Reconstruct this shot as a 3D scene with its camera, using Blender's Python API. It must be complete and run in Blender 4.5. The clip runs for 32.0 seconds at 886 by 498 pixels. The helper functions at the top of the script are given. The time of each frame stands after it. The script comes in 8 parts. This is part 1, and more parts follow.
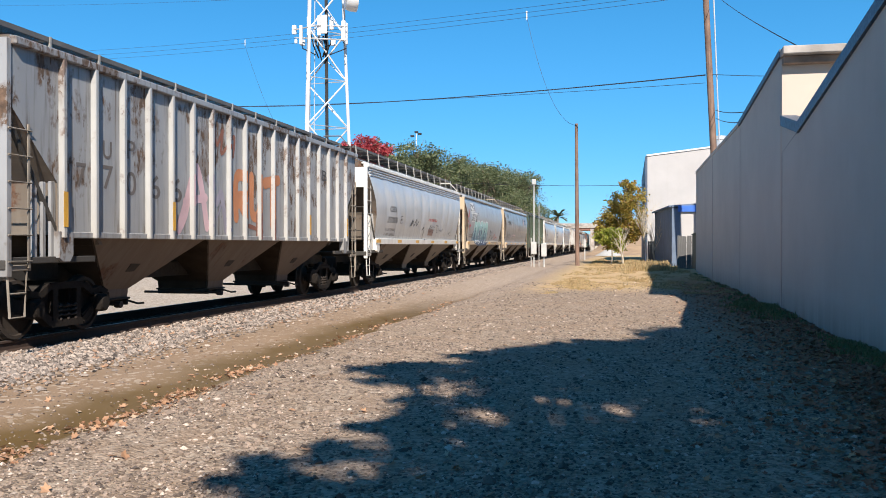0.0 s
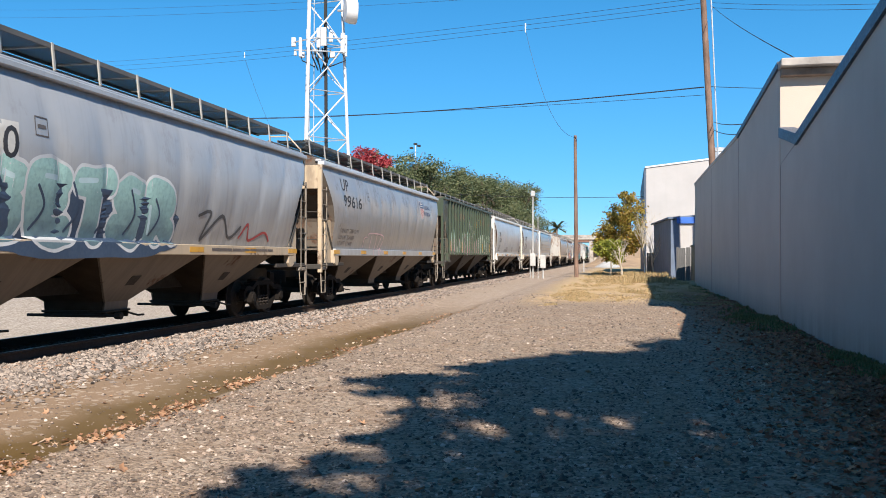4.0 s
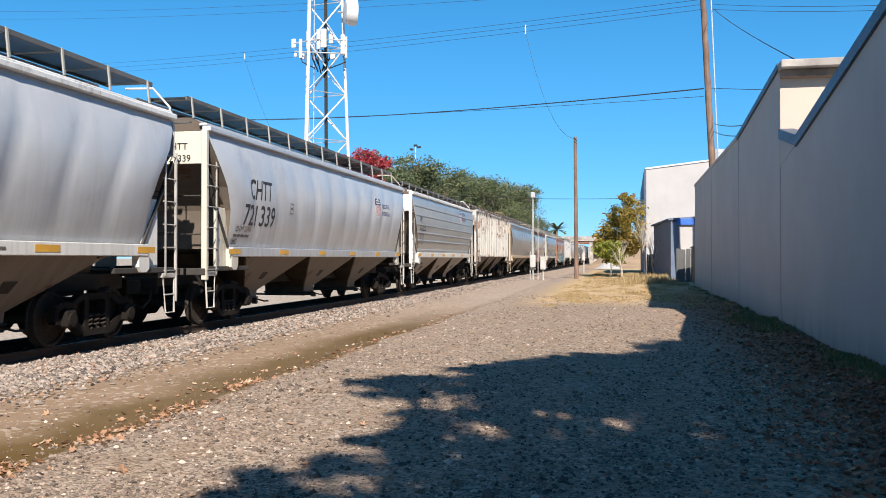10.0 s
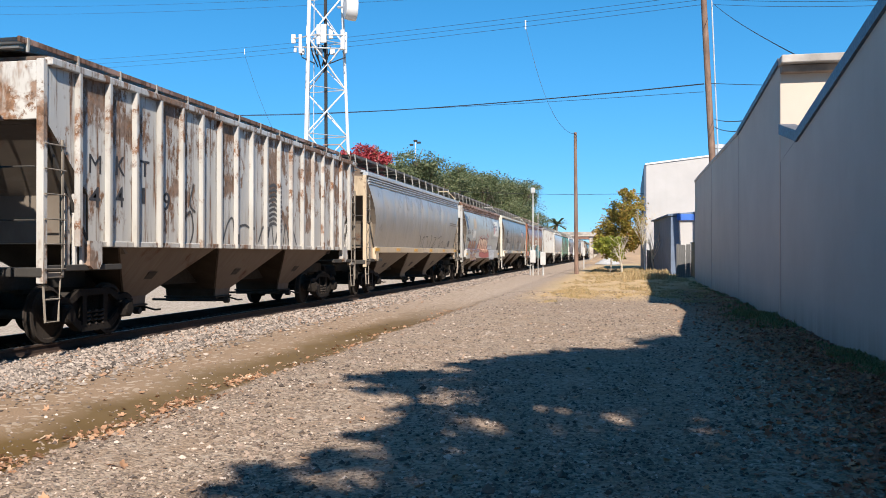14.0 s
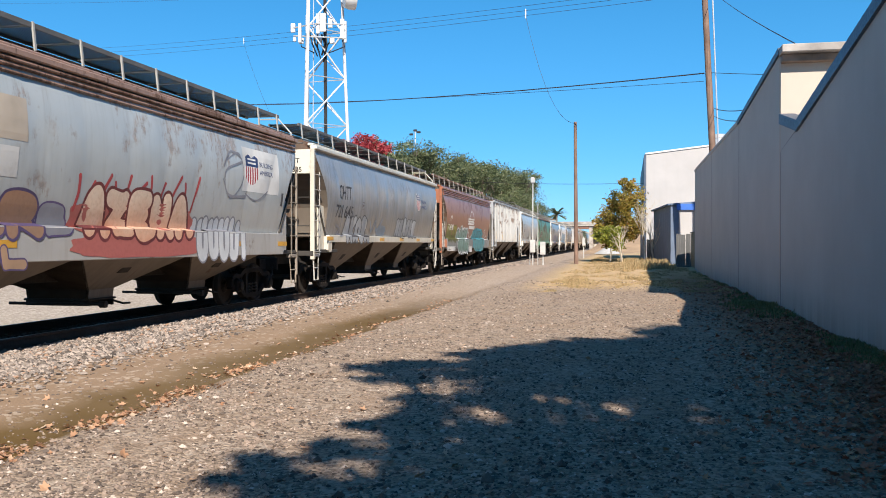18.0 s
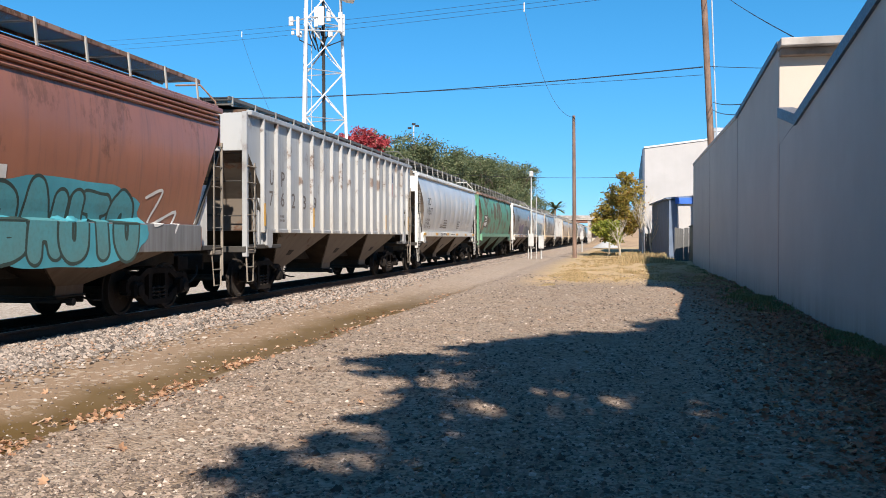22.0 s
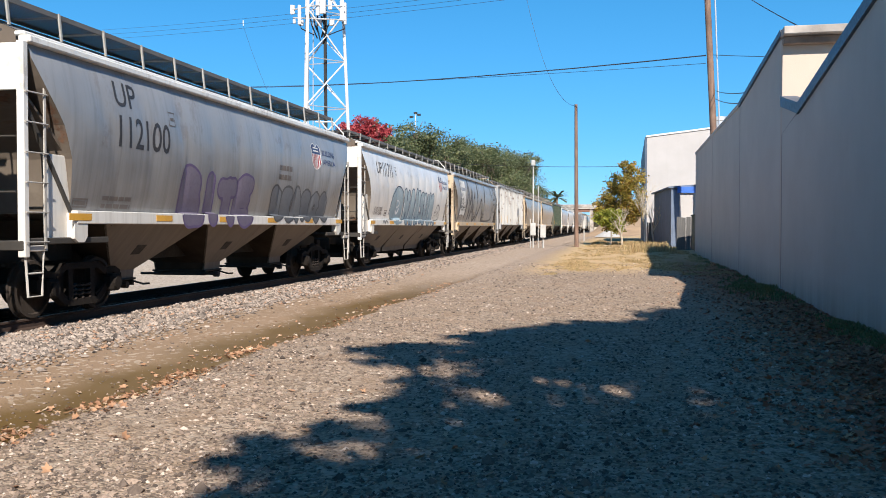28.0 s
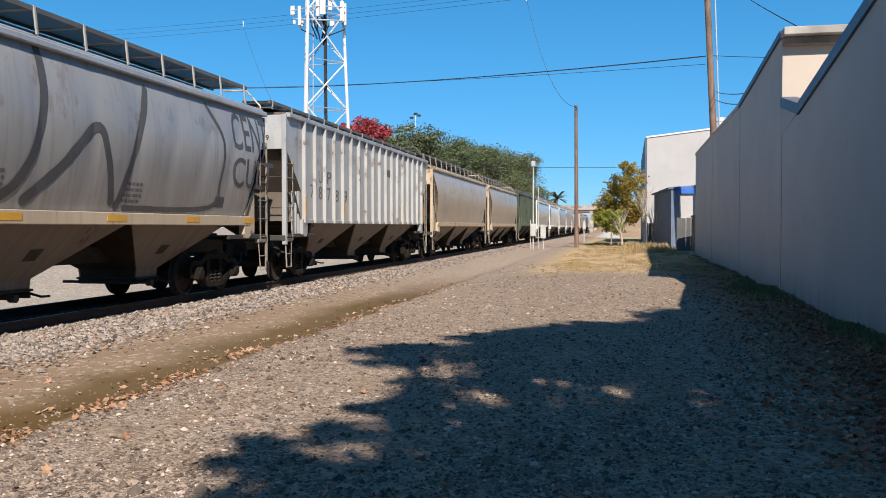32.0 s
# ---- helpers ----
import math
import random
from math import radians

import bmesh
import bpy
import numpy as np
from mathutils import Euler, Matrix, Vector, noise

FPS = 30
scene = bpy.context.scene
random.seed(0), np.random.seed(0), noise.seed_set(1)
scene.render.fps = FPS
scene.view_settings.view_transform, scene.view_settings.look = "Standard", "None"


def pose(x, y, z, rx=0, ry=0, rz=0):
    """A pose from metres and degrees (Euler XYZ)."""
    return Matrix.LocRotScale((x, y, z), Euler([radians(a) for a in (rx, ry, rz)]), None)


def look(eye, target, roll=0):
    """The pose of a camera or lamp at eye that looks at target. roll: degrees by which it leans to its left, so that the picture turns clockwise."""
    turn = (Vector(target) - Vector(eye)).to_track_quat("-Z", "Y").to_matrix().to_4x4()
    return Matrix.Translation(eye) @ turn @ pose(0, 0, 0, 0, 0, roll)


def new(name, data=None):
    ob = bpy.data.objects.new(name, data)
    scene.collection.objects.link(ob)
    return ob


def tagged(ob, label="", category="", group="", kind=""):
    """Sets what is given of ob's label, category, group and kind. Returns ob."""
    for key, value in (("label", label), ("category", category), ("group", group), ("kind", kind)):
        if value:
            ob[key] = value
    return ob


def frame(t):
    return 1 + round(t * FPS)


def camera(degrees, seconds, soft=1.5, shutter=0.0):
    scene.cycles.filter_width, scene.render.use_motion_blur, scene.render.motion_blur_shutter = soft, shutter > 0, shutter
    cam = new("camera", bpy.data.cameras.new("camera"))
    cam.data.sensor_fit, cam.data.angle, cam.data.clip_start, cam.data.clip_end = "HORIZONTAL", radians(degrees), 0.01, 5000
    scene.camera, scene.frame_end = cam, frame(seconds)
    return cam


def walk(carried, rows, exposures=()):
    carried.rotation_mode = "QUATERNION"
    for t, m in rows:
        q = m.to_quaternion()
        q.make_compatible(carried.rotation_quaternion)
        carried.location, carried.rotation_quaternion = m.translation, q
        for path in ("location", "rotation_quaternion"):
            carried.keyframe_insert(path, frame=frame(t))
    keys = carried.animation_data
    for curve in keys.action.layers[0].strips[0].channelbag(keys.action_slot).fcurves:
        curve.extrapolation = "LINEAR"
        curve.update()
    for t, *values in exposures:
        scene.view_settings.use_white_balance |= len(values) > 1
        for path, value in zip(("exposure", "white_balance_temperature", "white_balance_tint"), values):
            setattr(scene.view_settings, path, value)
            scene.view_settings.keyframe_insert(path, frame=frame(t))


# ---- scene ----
cam = camera(52.5, 32.0, soft=0.93)
EYE = (0.0, 0.0, 1.7)
# seconds, upward tilt and turn to the left of the track's direction, in degrees
AIM = (
    (0, -0.241, 11.099), (0.5, -0.062, 11.145), (1, -0.069, 11.052), (1.5, -0.137, 11.046), (2, 0.214, 10.993),
    (2.5, 0.359, 11.032), (3, 0.483, 11.039), (3.5, 0.504, 11.039), (5.5, 0.483, 11.032), (6, 0.428, 11.032),
    (6.5, 0.477, 11.013), (7, 0.483, 11.032), (7.5, 0.428, 10.98), (8, 0.525, 11.032), (8.5, 0.649, 11.086),
    (9, 0.649, 11.032), (9.5, 0.711, 11.032), (10, 0.593, 11.039), (10.5, 0.428, 10.999), (11, 0.463, 10.9),
    (11.5, 0.373, 11.039), (12, 0.477, 10.98), (12.5, 0.476, 11.046), (13, 0.359, 11.032), (13.5, 0.248, 10.947),
    (14, 0.304, 11.039), (14.5, 0.318, 11.026), (16.5, -0.131, 11.086), (17, -0.351, 11.033), (17.5, -0.345, 11.033),
    (18, -0.351, 11.026), (18.5, -0.373, 11.033), (19, -0.406, 11.039), (19.5, -0.406, 11.033), (20, -0.351, 11.033),
    (20.5, -0.441, 11.072), (21, -0.502, 11.041), (21.5, -0.579, 11.033), (22, -0.744, 10.926), (22.5, -0.827, 11.039),
    (23, -0.841, 11.039), (23.5, -0.912, 11.04), (24, -0.924, 11.046), (24.5, -0.814, 11.072), (25, -0.731, 11.033),
    (25.5, -0.744, 11.086), (27.5, -1.517, 11.046), (28, -1.44, 11.048), (28.5, -1.44, 11.025), (29, -1.385, 11.04),
    (29.5, -1.345, 11.048), (30, -1.353, 11.04), (30.5, -1.353, 11.04), (31, -1.345, 11.033), (31.5, -1.399, 11.059),
    (32, -1.393, 11.05),
)
walk(cam, [(t, pose(*EYE, 90 + tilt, 0, turn)) for t, tilt, turn in AIM],
     exposures=((0, 0.74), (14, 0.74), (25.5, 0.74), (29.0, 0.74), (30.2, 0.6), (32, 0.5)))

# ---- light ----
SUN = Vector((2.9, -8.2, 6.5)).normalized()      # towards the sun
sun = new("sun", bpy.data.lights.new("sun", "SUN"))
sun.data.energy, sun.data.angle, sun.data.color = 5.0, radians(0.55), (1.0, 0.91, 0.80)
sun.matrix_world = look((0, 0, 60), (-SUN.x, -SUN.y, 60 - SUN.z))
world = bpy.data.worlds.new("world")
scene.world = world
world.use_nodes = True
sky = world.node_tree.nodes.new("ShaderNodeTexSky")
sky.sky_type, sky.sun_disc = "NISHITA", False
sky.sun_elevation = math.asin(SUN.z)
sky.sun_rotation = math.atan2(SUN.x, SUN.y)
sky.air_density, sky.dust_density, sky.ozone_density = 0.55, 0.0, 3.0
back = world.node_tree.nodes["Background"]
back.inputs["Strength"].default_value = 0.108
deep = world.node_tree.nodes.new("ShaderNodeHueSaturation")
deep.inputs["Saturation"].default_value = 1.3
deep.inputs["Hue"].default_value = 0.4915
world.node_tree.links.new(sky.outputs[0], deep.inputs["Color"])
even = world.node_tree.nodes.new("ShaderNodeMix")      # haze towards the horizon evens the blue out
even.data_type = "RGBA"
even.inputs["B"].default_value = (0.55, 2.6, 4.9, 1.0)
where = world.node_tree.nodes.new("ShaderNodeTexCoord")
split = world.node_tree.nodes.new("ShaderNodeSeparateXYZ")
fade = world.node_tree.nodes.new("ShaderNodeMapRange")
fade.inputs["From Min"].default_value, fade.inputs["From Max"].default_value = 0.0, 0.4
fade.inputs["To Min"].default_value, fade.inputs["To Max"].default_value = 0.72, 0.1
world.node_tree.links.new(where.outputs["Generated"], split.inputs[0])
world.node_tree.links.new(split.outputs["Z"], fade.inputs["Value"])
world.node_tree.links.new(fade.outputs[0], even.inputs["Factor"])
world.node_tree.links.new(deep.outputs[0], even.inputs["A"])
world.node_tree.links.new(even.outputs["Result"], back.inputs["Color"])
scene.view_settings.exposure = 0.74

# ---- building blocks ----
class Shape:
    """Gathers verts and faces of one mesh."""

    def __init__(self):
        self.v, self.f = [], []

    def add(self, verts, faces):
        k = len(self.v)
        self.v += [tuple(p) for p in verts]
        self.f += [tuple(i + k for i in f) for f in faces]
        return self

    def box(self, x0, x1, y0, y1, z0, z1):
        c = [(x, y, z) for z in (z0, z1) for y in (y0, y1) for x in (x0, x1)]
        return self.add(c, [(0, 2, 3, 1), (4, 5, 7, 6), (0, 1, 5, 4), (2, 6, 7, 3), (0, 4, 6, 2), (1, 3, 7, 5)])

    def bev(self, x0, x1, y0, y1, z0, z1, b=0.01):
        """A box with its twelve edges cut off."""
        bm = bmesh.new()
        m = Matrix.LocRotScale(((x0 + x1) / 2, (y0 + y1) / 2, (z0 + z1) / 2), None, (x1 - x0, y1 - y0, z1 - z0))
        bmesh.ops.create_cube(bm, size=1.0, matrix=m)
        bmesh.ops.bevel(bm, geom=bm.edges[:], offset=b, segments=1, affect="EDGES")
        bm.verts.index_update()
        self.add([v.co for v in bm.verts], [[v.index for v in f.verts] for f in bm.faces])
        bm.free()
        return self

    def beam(self, p, q, w, d=None):
        """A square bar from p to q."""
        d = d or w
        p, q = Vector(p), Vector(q)
        a = (q - p).normalized()
        s = a.cross(Vector((0, 0, 1)))
        s = s.normalized() if s.length > 0.02 else Vector((1, 0, 0))
        u = s.cross(a).normalized()
        s, u = s * w / 2, u * d / 2
        c = [e + i + j for e in (p, q) for i, j in ((-s, -u), (s, -u), (s, u), (-s, u))]
        return self.add(c, [(0, 1, 2, 3), (7, 6, 5, 4), (0, 4, 5, 1), (1, 5, 6, 2), (2, 6, 7, 3), (3, 7, 4, 0)])

    def tube(self, pts, r, n=6, r1=None):
        """A round bar through points, of radius r at the first and r1 at the last."""
        pts = [Vector(p) for p in pts]
        r1 = r if r1 is None else r1
        rings = []
        for i, p in enumerate(pts):
            a = (pts[min(i + 1, len(pts) - 1)] - pts[max(i - 1, 0)]).normalized()
            s = a.cross(Vector((0, 0, 1)) if abs(a.z) < 0.95 else Vector((0, 1, 0))).normalized()
            u = s.cross(a)
            rr = r + (r1 - r) * i / (len(pts) - 1)
            rings.append([p + (s * math.cos(k * 2 * math.pi / n) + u * math.sin(k * 2 * math.pi / n)) * rr for k in range(n)])
        f = [tuple(range(n)), tuple(range((len(pts) - 1) * n + n - 1, (len(pts) - 1) * n - 1, -1))]
        for i in range(len(pts) - 1):
            f += [(i * n + k, i * n + n + k, i * n + n + (k + 1) % n, i * n + (k + 1) % n) for k in range(n)]
        return self.add([p for ring in rings for p in ring], f)

    def prism(self, poly, a, b, axis="x"):
        """A flat outline drawn out from a to b along an axis. poly: (y, z), (x, z) or (x, y)."""
        put = {"x": lambda u, w, t: (t, u, w), "y": lambda u, w, t: (u, t, w), "z": lambda u, w, t: (u, w, t)}[axis]
        n = len(poly)
        v = [put(u, w, t) for t in (a, b) for u, w in poly]
        return self.add(v, [tuple(range(n - 1, -1, -1)), tuple(range(n, 2 * n))] + [(i, (i + 1) % n, n + (i + 1) % n, n + i) for i in range(n)])

    def turned(self, rings, n=20, axis="x", at=(0, 0, 0)):
        """A turned body: rings of (place along the axis, radius)."""
        v, f = [], []
        for t, r in rings:
            for k in range(n):
                c, s = r * math.cos(k * 2 * math.pi / n), r * math.sin(k * 2 * math.pi / n)
                p = {"x": (t, c, s), "y": (c, t, s), "z": (c, s, t)}[axis]
                v.append((p[0] + at[0], p[1] + at[1], p[2] + at[2]))
        for i in range(len(rings) - 1):
            f += [(i * n + k, i * n + (k + 1) % n, i * n + n + (k + 1) % n, i * n + n + k) for k in range(n)]
        f += [tuple(range(n - 1, -1, -1)), tuple(range((len(rings) - 1) * n, len(rings) * n))]
        return self.add(v, f)

    def mesh(self, name, mat, smooth=False):
        me = bpy.data.meshes.new(name)
        me.from_pydata(self.v, [], self.f)
        me.materials.append(mat)
        bm = bmesh.new()
        bm.from_mesh(me)
        bmesh.ops.recalc_face_normals(bm, faces=bm.faces[:])
        bm.to_mesh(me)
        bm.free()
        if smooth:
            for p in me.polygons:
                p.use_smooth = True
            me.set_sharp_from_angle(angle=radians(38))
        return me


def thing(name, label, category, group="", kind="", data=None, at=None):
    ob = tagged(new(name, data), label, category, group, kind)
    if at is not None:
        ob.matrix_world = at
    return ob


def part(name, shape, mat, parent, label="", smooth=False, at=None):
    """Links a shape (or a mesh made before) as one mesh under a thing or a part."""
    me = shape.mesh(name, mat, smooth) if isinstance(shape, Shape) else shape
    ob = new(name, me)
    ob.parent = parent
    if at is not None:
        ob.matrix_basis = at
    if label:
        ob["label"] = label
    return ob


def solid(name, shape, mat, label, category, group="", kind="", smooth=False):
    return thing(name, label, category, group, kind, shape.mesh(name, mat, smooth))


def glyph_table(chars):
    """Outlines of single letters of the built-in font, with how far each moves the pen on."""
    out = {}
    for c in chars:
        made = []
        for text in (c, c + c):
            cu = bpy.data.curves.new("letters", "FONT")
            cu.body, cu.size, cu.offset, cu.extrude, cu.resolution_u = text, 1.0, 0.0 if c == "M" else 0.008, 0.002, 3
            tmp = bpy.data.objects.new("letters", cu)
            scene.collection.objects.link(tmp)
            me = bpy.data.meshes.new_from_object(tmp.evaluated_get(bpy.context.evaluated_depsgraph_get()))
            bm = bmesh.new()
            bm.from_mesh(me)
            bmesh.ops.triangulate(bm, faces=bm.faces[:])
            for axis, cuts in (((0, 1, 0), 9), ((1, 0, 0), 5)):
                for i in range(1, cuts):
                    bmesh.ops.bisect_plane(bm, geom=bm.verts[:] + bm.edges[:] + bm.faces[:], plane_co=Vector(axis) * (i * 0.75 / cuts), plane_no=axis)
            bmesh.ops.triangulate(bm, faces=bm.faces[:])
            bm.to_mesh(me)
            bm.free()
            made.append(([tuple(v.co) for v in me.vertices], [tuple(p.vertices) for p in me.polygons]))
            bpy.data.objects.remove(tmp)
            bpy.data.curves.remove(cu)
            bpy.data.meshes.remove(me)
        width = [max(v[0] for v in m[0]) for m in made]
        out[c] = (*made[0], width[1] - width[0])
    return out


GLYPHS = glyph_table("ABCDEFGHIKLMNOPRSTUVWXY0123456789")


def words(text, size, mat, parent, m, name="lettering", label=""):
    """Flat letters of the built-in font as one mesh; m puts them."""
    s, pen = Shape(), 0.0
    for c in text:
        if c == " ":
            pen += 0.3
            continue
        v, f, step = GLYPHS[c]
        s.add([((x + pen) * size, y * size, z) for x, y, z in v], f)
        pen += step
    me = bpy.data.meshes.new(name)
    me.from_pydata(s.v, [], s.f)
    me.materials.append(mat)
    return part(name, me, None, parent, label, at=m)


# ---- materials ----
def shader(name):
    m = bpy.data.materials.new(name)
    m.use_nodes = True
    n, l = m.node_tree.nodes, m.node_tree.links
    return m, n, l, n["Principled BSDF"]


def rgb(c):
    return (*c, 1.0)


def place(n, l, scale=(1, 1, 1), world_space=False):
    """Coordinates in metres, of the object or of the world."""
    mp = n.new("ShaderNodeMapping")
    mp.inputs["Scale"].default_value = scale
    if world_space:
        g = n.new("ShaderNodeNewGeometry")
        l.new(g.outputs["Position"], mp.inputs["Vector"])
    else:
        g = n.new("ShaderNodeTexCoord")
        l.new(g.outputs["Object"], mp.inputs["Vector"])
    return mp.outputs["Vector"]


def noise_at(n, l, vec, scale, detail=4.0, rough=0.6):
    t = n.new("ShaderNodeTexNoise")
    t.inputs["Scale"].default_value, t.inputs["Detail"].default_value, t.inputs["Roughness"].default_value = scale, detail, rough
    l.new(vec, t.inputs["Vector"])
    return t.outputs["Fac"]


def ramp(n, l, fac, a, b, ca=0.0, cb=1.0):
    r = n.new("ShaderNodeMapRange")
    r.inputs["From Min"].default_value, r.inputs["From Max"].default_value = a, b
    r.inputs["To Min"].default_value, r.inputs["To Max"].default_value = ca, cb
    l.new(fac, r.inputs["Value"])
    return r.outputs["Result"]


def mixed(n, l, fac, a, b):
    """fac, a and b are sockets or values; a and b are colours."""
    x = n.new("ShaderNodeMix")
    x.data_type = "RGBA"
    for sock, v in ((x.inputs["Factor"], fac), (x.inputs["A"], a), (x.inputs["B"], b)):
        if hasattr(v, "is_linked"):
            l.new(v, sock)
        elif isinstance(v, (int, float)):
            sock.default_value = v
        else:
            sock.default_value = rgb(v)
    return x.outputs["Result"]


def times(n, l, a, b, op="MULTIPLY"):
    x = n.new("ShaderNodeMath")
    x.operation = op
    for sock, v in zip(x.inputs, (a, b)):
        if hasattr(v, "is_linked"):
            l.new(v, sock)
        else:
            sock.default_value = v
    return x.outputs[0]


def bump(n, l, bsdf, height, strength, dist):
    b = n.new("ShaderNodeBump")
    b.inputs["Strength"].default_value, b.inputs["Distance"].default_value = strength, dist
    l.new(height, b.inputs["Height"])
    l.new(b.outputs["Normal"], bsdf.inputs["Normal"])


def plain(name, c, rough=0.7, metal=0.0, var=0.25, scale=6.0, relief=0.15, world_space=False, second=None):
    """A worn solid colour: cloudy at two scales, with a fine relief."""
    m, n, l, p = shader(name)
    v = place(n, l, world_space=world_space)
    big, fine = noise_at(n, l, v, scale * 0.18, 3), noise_at(n, l, v, scale * 3, 5)
    dark = tuple(x * (1 - var) for x in c)
    lite = second or tuple(min(1, x * (1 + var * 0.6)) for x in c)
    col = mixed(n, l, ramp(n, l, big, 0.35, 0.65), dark, lite)
    col = mixed(n, l, ramp(n, l, fine, 0.3, 0.7, 0, 0.5), col, c)
    l.new(col, p.inputs["Base Color"])
    p.inputs["Metallic"].default_value = metal
    l.new(ramp(n, l, fine, 0.3, 0.7, max(0.05, rough - 0.12), min(1, rough + 0.12)), p.inputs["Roughness"])
    if relief:
        bump(n, l, p, fine, relief, 0.02)
    return m


def painted(name, c, rust=0.15, dust_shade=0.35, streak=0.3, rough=0.42, rusty=(0.11, 0.055, 0.032), dusty=(0.36, 0.31, 0.25), patch=0.0, patchy=(0.5, 0.5, 0.5), grime_shade_top=2.6, coat=0.0):
    """Weathered paint on steel: faded clouds, streaks that run down, rust spots, road dust and painted-in shade low
    down.
    """
    m, n, l, p = shader(name)
    v = place(n, l)
    info = n.new("ShaderNodeObjectInfo")
    shift = n.new("ShaderNodeVectorMath")
    shift.operation = "MULTIPLY_ADD"
    shift.inputs[1].default_value = (1, 1, 1)
    l.new(v, shift.inputs[0])
    spread = n.new("ShaderNodeCombineXYZ")
    l.new(times(n, l, info.outputs["Random"], 37.0), spread.inputs["Y"])
    l.new(spread.outputs[0], shift.inputs[2])
    v = shift.outputs[0]
    mp = n.new("ShaderNodeMapping")
    mp.inputs["Scale"].default_value = (1.0, 5.0, 0.35)
    l.new(v, mp.inputs["Vector"])
    runs = noise_at(n, l, mp.outputs[0], 1.3, 5, 0.65)
    cloud, fine = noise_at(n, l, v, 0.55, 4), noise_at(n, l, v, 9.0, 6, 0.7)
    col = mixed(n, l, ramp(n, l, cloud, 0.3, 0.7), tuple(x * 0.86 for x in c), tuple(min(1, x * 1.06) for x in c))
    col = mixed(n, l, ramp(n, l, runs, 0.5, 0.72, 0, streak), col, tuple(x * 0.45 + 0.02 for x in dusty))
    if patch:
        pn = noise_at(n, l, v, 0.9, 6, 0.68)
        col = mixed(n, l, ramp(n, l, pn, 0.62 - patch * 0.25, 0.66 - patch * 0.25), col, patchy)
    zsep = n.new("ShaderNodeSeparateXYZ")
    tc = n.new("ShaderNodeTexCoord")
    l.new(tc.outputs["Object"], zsep.inputs[0])
    low = ramp(n, l, zsep.outputs["Z"], grime_shade_top, 1.2, 0, dust_shade)
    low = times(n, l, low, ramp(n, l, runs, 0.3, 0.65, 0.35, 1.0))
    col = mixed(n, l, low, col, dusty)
    mp2 = n.new("ShaderNodeMapping")
    mp2.inputs["Scale"].default_value = (1.0, 2.4, 0.9)
    l.new(v, mp2.inputs["Vector"])
    flake = noise_at(n, l, mp2.outputs[0], 2.6, 9, 0.72)
    area = noise_at(n, l, v, 0.9, 5, 0.6)
    high = ramp(n, l, zsep.outputs["Z"], 2.0, 4.2, -0.05, 0.07)
    area = times(n, l, area, high, "ADD")
    spots = times(n, l, ramp(n, l, flake, 0.49, 0.535), ramp(n, l, area, 0.60 - rust * 0.2, 0.66 - rust * 0.2))
    spots = times(n, l, spots, min(1.0, rust * 4))
    broad = ramp(n, l, times(n, l, area, times(n, l, flake, 0.35), "ADD"), 0.78 - rust * 0.12, 0.84 - rust * 0.12, 0, min(1.0, rust * 1.3))
    spots = times(n, l, spots, broad, "MAXIMUM")
    streaky = times(n, l, ramp(n, l, runs, 0.66 - rust * 0.17, 0.74 - rust * 0.15), min(1.0, rust * 1.6))
    spots = times(n, l, spots, streaky, "MAXIMUM")
    corroded = mixed(n, l, ramp(n, l, fine, 0.35, 0.65), tuple(x * 0.5 for x in rusty), tuple(min(1, x * 1.35) for x in rusty))
    col = mixed(n, l, spots, col, corroded)
    l.new(col, p.inputs["Base Color"])
    l.new(ramp(n, l, spots, 0, 1, rough, 0.85), p.inputs["Roughness"])
    p.inputs["Coat Weight"].default_value, p.inputs["Coat Roughness"].default_value = coat, 0.22
    waves = noise_at(n, l, v, 1.1, 2)
    bump(n, l, p, times(n, l, waves, times(n, l, fine, 0.08), "ADD"), 0.35, 0.05)
    return m


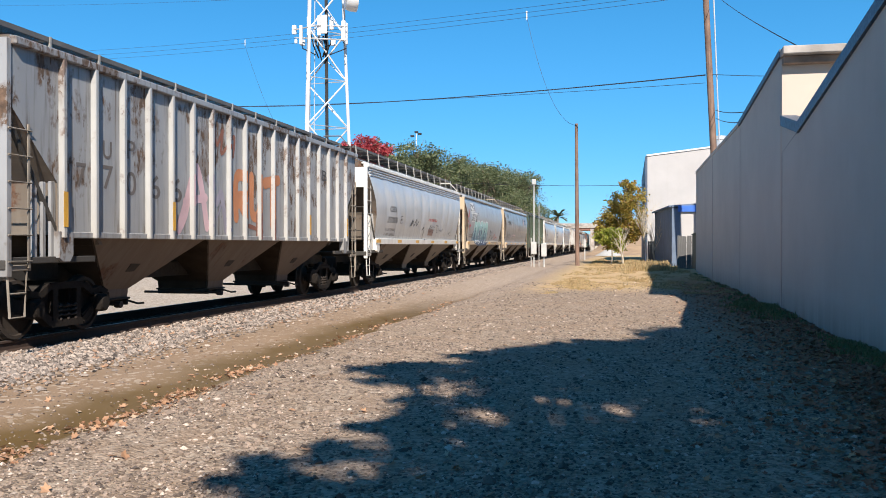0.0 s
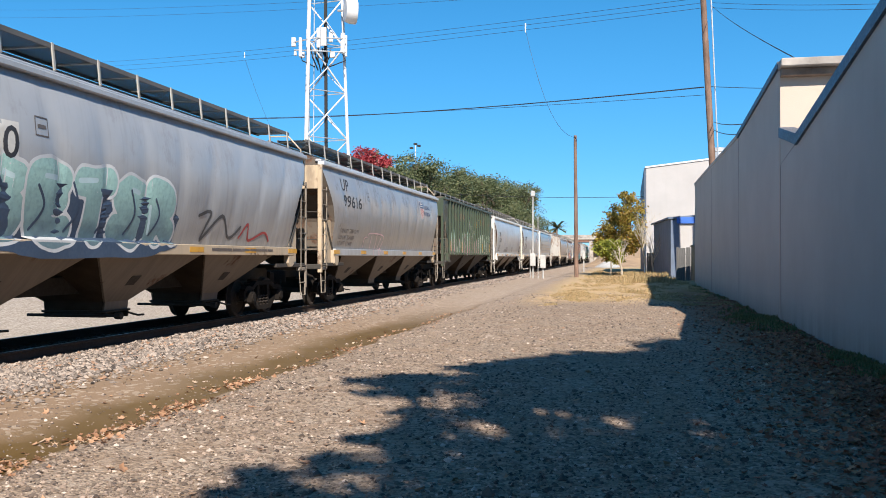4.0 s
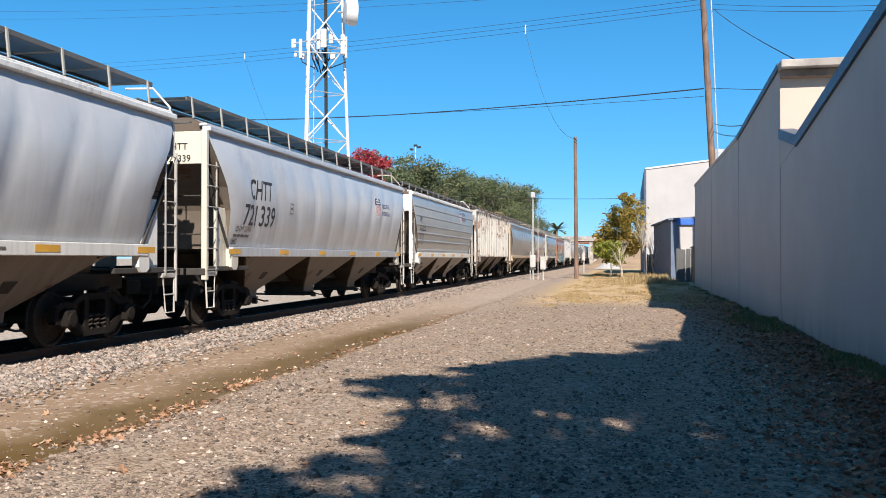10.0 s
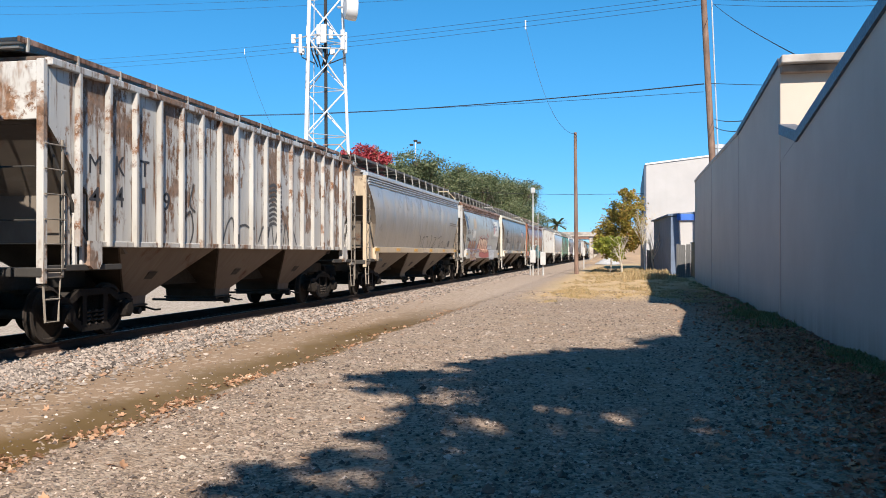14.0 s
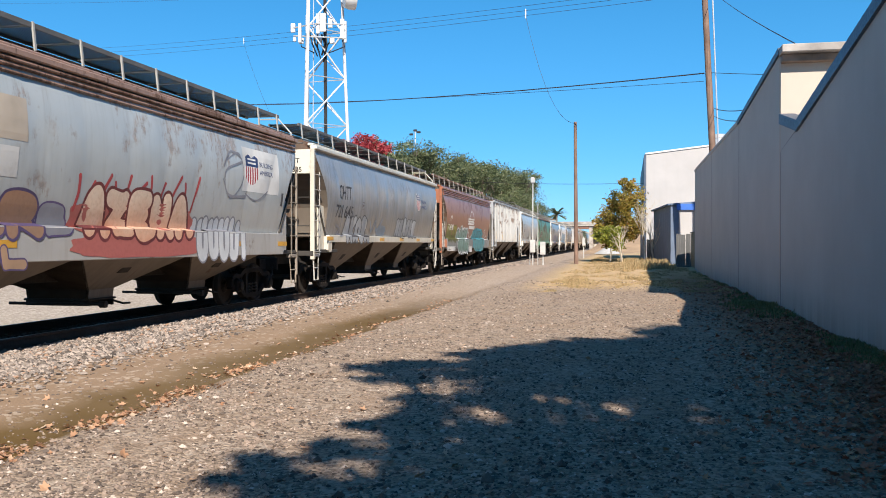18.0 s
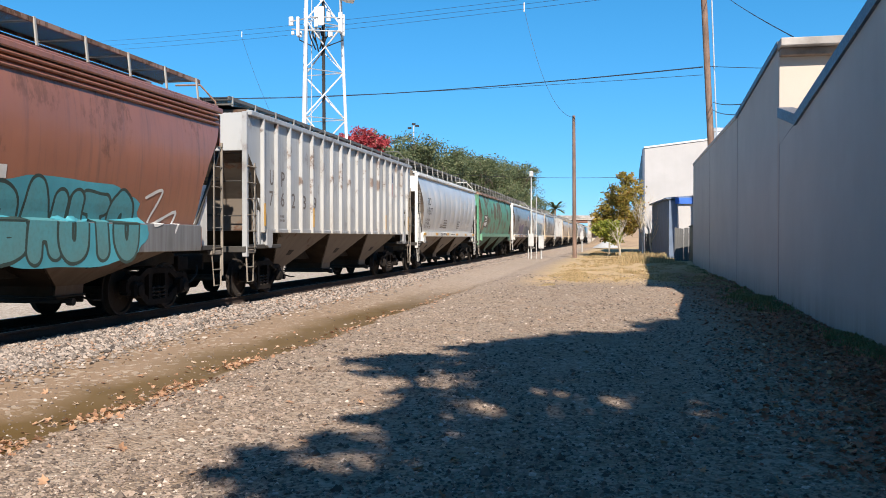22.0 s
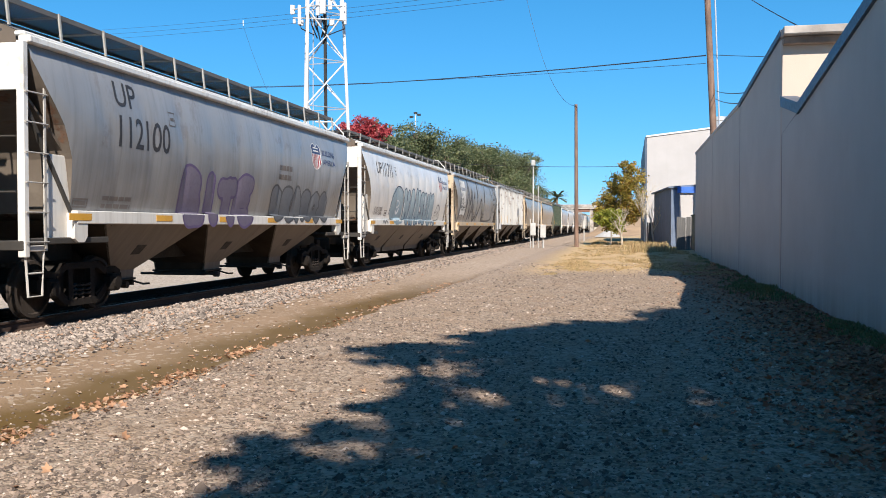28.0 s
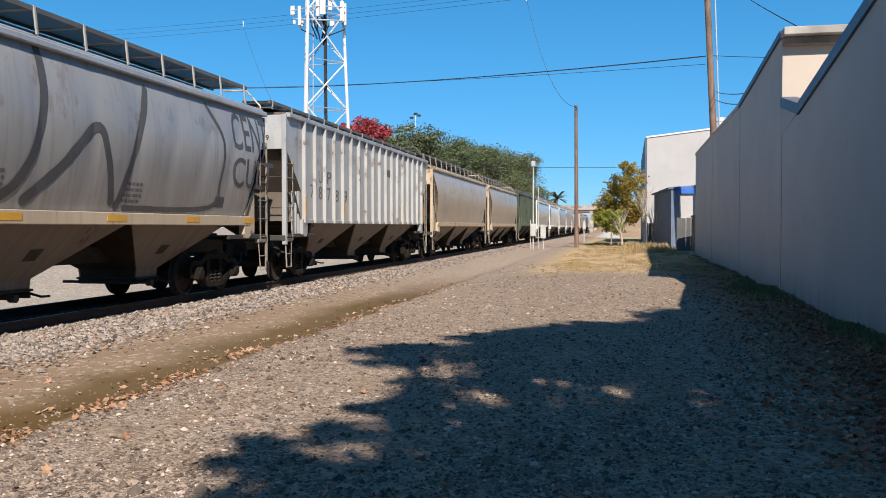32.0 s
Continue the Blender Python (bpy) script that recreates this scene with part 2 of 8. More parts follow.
def ground_mat():
    """Bands along the track: gravel yard, wet rut, packed dirt, ballast, and dry grass further off."""
    m, n, l, p = shader("yard_ground")
    g = n.new("ShaderNodeNewGeometry")
    sep = n.new("ShaderNodeSeparateXYZ")
    l.new(g.outputs["Position"], sep.inputs[0])
    X, Y = sep.outputs["X"], sep.outputs["Y"]
    pos = g.outputs["Position"]
    edge = times(n, l, times(n, l, noise_at(n, l, pos, 0.7, 5), 0.5, "SUBTRACT"), 1.1)
    xe = times(n, l, X, edge, "ADD")
    vor = n.new("ShaderNodeTexVoronoi")
    vor.inputs["Scale"].default_value = 34.0
    l.new(pos, vor.inputs["Vector"])
    vor2 = n.new("ShaderNodeTexVoronoi")
    vor2.inputs["Scale"].default_value = 15.0
    l.new(pos, vor2.inputs["Vector"])
    big, mid, fine = noise_at(n, l, pos, 0.22, 4), noise_at(n, l, pos, 1.4, 5), noise_at(n, l, pos, 22.0, 5, 0.7)
    chips = n.new("ShaderNodeSeparateColor")
    l.new(vor.outputs["Color"], chips.inputs[0])
    chips2 = n.new("ShaderNodeSeparateColor")
    l.new(vor2.outputs["Color"], chips2.inputs[0])
    grav = mixed(n, l, chips.outputs[0], (0.13, 0.103, 0.08), (0.455, 0.362, 0.27))
    grav = mixed(n, l, ramp(n, l, chips2.outputs[1], 0.72, 0.8, 0, 0.7), grav, (0.46, 0.385, 0.305))
    grav = mixed(n, l, ramp(n, l, mid, 0.42, 0.68, 0, 0.6), grav, (0.30, 0.212, 0.14))
    dirt = mixed(n, l, mid, (0.24, 0.162, 0.10), (0.34, 0.245, 0.162))
    dirt = mixed(n, l, ramp(n, l, fine, 0.4, 0.75, 0, 0.6), dirt, (0.25, 0.185, 0.125))
    dirt = mixed(n, l, ramp(n, l, times(n, l, Y, times(n, l, mid, 16.0), "ADD"), 24, 42, 0, 0.75), dirt, grav)
    dirt = mixed(n, l, ramp(n, l, chips2.outputs[2], 0.86, 0.9, 0, 0.7), dirt, (0.5, 0.42, 0.33))
    wet = mixed(n, l, mid, (0.10, 0.062, 0.020), (0.155, 0.10, 0.036))
    grass = mixed(n, l, ramp(n, l, fine, 0.3, 0.7), (0.40, 0.295, 0.15), (0.58, 0.45, 0.26))
    grass = mixed(n, l, ramp(n, l, mid, 0.46, 0.6), grass, (0.55, 0.40, 0.24))
    col = mixed(n, l, ramp(n, l, xe, -4.72, -4.88), grav, wet)
    col = mixed(n, l, ramp(n, l, xe, -5.6, -6.15), col, dirt)
    inwet = times(n, l, ramp(n, l, xe, -4.85, -5.05), ramp(n, l, xe, -5.9, -5.7))
    nearwet = ramp(n, l, Y, 32, 24)
    inwet = times(n, l, inwet, nearwet)
    dry = times(n, l, ramp(n, l, Y, 22, 34), times(n, l, ramp(n, l, xe, -4.7, -5.2), ramp(n, l, xe, -6.6, -6.0)))
    col = mixed(n, l, dry, col, dirt)
    pale = times(n, l, ramp(n, l, times(n, l, Y, times(n, l, mid, 14.0), "ADD"), 28, 46), ramp(n, l, xe, -3.2, -4.6))
    col = mixed(n, l, times(n, l, pale, 0.7), col, mixed(n, l, chips2.outputs[0], (0.24, 0.19, 0.145), (0.53, 0.45, 0.37)))
    far = times(n, l, ramp(n, l, times(n, l, Y, times(n, l, edge, 3.0), "ADD"), 32, 37), ramp(n, l, xe, -4.2, -2.8))
    col = mixed(n, l, far, col, grass)
    # Band between the rails: the train's shade painted into the ground colour.
    train_shade = times(n, l, ramp(n, l, xe, -8.85, -9.1), ramp(n, l, xe, -11.9, -11.5))
    col = mixed(n, l, times(n, l, train_shade, 0.92), col, (0.055, 0.047, 0.04))
    lot = times(n, l, ramp(n, l, xe, -12.5, -14.0), 1.0)
    col = mixed(n, l, lot, col, mixed(n, l, chips2.outputs[0], (0.27, 0.23, 0.18), (0.52, 0.46, 0.38)))
    col = mixed(n, l, ramp(n, l, big, 0.35, 0.65, 0.0, 0.2), col, (0.28, 0.23, 0.17))
    wx = times(n, l, times(n, l, xe, times(n, l, Y, 0.0127), "SUBTRACT"), 3.75, "SUBTRACT")
    soil = times(n, l, ramp(n, l, wx, -2.5, -1.3), ramp(n, l, Y, 52, 40))
    col = mixed(n, l, times(n, l, soil, 0.85), col, mixed(n, l, fine, (0.16, 0.08, 0.045), (0.40, 0.215, 0.125)))
    earthy = n.new("ShaderNodeMix")      # iron in the soil
    earthy.data_type, earthy.blend_type = "RGBA", "MULTIPLY"
    earthy.inputs["Factor"].default_value = 1.0
    earthy.inputs["B"].default_value = (1.0, 0.962, 0.965, 1.0)
    l.new(col, earthy.inputs["A"])
    l.new(earthy.outputs["Result"], p.inputs["Base Color"])
    l.new(ramp(n, l, inwet, 0, 1, 0.95, 0.7), p.inputs["Roughness"])
    p.inputs["Specular IOR Level"].default_value = 0.12
    rock = times(n, l, times(n, l, vor.outputs["Distance"], -1.0), times(n, l, fine, 0.4), "ADD")
    bump(n, l, p, times(n, l, rock, times(n, l, ramp(n, l, inwet, 0, 1, 1.0, 0.08), ramp(n, l, xe, -4.9, -5.3, 1.0, 0.35))), 0.6, 0.025)
    return m


def pebbles(name, a, b, c, spread=0.75):
    m, n, l, p = shader(name)
    g = n.new("ShaderNodeNewGeometry")
    r = g.outputs["Random Per Island"]
    col = mixed(n, l, r, a, b)
    col = mixed(n, l, ramp(n, l, r, spread, spread + 0.05), col, c)
    f = noise_at(n, l, g.outputs["Position"], 60.0, 4)
    col = mixed(n, l, ramp(n, l, f, 0.3, 0.7, 0, 0.4), col, tuple(x * 0.6 for x in a))
    l.new(col, p.inputs["Base Color"])
    p.inputs["Roughness"].default_value = 0.9
    return m


def foliage(name, a, b, c, rough=0.55, trans=0.35):
    m, n, l, p = shader(name)
    g = n.new("ShaderNodeNewGeometry")
    r = g.outputs["Random Per Island"]
    col = mixed(n, l, ramp(n, l, r, 0, 0.7), a, b)
    col = mixed(n, l, ramp(n, l, r, 0.82, 0.95), col, c)
    col = mixed(n, l, ramp(n, l, noise_at(n, l, g.outputs["Position"], 0.8, 3), 0.35, 0.65, 0, 0.5), col, a)
    l.new(col, p.inputs["Base Color"])
    p.inputs["Roughness"].default_value = rough
    t = n.new("ShaderNodeBsdfTranslucent")
    l.new(col, t.inputs["Color"])
    mx = n.new("ShaderNodeMixShader")
    mx.inputs[0].default_value = trans
    l.new(p.outputs[0], mx.inputs[1])
    l.new(t.outputs[0], mx.inputs[2])
    l.new(mx.outputs[0], n["Material Output"].inputs["Surface"])
    return m


def mesh_screen(name, c, pitch=0.05, bar=0.74):
    """Open steel grating: square holes by transparency."""
    m, n, l, p = shader(name)
    p.inputs["Base Color"].default_value = rgb(c)
    p.inputs["Roughness"].default_value = 0.7
    v = place(n, l)
    sep = n.new("ShaderNodeSeparateXYZ")
    l.new(v, sep.inputs[0])
    parts = [times(n, l, times(n, l, times(n, l, sep.outputs[k], 1 / pitch), 1.0, "FLOORED_MODULO"), bar, "LESS_THAN") for k in ("X", "Y")]
    solid = times(n, l, parts[0], parts[1], "MAXIMUM")
    l.new(solid, p.inputs["Alpha"])
    return m


def wood(name, a, b, along=2):
    m, n, l, p = shader(name)
    s = [14.0, 14.0, 14.0]
    s[along] = 0.7
    v = place(n, l, s)
    g, f = noise_at(n, l, v, 1.0, 6, 0.7), noise_at(n, l, place(n, l), 0.7, 3)
    col = mixed(n, l, ramp(n, l, g, 0.3, 0.7), a, b)
    col = mixed(n, l, ramp(n, l, f, 0.4, 0.65, 0, 0.5), col, tuple(x * 0.6 for x in a))
    l.new(col, p.inputs["Base Color"])
    p.inputs["Roughness"].default_value = 0.85
    bump(n, l, p, g, 0.4, 0.02)
    return m


def stucco(name, c, dirt=(0.2, 0.16, 0.12), low=0.5):
    """Painted plaster: faint streaks from the top, soil splashed up at the foot."""
    m, n, l, p = shader(name)
    v = place(n, l, world_space=True)
    cloud, fine = noise_at(n, l, v, 0.35, 4), noise_at(n, l, v, 40.0, 4)
    mp = place(n, l, (2.2, 2.2, 0.12), True)
    runs = noise_at(n, l, mp, 1.0, 5, 0.7)
    col = mixed(n, l, ramp(n, l, cloud, 0.3, 0.7), tuple(x * 0.9 for x in c), tuple(min(1, x * 1.05) for x in c))
    col = mixed(n, l, ramp(n, l, runs, 0.5, 0.8, 0, 0.07), col, dirt)
    g = n.new("ShaderNodeNewGeometry")
    sep = n.new("ShaderNodeSeparateXYZ")
    l.new(g.outputs["Position"], sep.inputs[0])
    foot = times(n, l, ramp(n, l, sep.outputs["Z"], 0.7, 0.05, 0, low), ramp(n, l, runs, 0.3, 0.6, 0.3, 1))
    col = mixed(n, l, foot, col, dirt)
    l.new(col, p.inputs["Base Color"])
    p.inputs["Roughness"].default_value = 0.9
    bump(n, l, p, times(n, l, fine, times(n, l, cloud, 3.0), "ADD"), 0.25, 0.02)
    return m


M_GROUND = ground_mat()
M_GRAVEL = pebbles("gravel_stone", (0.065, 0.049, 0.041), (0.43, 0.325, 0.255), (0.62, 0.51, 0.43), 0.90)
M_BALLAST = pebbles("ballast_stone", (0.055, 0.044, 0.038), (0.53, 0.44, 0.375), (0.34, 0.21, 0.14), 0.9)
# Stone colour darkened to stand for the shade under the train.
M_SHADEBALLAST = pebbles("shade_dark_ballast", (0.025, 0.022, 0.02), (0.11, 0.095, 0.08), (0.16, 0.14, 0.12), 0.9)
M_DRYLEAF = foliage("dry_leaf", (0.30, 0.15, 0.08), (0.56, 0.335, 0.20), (0.64, 0.52, 0.38), 0.6, 0.2)
M_LITTER = foliage("leaf_litter", (0.2, 0.075, 0.045), (0.46, 0.18, 0.1), (0.56, 0.3, 0.16), 0.8, 0.1)
M_WEEDS = foliage("dry_grass", (0.34, 0.245, 0.12), (0.60, 0.44, 0.235), (0.23, 0.21, 0.085), 0.7, 0.3)
M_GREENWEED = foliage("green_weeds", (0.12, 0.125, 0.045), (0.22, 0.2, 0.08), (0.3, 0.23, 0.1), 0.7, 0.3)
M_OAK = foliage("oak_leaves", (0.075, 0.10, 0.045), (0.185, 0.215, 0.10), (0.31, 0.31, 0.16))
M_REDLEAF = foliage("red_leaves", (0.28, 0.035, 0.045), (0.52, 0.075, 0.09), (0.6, 0.17, 0.17))
M_GOLDLEAF = foliage("gold_leaves", (0.17, 0.15, 0.03), (0.46, 0.33, 0.06), (0.36, 0.15, 0.04))
M_LIME = foliage("lime_leaves", (0.16, 0.2, 0.03), (0.42, 0.42, 0.06), (0.5, 0.45, 0.1))
M_BARK = wood("bark", (0.12, 0.09, 0.065), (0.26, 0.21, 0.16))
M_PALEBARK = wood("pale_bark", (0.42, 0.36, 0.28), (0.62, 0.55, 0.45))
M_POLE = wood("pole_wood", (0.11, 0.062, 0.045), (0.29, 0.19, 0.14))
M_TIE = wood("tie_wood", (0.04, 0.032, 0.026), (0.11, 0.09, 0.075), 0)
M_FENCE = wood("weathered_boards", (0.075, 0.075, 0.075), (0.17, 0.165, 0.16))
M_RAIL = plain("rail_rust", (0.05, 0.03, 0.022), 0.8, 0.1)
M_RAILTOP = plain("rail_polished", (0.22, 0.2, 0.18), 0.5, 0.8)
M_WALL = stucco("grey_stucco", (0.49, 0.45, 0.405))
M_CREAM = stucco("cream_stucco", (0.50, 0.42, 0.35), low=0)
M_WHITEWALL = stucco("white_render", (0.43, 0.415, 0.41))
M_JOINT = plain("joint_filler", (0.33, 0.3, 0.28), 0.9)
M_TRIM = plain("dark_blue_trim", (0.06, 0.085, 0.13), 0.5)
M_FASCIA = plain("pale_concrete", (0.36, 0.325, 0.295), 0.85, 0, 0.5)
M_EAVEBOARD = plain("weathered_eave_board", (0.26, 0.19, 0.145), 0.85, 0, 0.5)
M_ROOF = plain("roof_felt", (0.22, 0.22, 0.22), 0.9)
M_BLUEGREY = plain("blue_grey_siding", (0.11, 0.15, 0.22), 0.6)
M_BLUE = plain("bright_blue", (0.03, 0.13, 0.5), 0.5)
M_WHITE = plain("white_paint", (0.62, 0.62, 0.62), 0.5, 0, 0.12)
M_POSTWHITE = plain("weathered_white_paint", (0.46, 0.455, 0.44), 0.6, 0, 0.25)
M_GALV = plain("galvanised_steel", (0.62, 0.63, 0.64), 0.4, 0.6, 0.2)
M_CONC = plain("concrete", (0.42, 0.38, 0.33), 0.9, 0, 0.25)
M_EARTH = plain("bare_earth", (0.40, 0.27, 0.16), 0.95, 0, 0.3, 2.0)
M_PALEGRAVEL = plain("pale_gravel", (0.45, 0.44, 0.42), 0.95, 0, 0.2, 30)
M_WIRE = plain("black_wire", (0.03, 0.03, 0.035), 0.6)
M_BLACK = plain("black_metal", (0.022, 0.021, 0.02), 0.6, 0.2)
M_GRIME = plain("oily_grime", (0.028, 0.023, 0.019), 0.75, 0.1, 0.4)
M_WHEEL = plain("wheel_steel", (0.03, 0.022, 0.017), 0.85, 0.0, 0.4)
M_GREEN = plain("dark_green_paint", (0.02, 0.05, 0.04), 0.5)
M_STEELBROWN = plain("rusty_beam", (0.2, 0.1, 0.07), 0.8)
M_YELLOW = plain("yellow_reflector", (0.62, 0.33, 0.045), 0.35, 0, 0.15)
M_GRATING = mesh_screen("roofwalk_grating", (0.11, 0.10, 0.09))
M_INK = plain("black_lettering", (0.035, 0.035, 0.04), 0.6, 0, 0.3)
M_INKWHITE = plain("white_lettering", (0.75, 0.72, 0.68), 0.6, 0, 0.2)
M_NAVY = plain("navy_paint", (0.03, 0.05, 0.14), 0.5)
M_RED = plain("red_paint", (0.38, 0.05, 0.055), 0.5)

# ---- ground and track ----
SPEED = 10.36
TRACK_X, RAIL_Z = -9.9, 0.25
WHEEL_R = 0.457
TURN, FOCAL = radians(11.03), 1590.0
AHEAD = Vector((-math.sin(TURN), math.cos(TURN), 0))
RIGHT = Vector((math.cos(TURN), math.sin(TURN), 0))


def at_depth(side, up, depth):
    """A place so many metres ahead of the eye; side and up are slopes from the line of sight of a level camera."""
    return Vector(EYE) + (AHEAD + RIGHT * side + Vector((0, 0, up))) * depth


def spot(px, py, depth):
    """The same, by a sighting on the plan's picture plane."""
    return at_depth((px - 784) / FOCAL, (459 - py) / FOCAL, depth)


WALL_TURN = -0.73
YARD = pose(0, 0, 0, 0, 0, WALL_TURN)     # the buildings' own axes


def steps(*rows):
    """Coordinates from (start, end, pitch) stretches."""
    out = []
    for a, b, p in rows:
        n = max(1, round((b - a) / p))
        out += [a + (b - a) * i / n for i in range(n)]
    return out + [rows[-1][1]]


def ground_height(x, y):
    def ease(v, a, b):
        t = min(1.0, max(0.0, (v - a) / (b - a)))
        return t * t * (3 - 2 * t)
    z = 0.07 * ease(-x, 7.7, 8.5) * (1 - ease(-x, 11.2, 12.2))
    rut = math.exp(-((x + 5.3) / 0.5) ** 2) * 0.075
    rut += math.exp(-((x + 2.6 + 0.3 * math.sin(y * 0.2)) / 0.5) ** 2) * 0.03
    z -= rut
    near = 1.0 if abs(y) < 90 and abs(x) < 40 else 0.3
    z += near * 0.05 * noise.noise((x * 0.35, y * 0.25, 0.3)) * (1 - math.exp(-((x + 9.9) / 2.2) ** 4))
    if x > -7:
        z += near * 0.018 * noise.noise((x * 1.9, y * 1.6, 4.1))
    w = x - 3.75 - 0.0127 * y
    bank = math.exp(-((w + 0.1) / (0.75 + 0.3 * noise.noise((y * 0.3, 5.0, 1.0)))) ** 2) * ease(y, 8, 18) * (1 - ease(y, 58, 70))
    z += bank * (0.04 + 0.12 * noise.noise((x * 0.9, y * 0.45, 8.0)))
    z -= 0.45 * ease(-x, 11.7, 13.0) * (1 - ease(-x, 17, 24))
    z += 0.12 * ease(y, 40, 62) * ease(x, -6.5, -3.5) * (1 - ease(y, 90, 140))
    return z


def build_ground():
    xs = steps((-2400, -400, 500), (-400, -60, 40), (-60, -24, 4), (-24, -12, 0.5), (-12, -4, 0.16), (-4, 6, 0.22), (6, 30, 3), (30, 400, 40), (400, 2400, 500))
    ys = steps((-900, -100, 100), (-100, -4, 8), (-4, 22, 0.22), (22, 60, 0.6), (60, 130, 3), (130, 400, 20), (400, 3600, 400))
    s = Shape()
    s.v = [(x, y, ground_height(x, y)) for y in ys for x in xs]
    n = len(xs)
    s.f = [(j * n + i, j * n + i + 1, j * n + n + i + 1, j * n + n + i) for j in range(len(ys) - 1) for i in range(n - 1)]
    return solid("ground", s, M_GROUND, "gravel yard with a wet rut, packed dirt and dry grass", "ground", kind="structure", smooth=True)


ground = build_ground()
track = thing("railway_track", "straight single track on dark ties in pale crushed stone", "railway track", kind="structure")
for q in (-1, 1):
    a = TRACK_X + q * 0.755
    prof = [(-0.075, 0), (0.075, 0), (0.075, 0.012), (0.012, 0.035), (0.010, 0.125), (0.036, 0.14), (0.036, 0.165), (0.028, 0.172), (-0.028, 0.172), (-0.036, 0.165), (-0.036, 0.14), (-0.010, 0.125), (-0.012, 0.035), (-0.075, 0.012)]
    part("rail", Shape().prism([(a + u, RAIL_Z - 0.174 + w) for u, w in prof], -380, 640, "y"), M_RAIL, track, "rusty steel rail")
    part("rail_head", Shape().box(a - 0.026, a + 0.026, -380, 640, RAIL_Z - 0.003, RAIL_Z), M_RAILTOP, track, "polished running surface")
rnd = random.Random(5)
tie = Shape().bev(-1.3, 1.3, -0.115, 0.115, -0.16, 0.0, 0.012).mesh("tie", M_TIE)
far_ties = Shape()
y = -14.0
while y < 400:
    if y < 110:
        part("tie", tie, None, track, at=pose(TRACK_X + rnd.uniform(-0.04, 0.04), y, RAIL_Z - 0.172 + rnd.uniform(-0.01, 0.004), 0, 0, rnd.uniform(-1, 1)))
    else:
        far_ties.box(TRACK_X - 1.3, TRACK_X + 1.3, y - 0.11, y + 0.11, 0, RAIL_Z - 0.175)
    y += 0.51
tagged(part("far_ties", far_ties, M_TIE, track), kind="stuff")

# ---- long grey building beside the yard ----
near_hall = thing("warehouse", "grey stucco warehouse wall with a lean-to roof and dark blue coping", "building", at=YARD)
part("wall", Shape().prism([(24.1, -0.2), (24.1, 4.86), (21.7, 4.44), (13.0, 5.74), (-22, 5.74), (-22, -0.2)], 3.75, 4.05), M_WALL, near_hall)
part("roof", Shape().prism([(24.1, 4.0), (24.1, 4.3), (21.7, 4.3), (13.0, 5.6), (-22, 5.6), (-22, 5.44), (12.9, 5.44)], 4.05, 24), M_ROOF, near_hall)
part("coping", Shape().prism([(21.8, 4.26), (21.8, 4.50), (12.95, 5.80), (-22, 5.80), (-22, 5.56), (13.0, 5.56)], 3.69, 4.1), M_TRIM, near_hall, "dark blue metal coping")
part("flashing", Shape().prism([(24.13, 4.74), (24.13, 5.0), (21.75, 4.53), (21.75, 4.27)], 3.70, 4.08), M_TRIM, near_hall, "dark blue metal flashing")
part("crack", Shape().prism([(24.06, 4.05), (24.09, 4.05), (21.82, 4.36), (21.80, 4.33)], 3.746, 3.76), M_JOINT, near_hall)
part("joint", Shape().box(3.742, 3.752, 24.07, 24.13, 0, 4.03), M_JOINT, near_hall)
part("end_wall", Shape().box(4.05, 24, -22, -21.7, -0.2, 5.6), M_WALL, near_hall)
far_hall = thing("workshop", "taller grey workshop with a cream end wall and pale eave", "building", at=YARD)
part("wall", Shape().prism([(55, -0.2), (55, 6.0), (33, 6.03), (24.4, 6.62), (24.4, -0.2)], 3.752, 4.05), M_WALL, far_hall)
part("coping", Shape().prism([(33.2, 5.90), (33.2, 6.06), (24.18, 6.69), (24.18, 6.53)], 3.69, 4.1), M_TRIM, far_hall, "dark blue metal coping")
part("parapet", Shape().box(3.72, 4.08, 33.2, 55.03, 5.92, 6.06), M_WALL, far_hall)
part("end_wall", Shape().box(3.754, 24, 24.15, 24.4, -0.2, 6.45), M_CREAM, far_hall, "cream painted end wall")
part("eave", Shape().bev(3.70, 24.3, 23.6, 24.17, 6.46, 6.66, 0.02), M_FASCIA, far_hall, "weathered pale concrete eave")
part("eave_board", Shape().bev(3.74, 24.25, 23.86, 24.145, 6.27, 6.455, 0.015), M_EAVEBOARD, far_hall, "weathered brown board under the eave")
part("roof", Shape().prism([(55, 5.7), (55, 5.9), (33, 5.9), (24.4, 6.45), (24.4, 6.25)], 4.05, 24), M_ROOF, far_hall)
part("far_wall", Shape().box(4.05, 24, 54.7, 55, -0.2, 5.7), M_WALL, far_hall)
for yy in (33.1, 44.0):
    part("joint", Shape().box(3.744, 3.754, yy - 0.015, yy + 0.015, 0, 5.9), M_JOINT, far_hall)

# ---- beyond it ----
white_hall = thing("white_building", "tall windowless white rendered building", "building", at=YARD)
part("wall", Shape().prism([(1.5, -0.2), (1.5, 10.1), (9, 10.95), (24, 11.3), (24, -0.2)], 87, 118, "y"), M_WHITEWALL, white_hall)
part("parapet_cap", Shape().prism([(1.42, 10.1), (1.42, 10.25), (9, 11.1), (24, 11.45), (24, 11.3), (9, 10.95)], 86.9, 118, "y"), M_WHITE, white_hall)
part("corner_board", Shape().box(1.30, 1.5, 86.95, 118, 0, 10.1), M_TRIM, white_hall)
shed = thing("shed", "blue-grey sided shed with a white front and blue eave", "shed", at=YARD @ pose(2.95, 68, 0, 0, 0, 4))
part("side_wall", Shape().box(0, 0.15, 0.1, 13, -0.2, 4.5), M_BLUEGREY, shed)
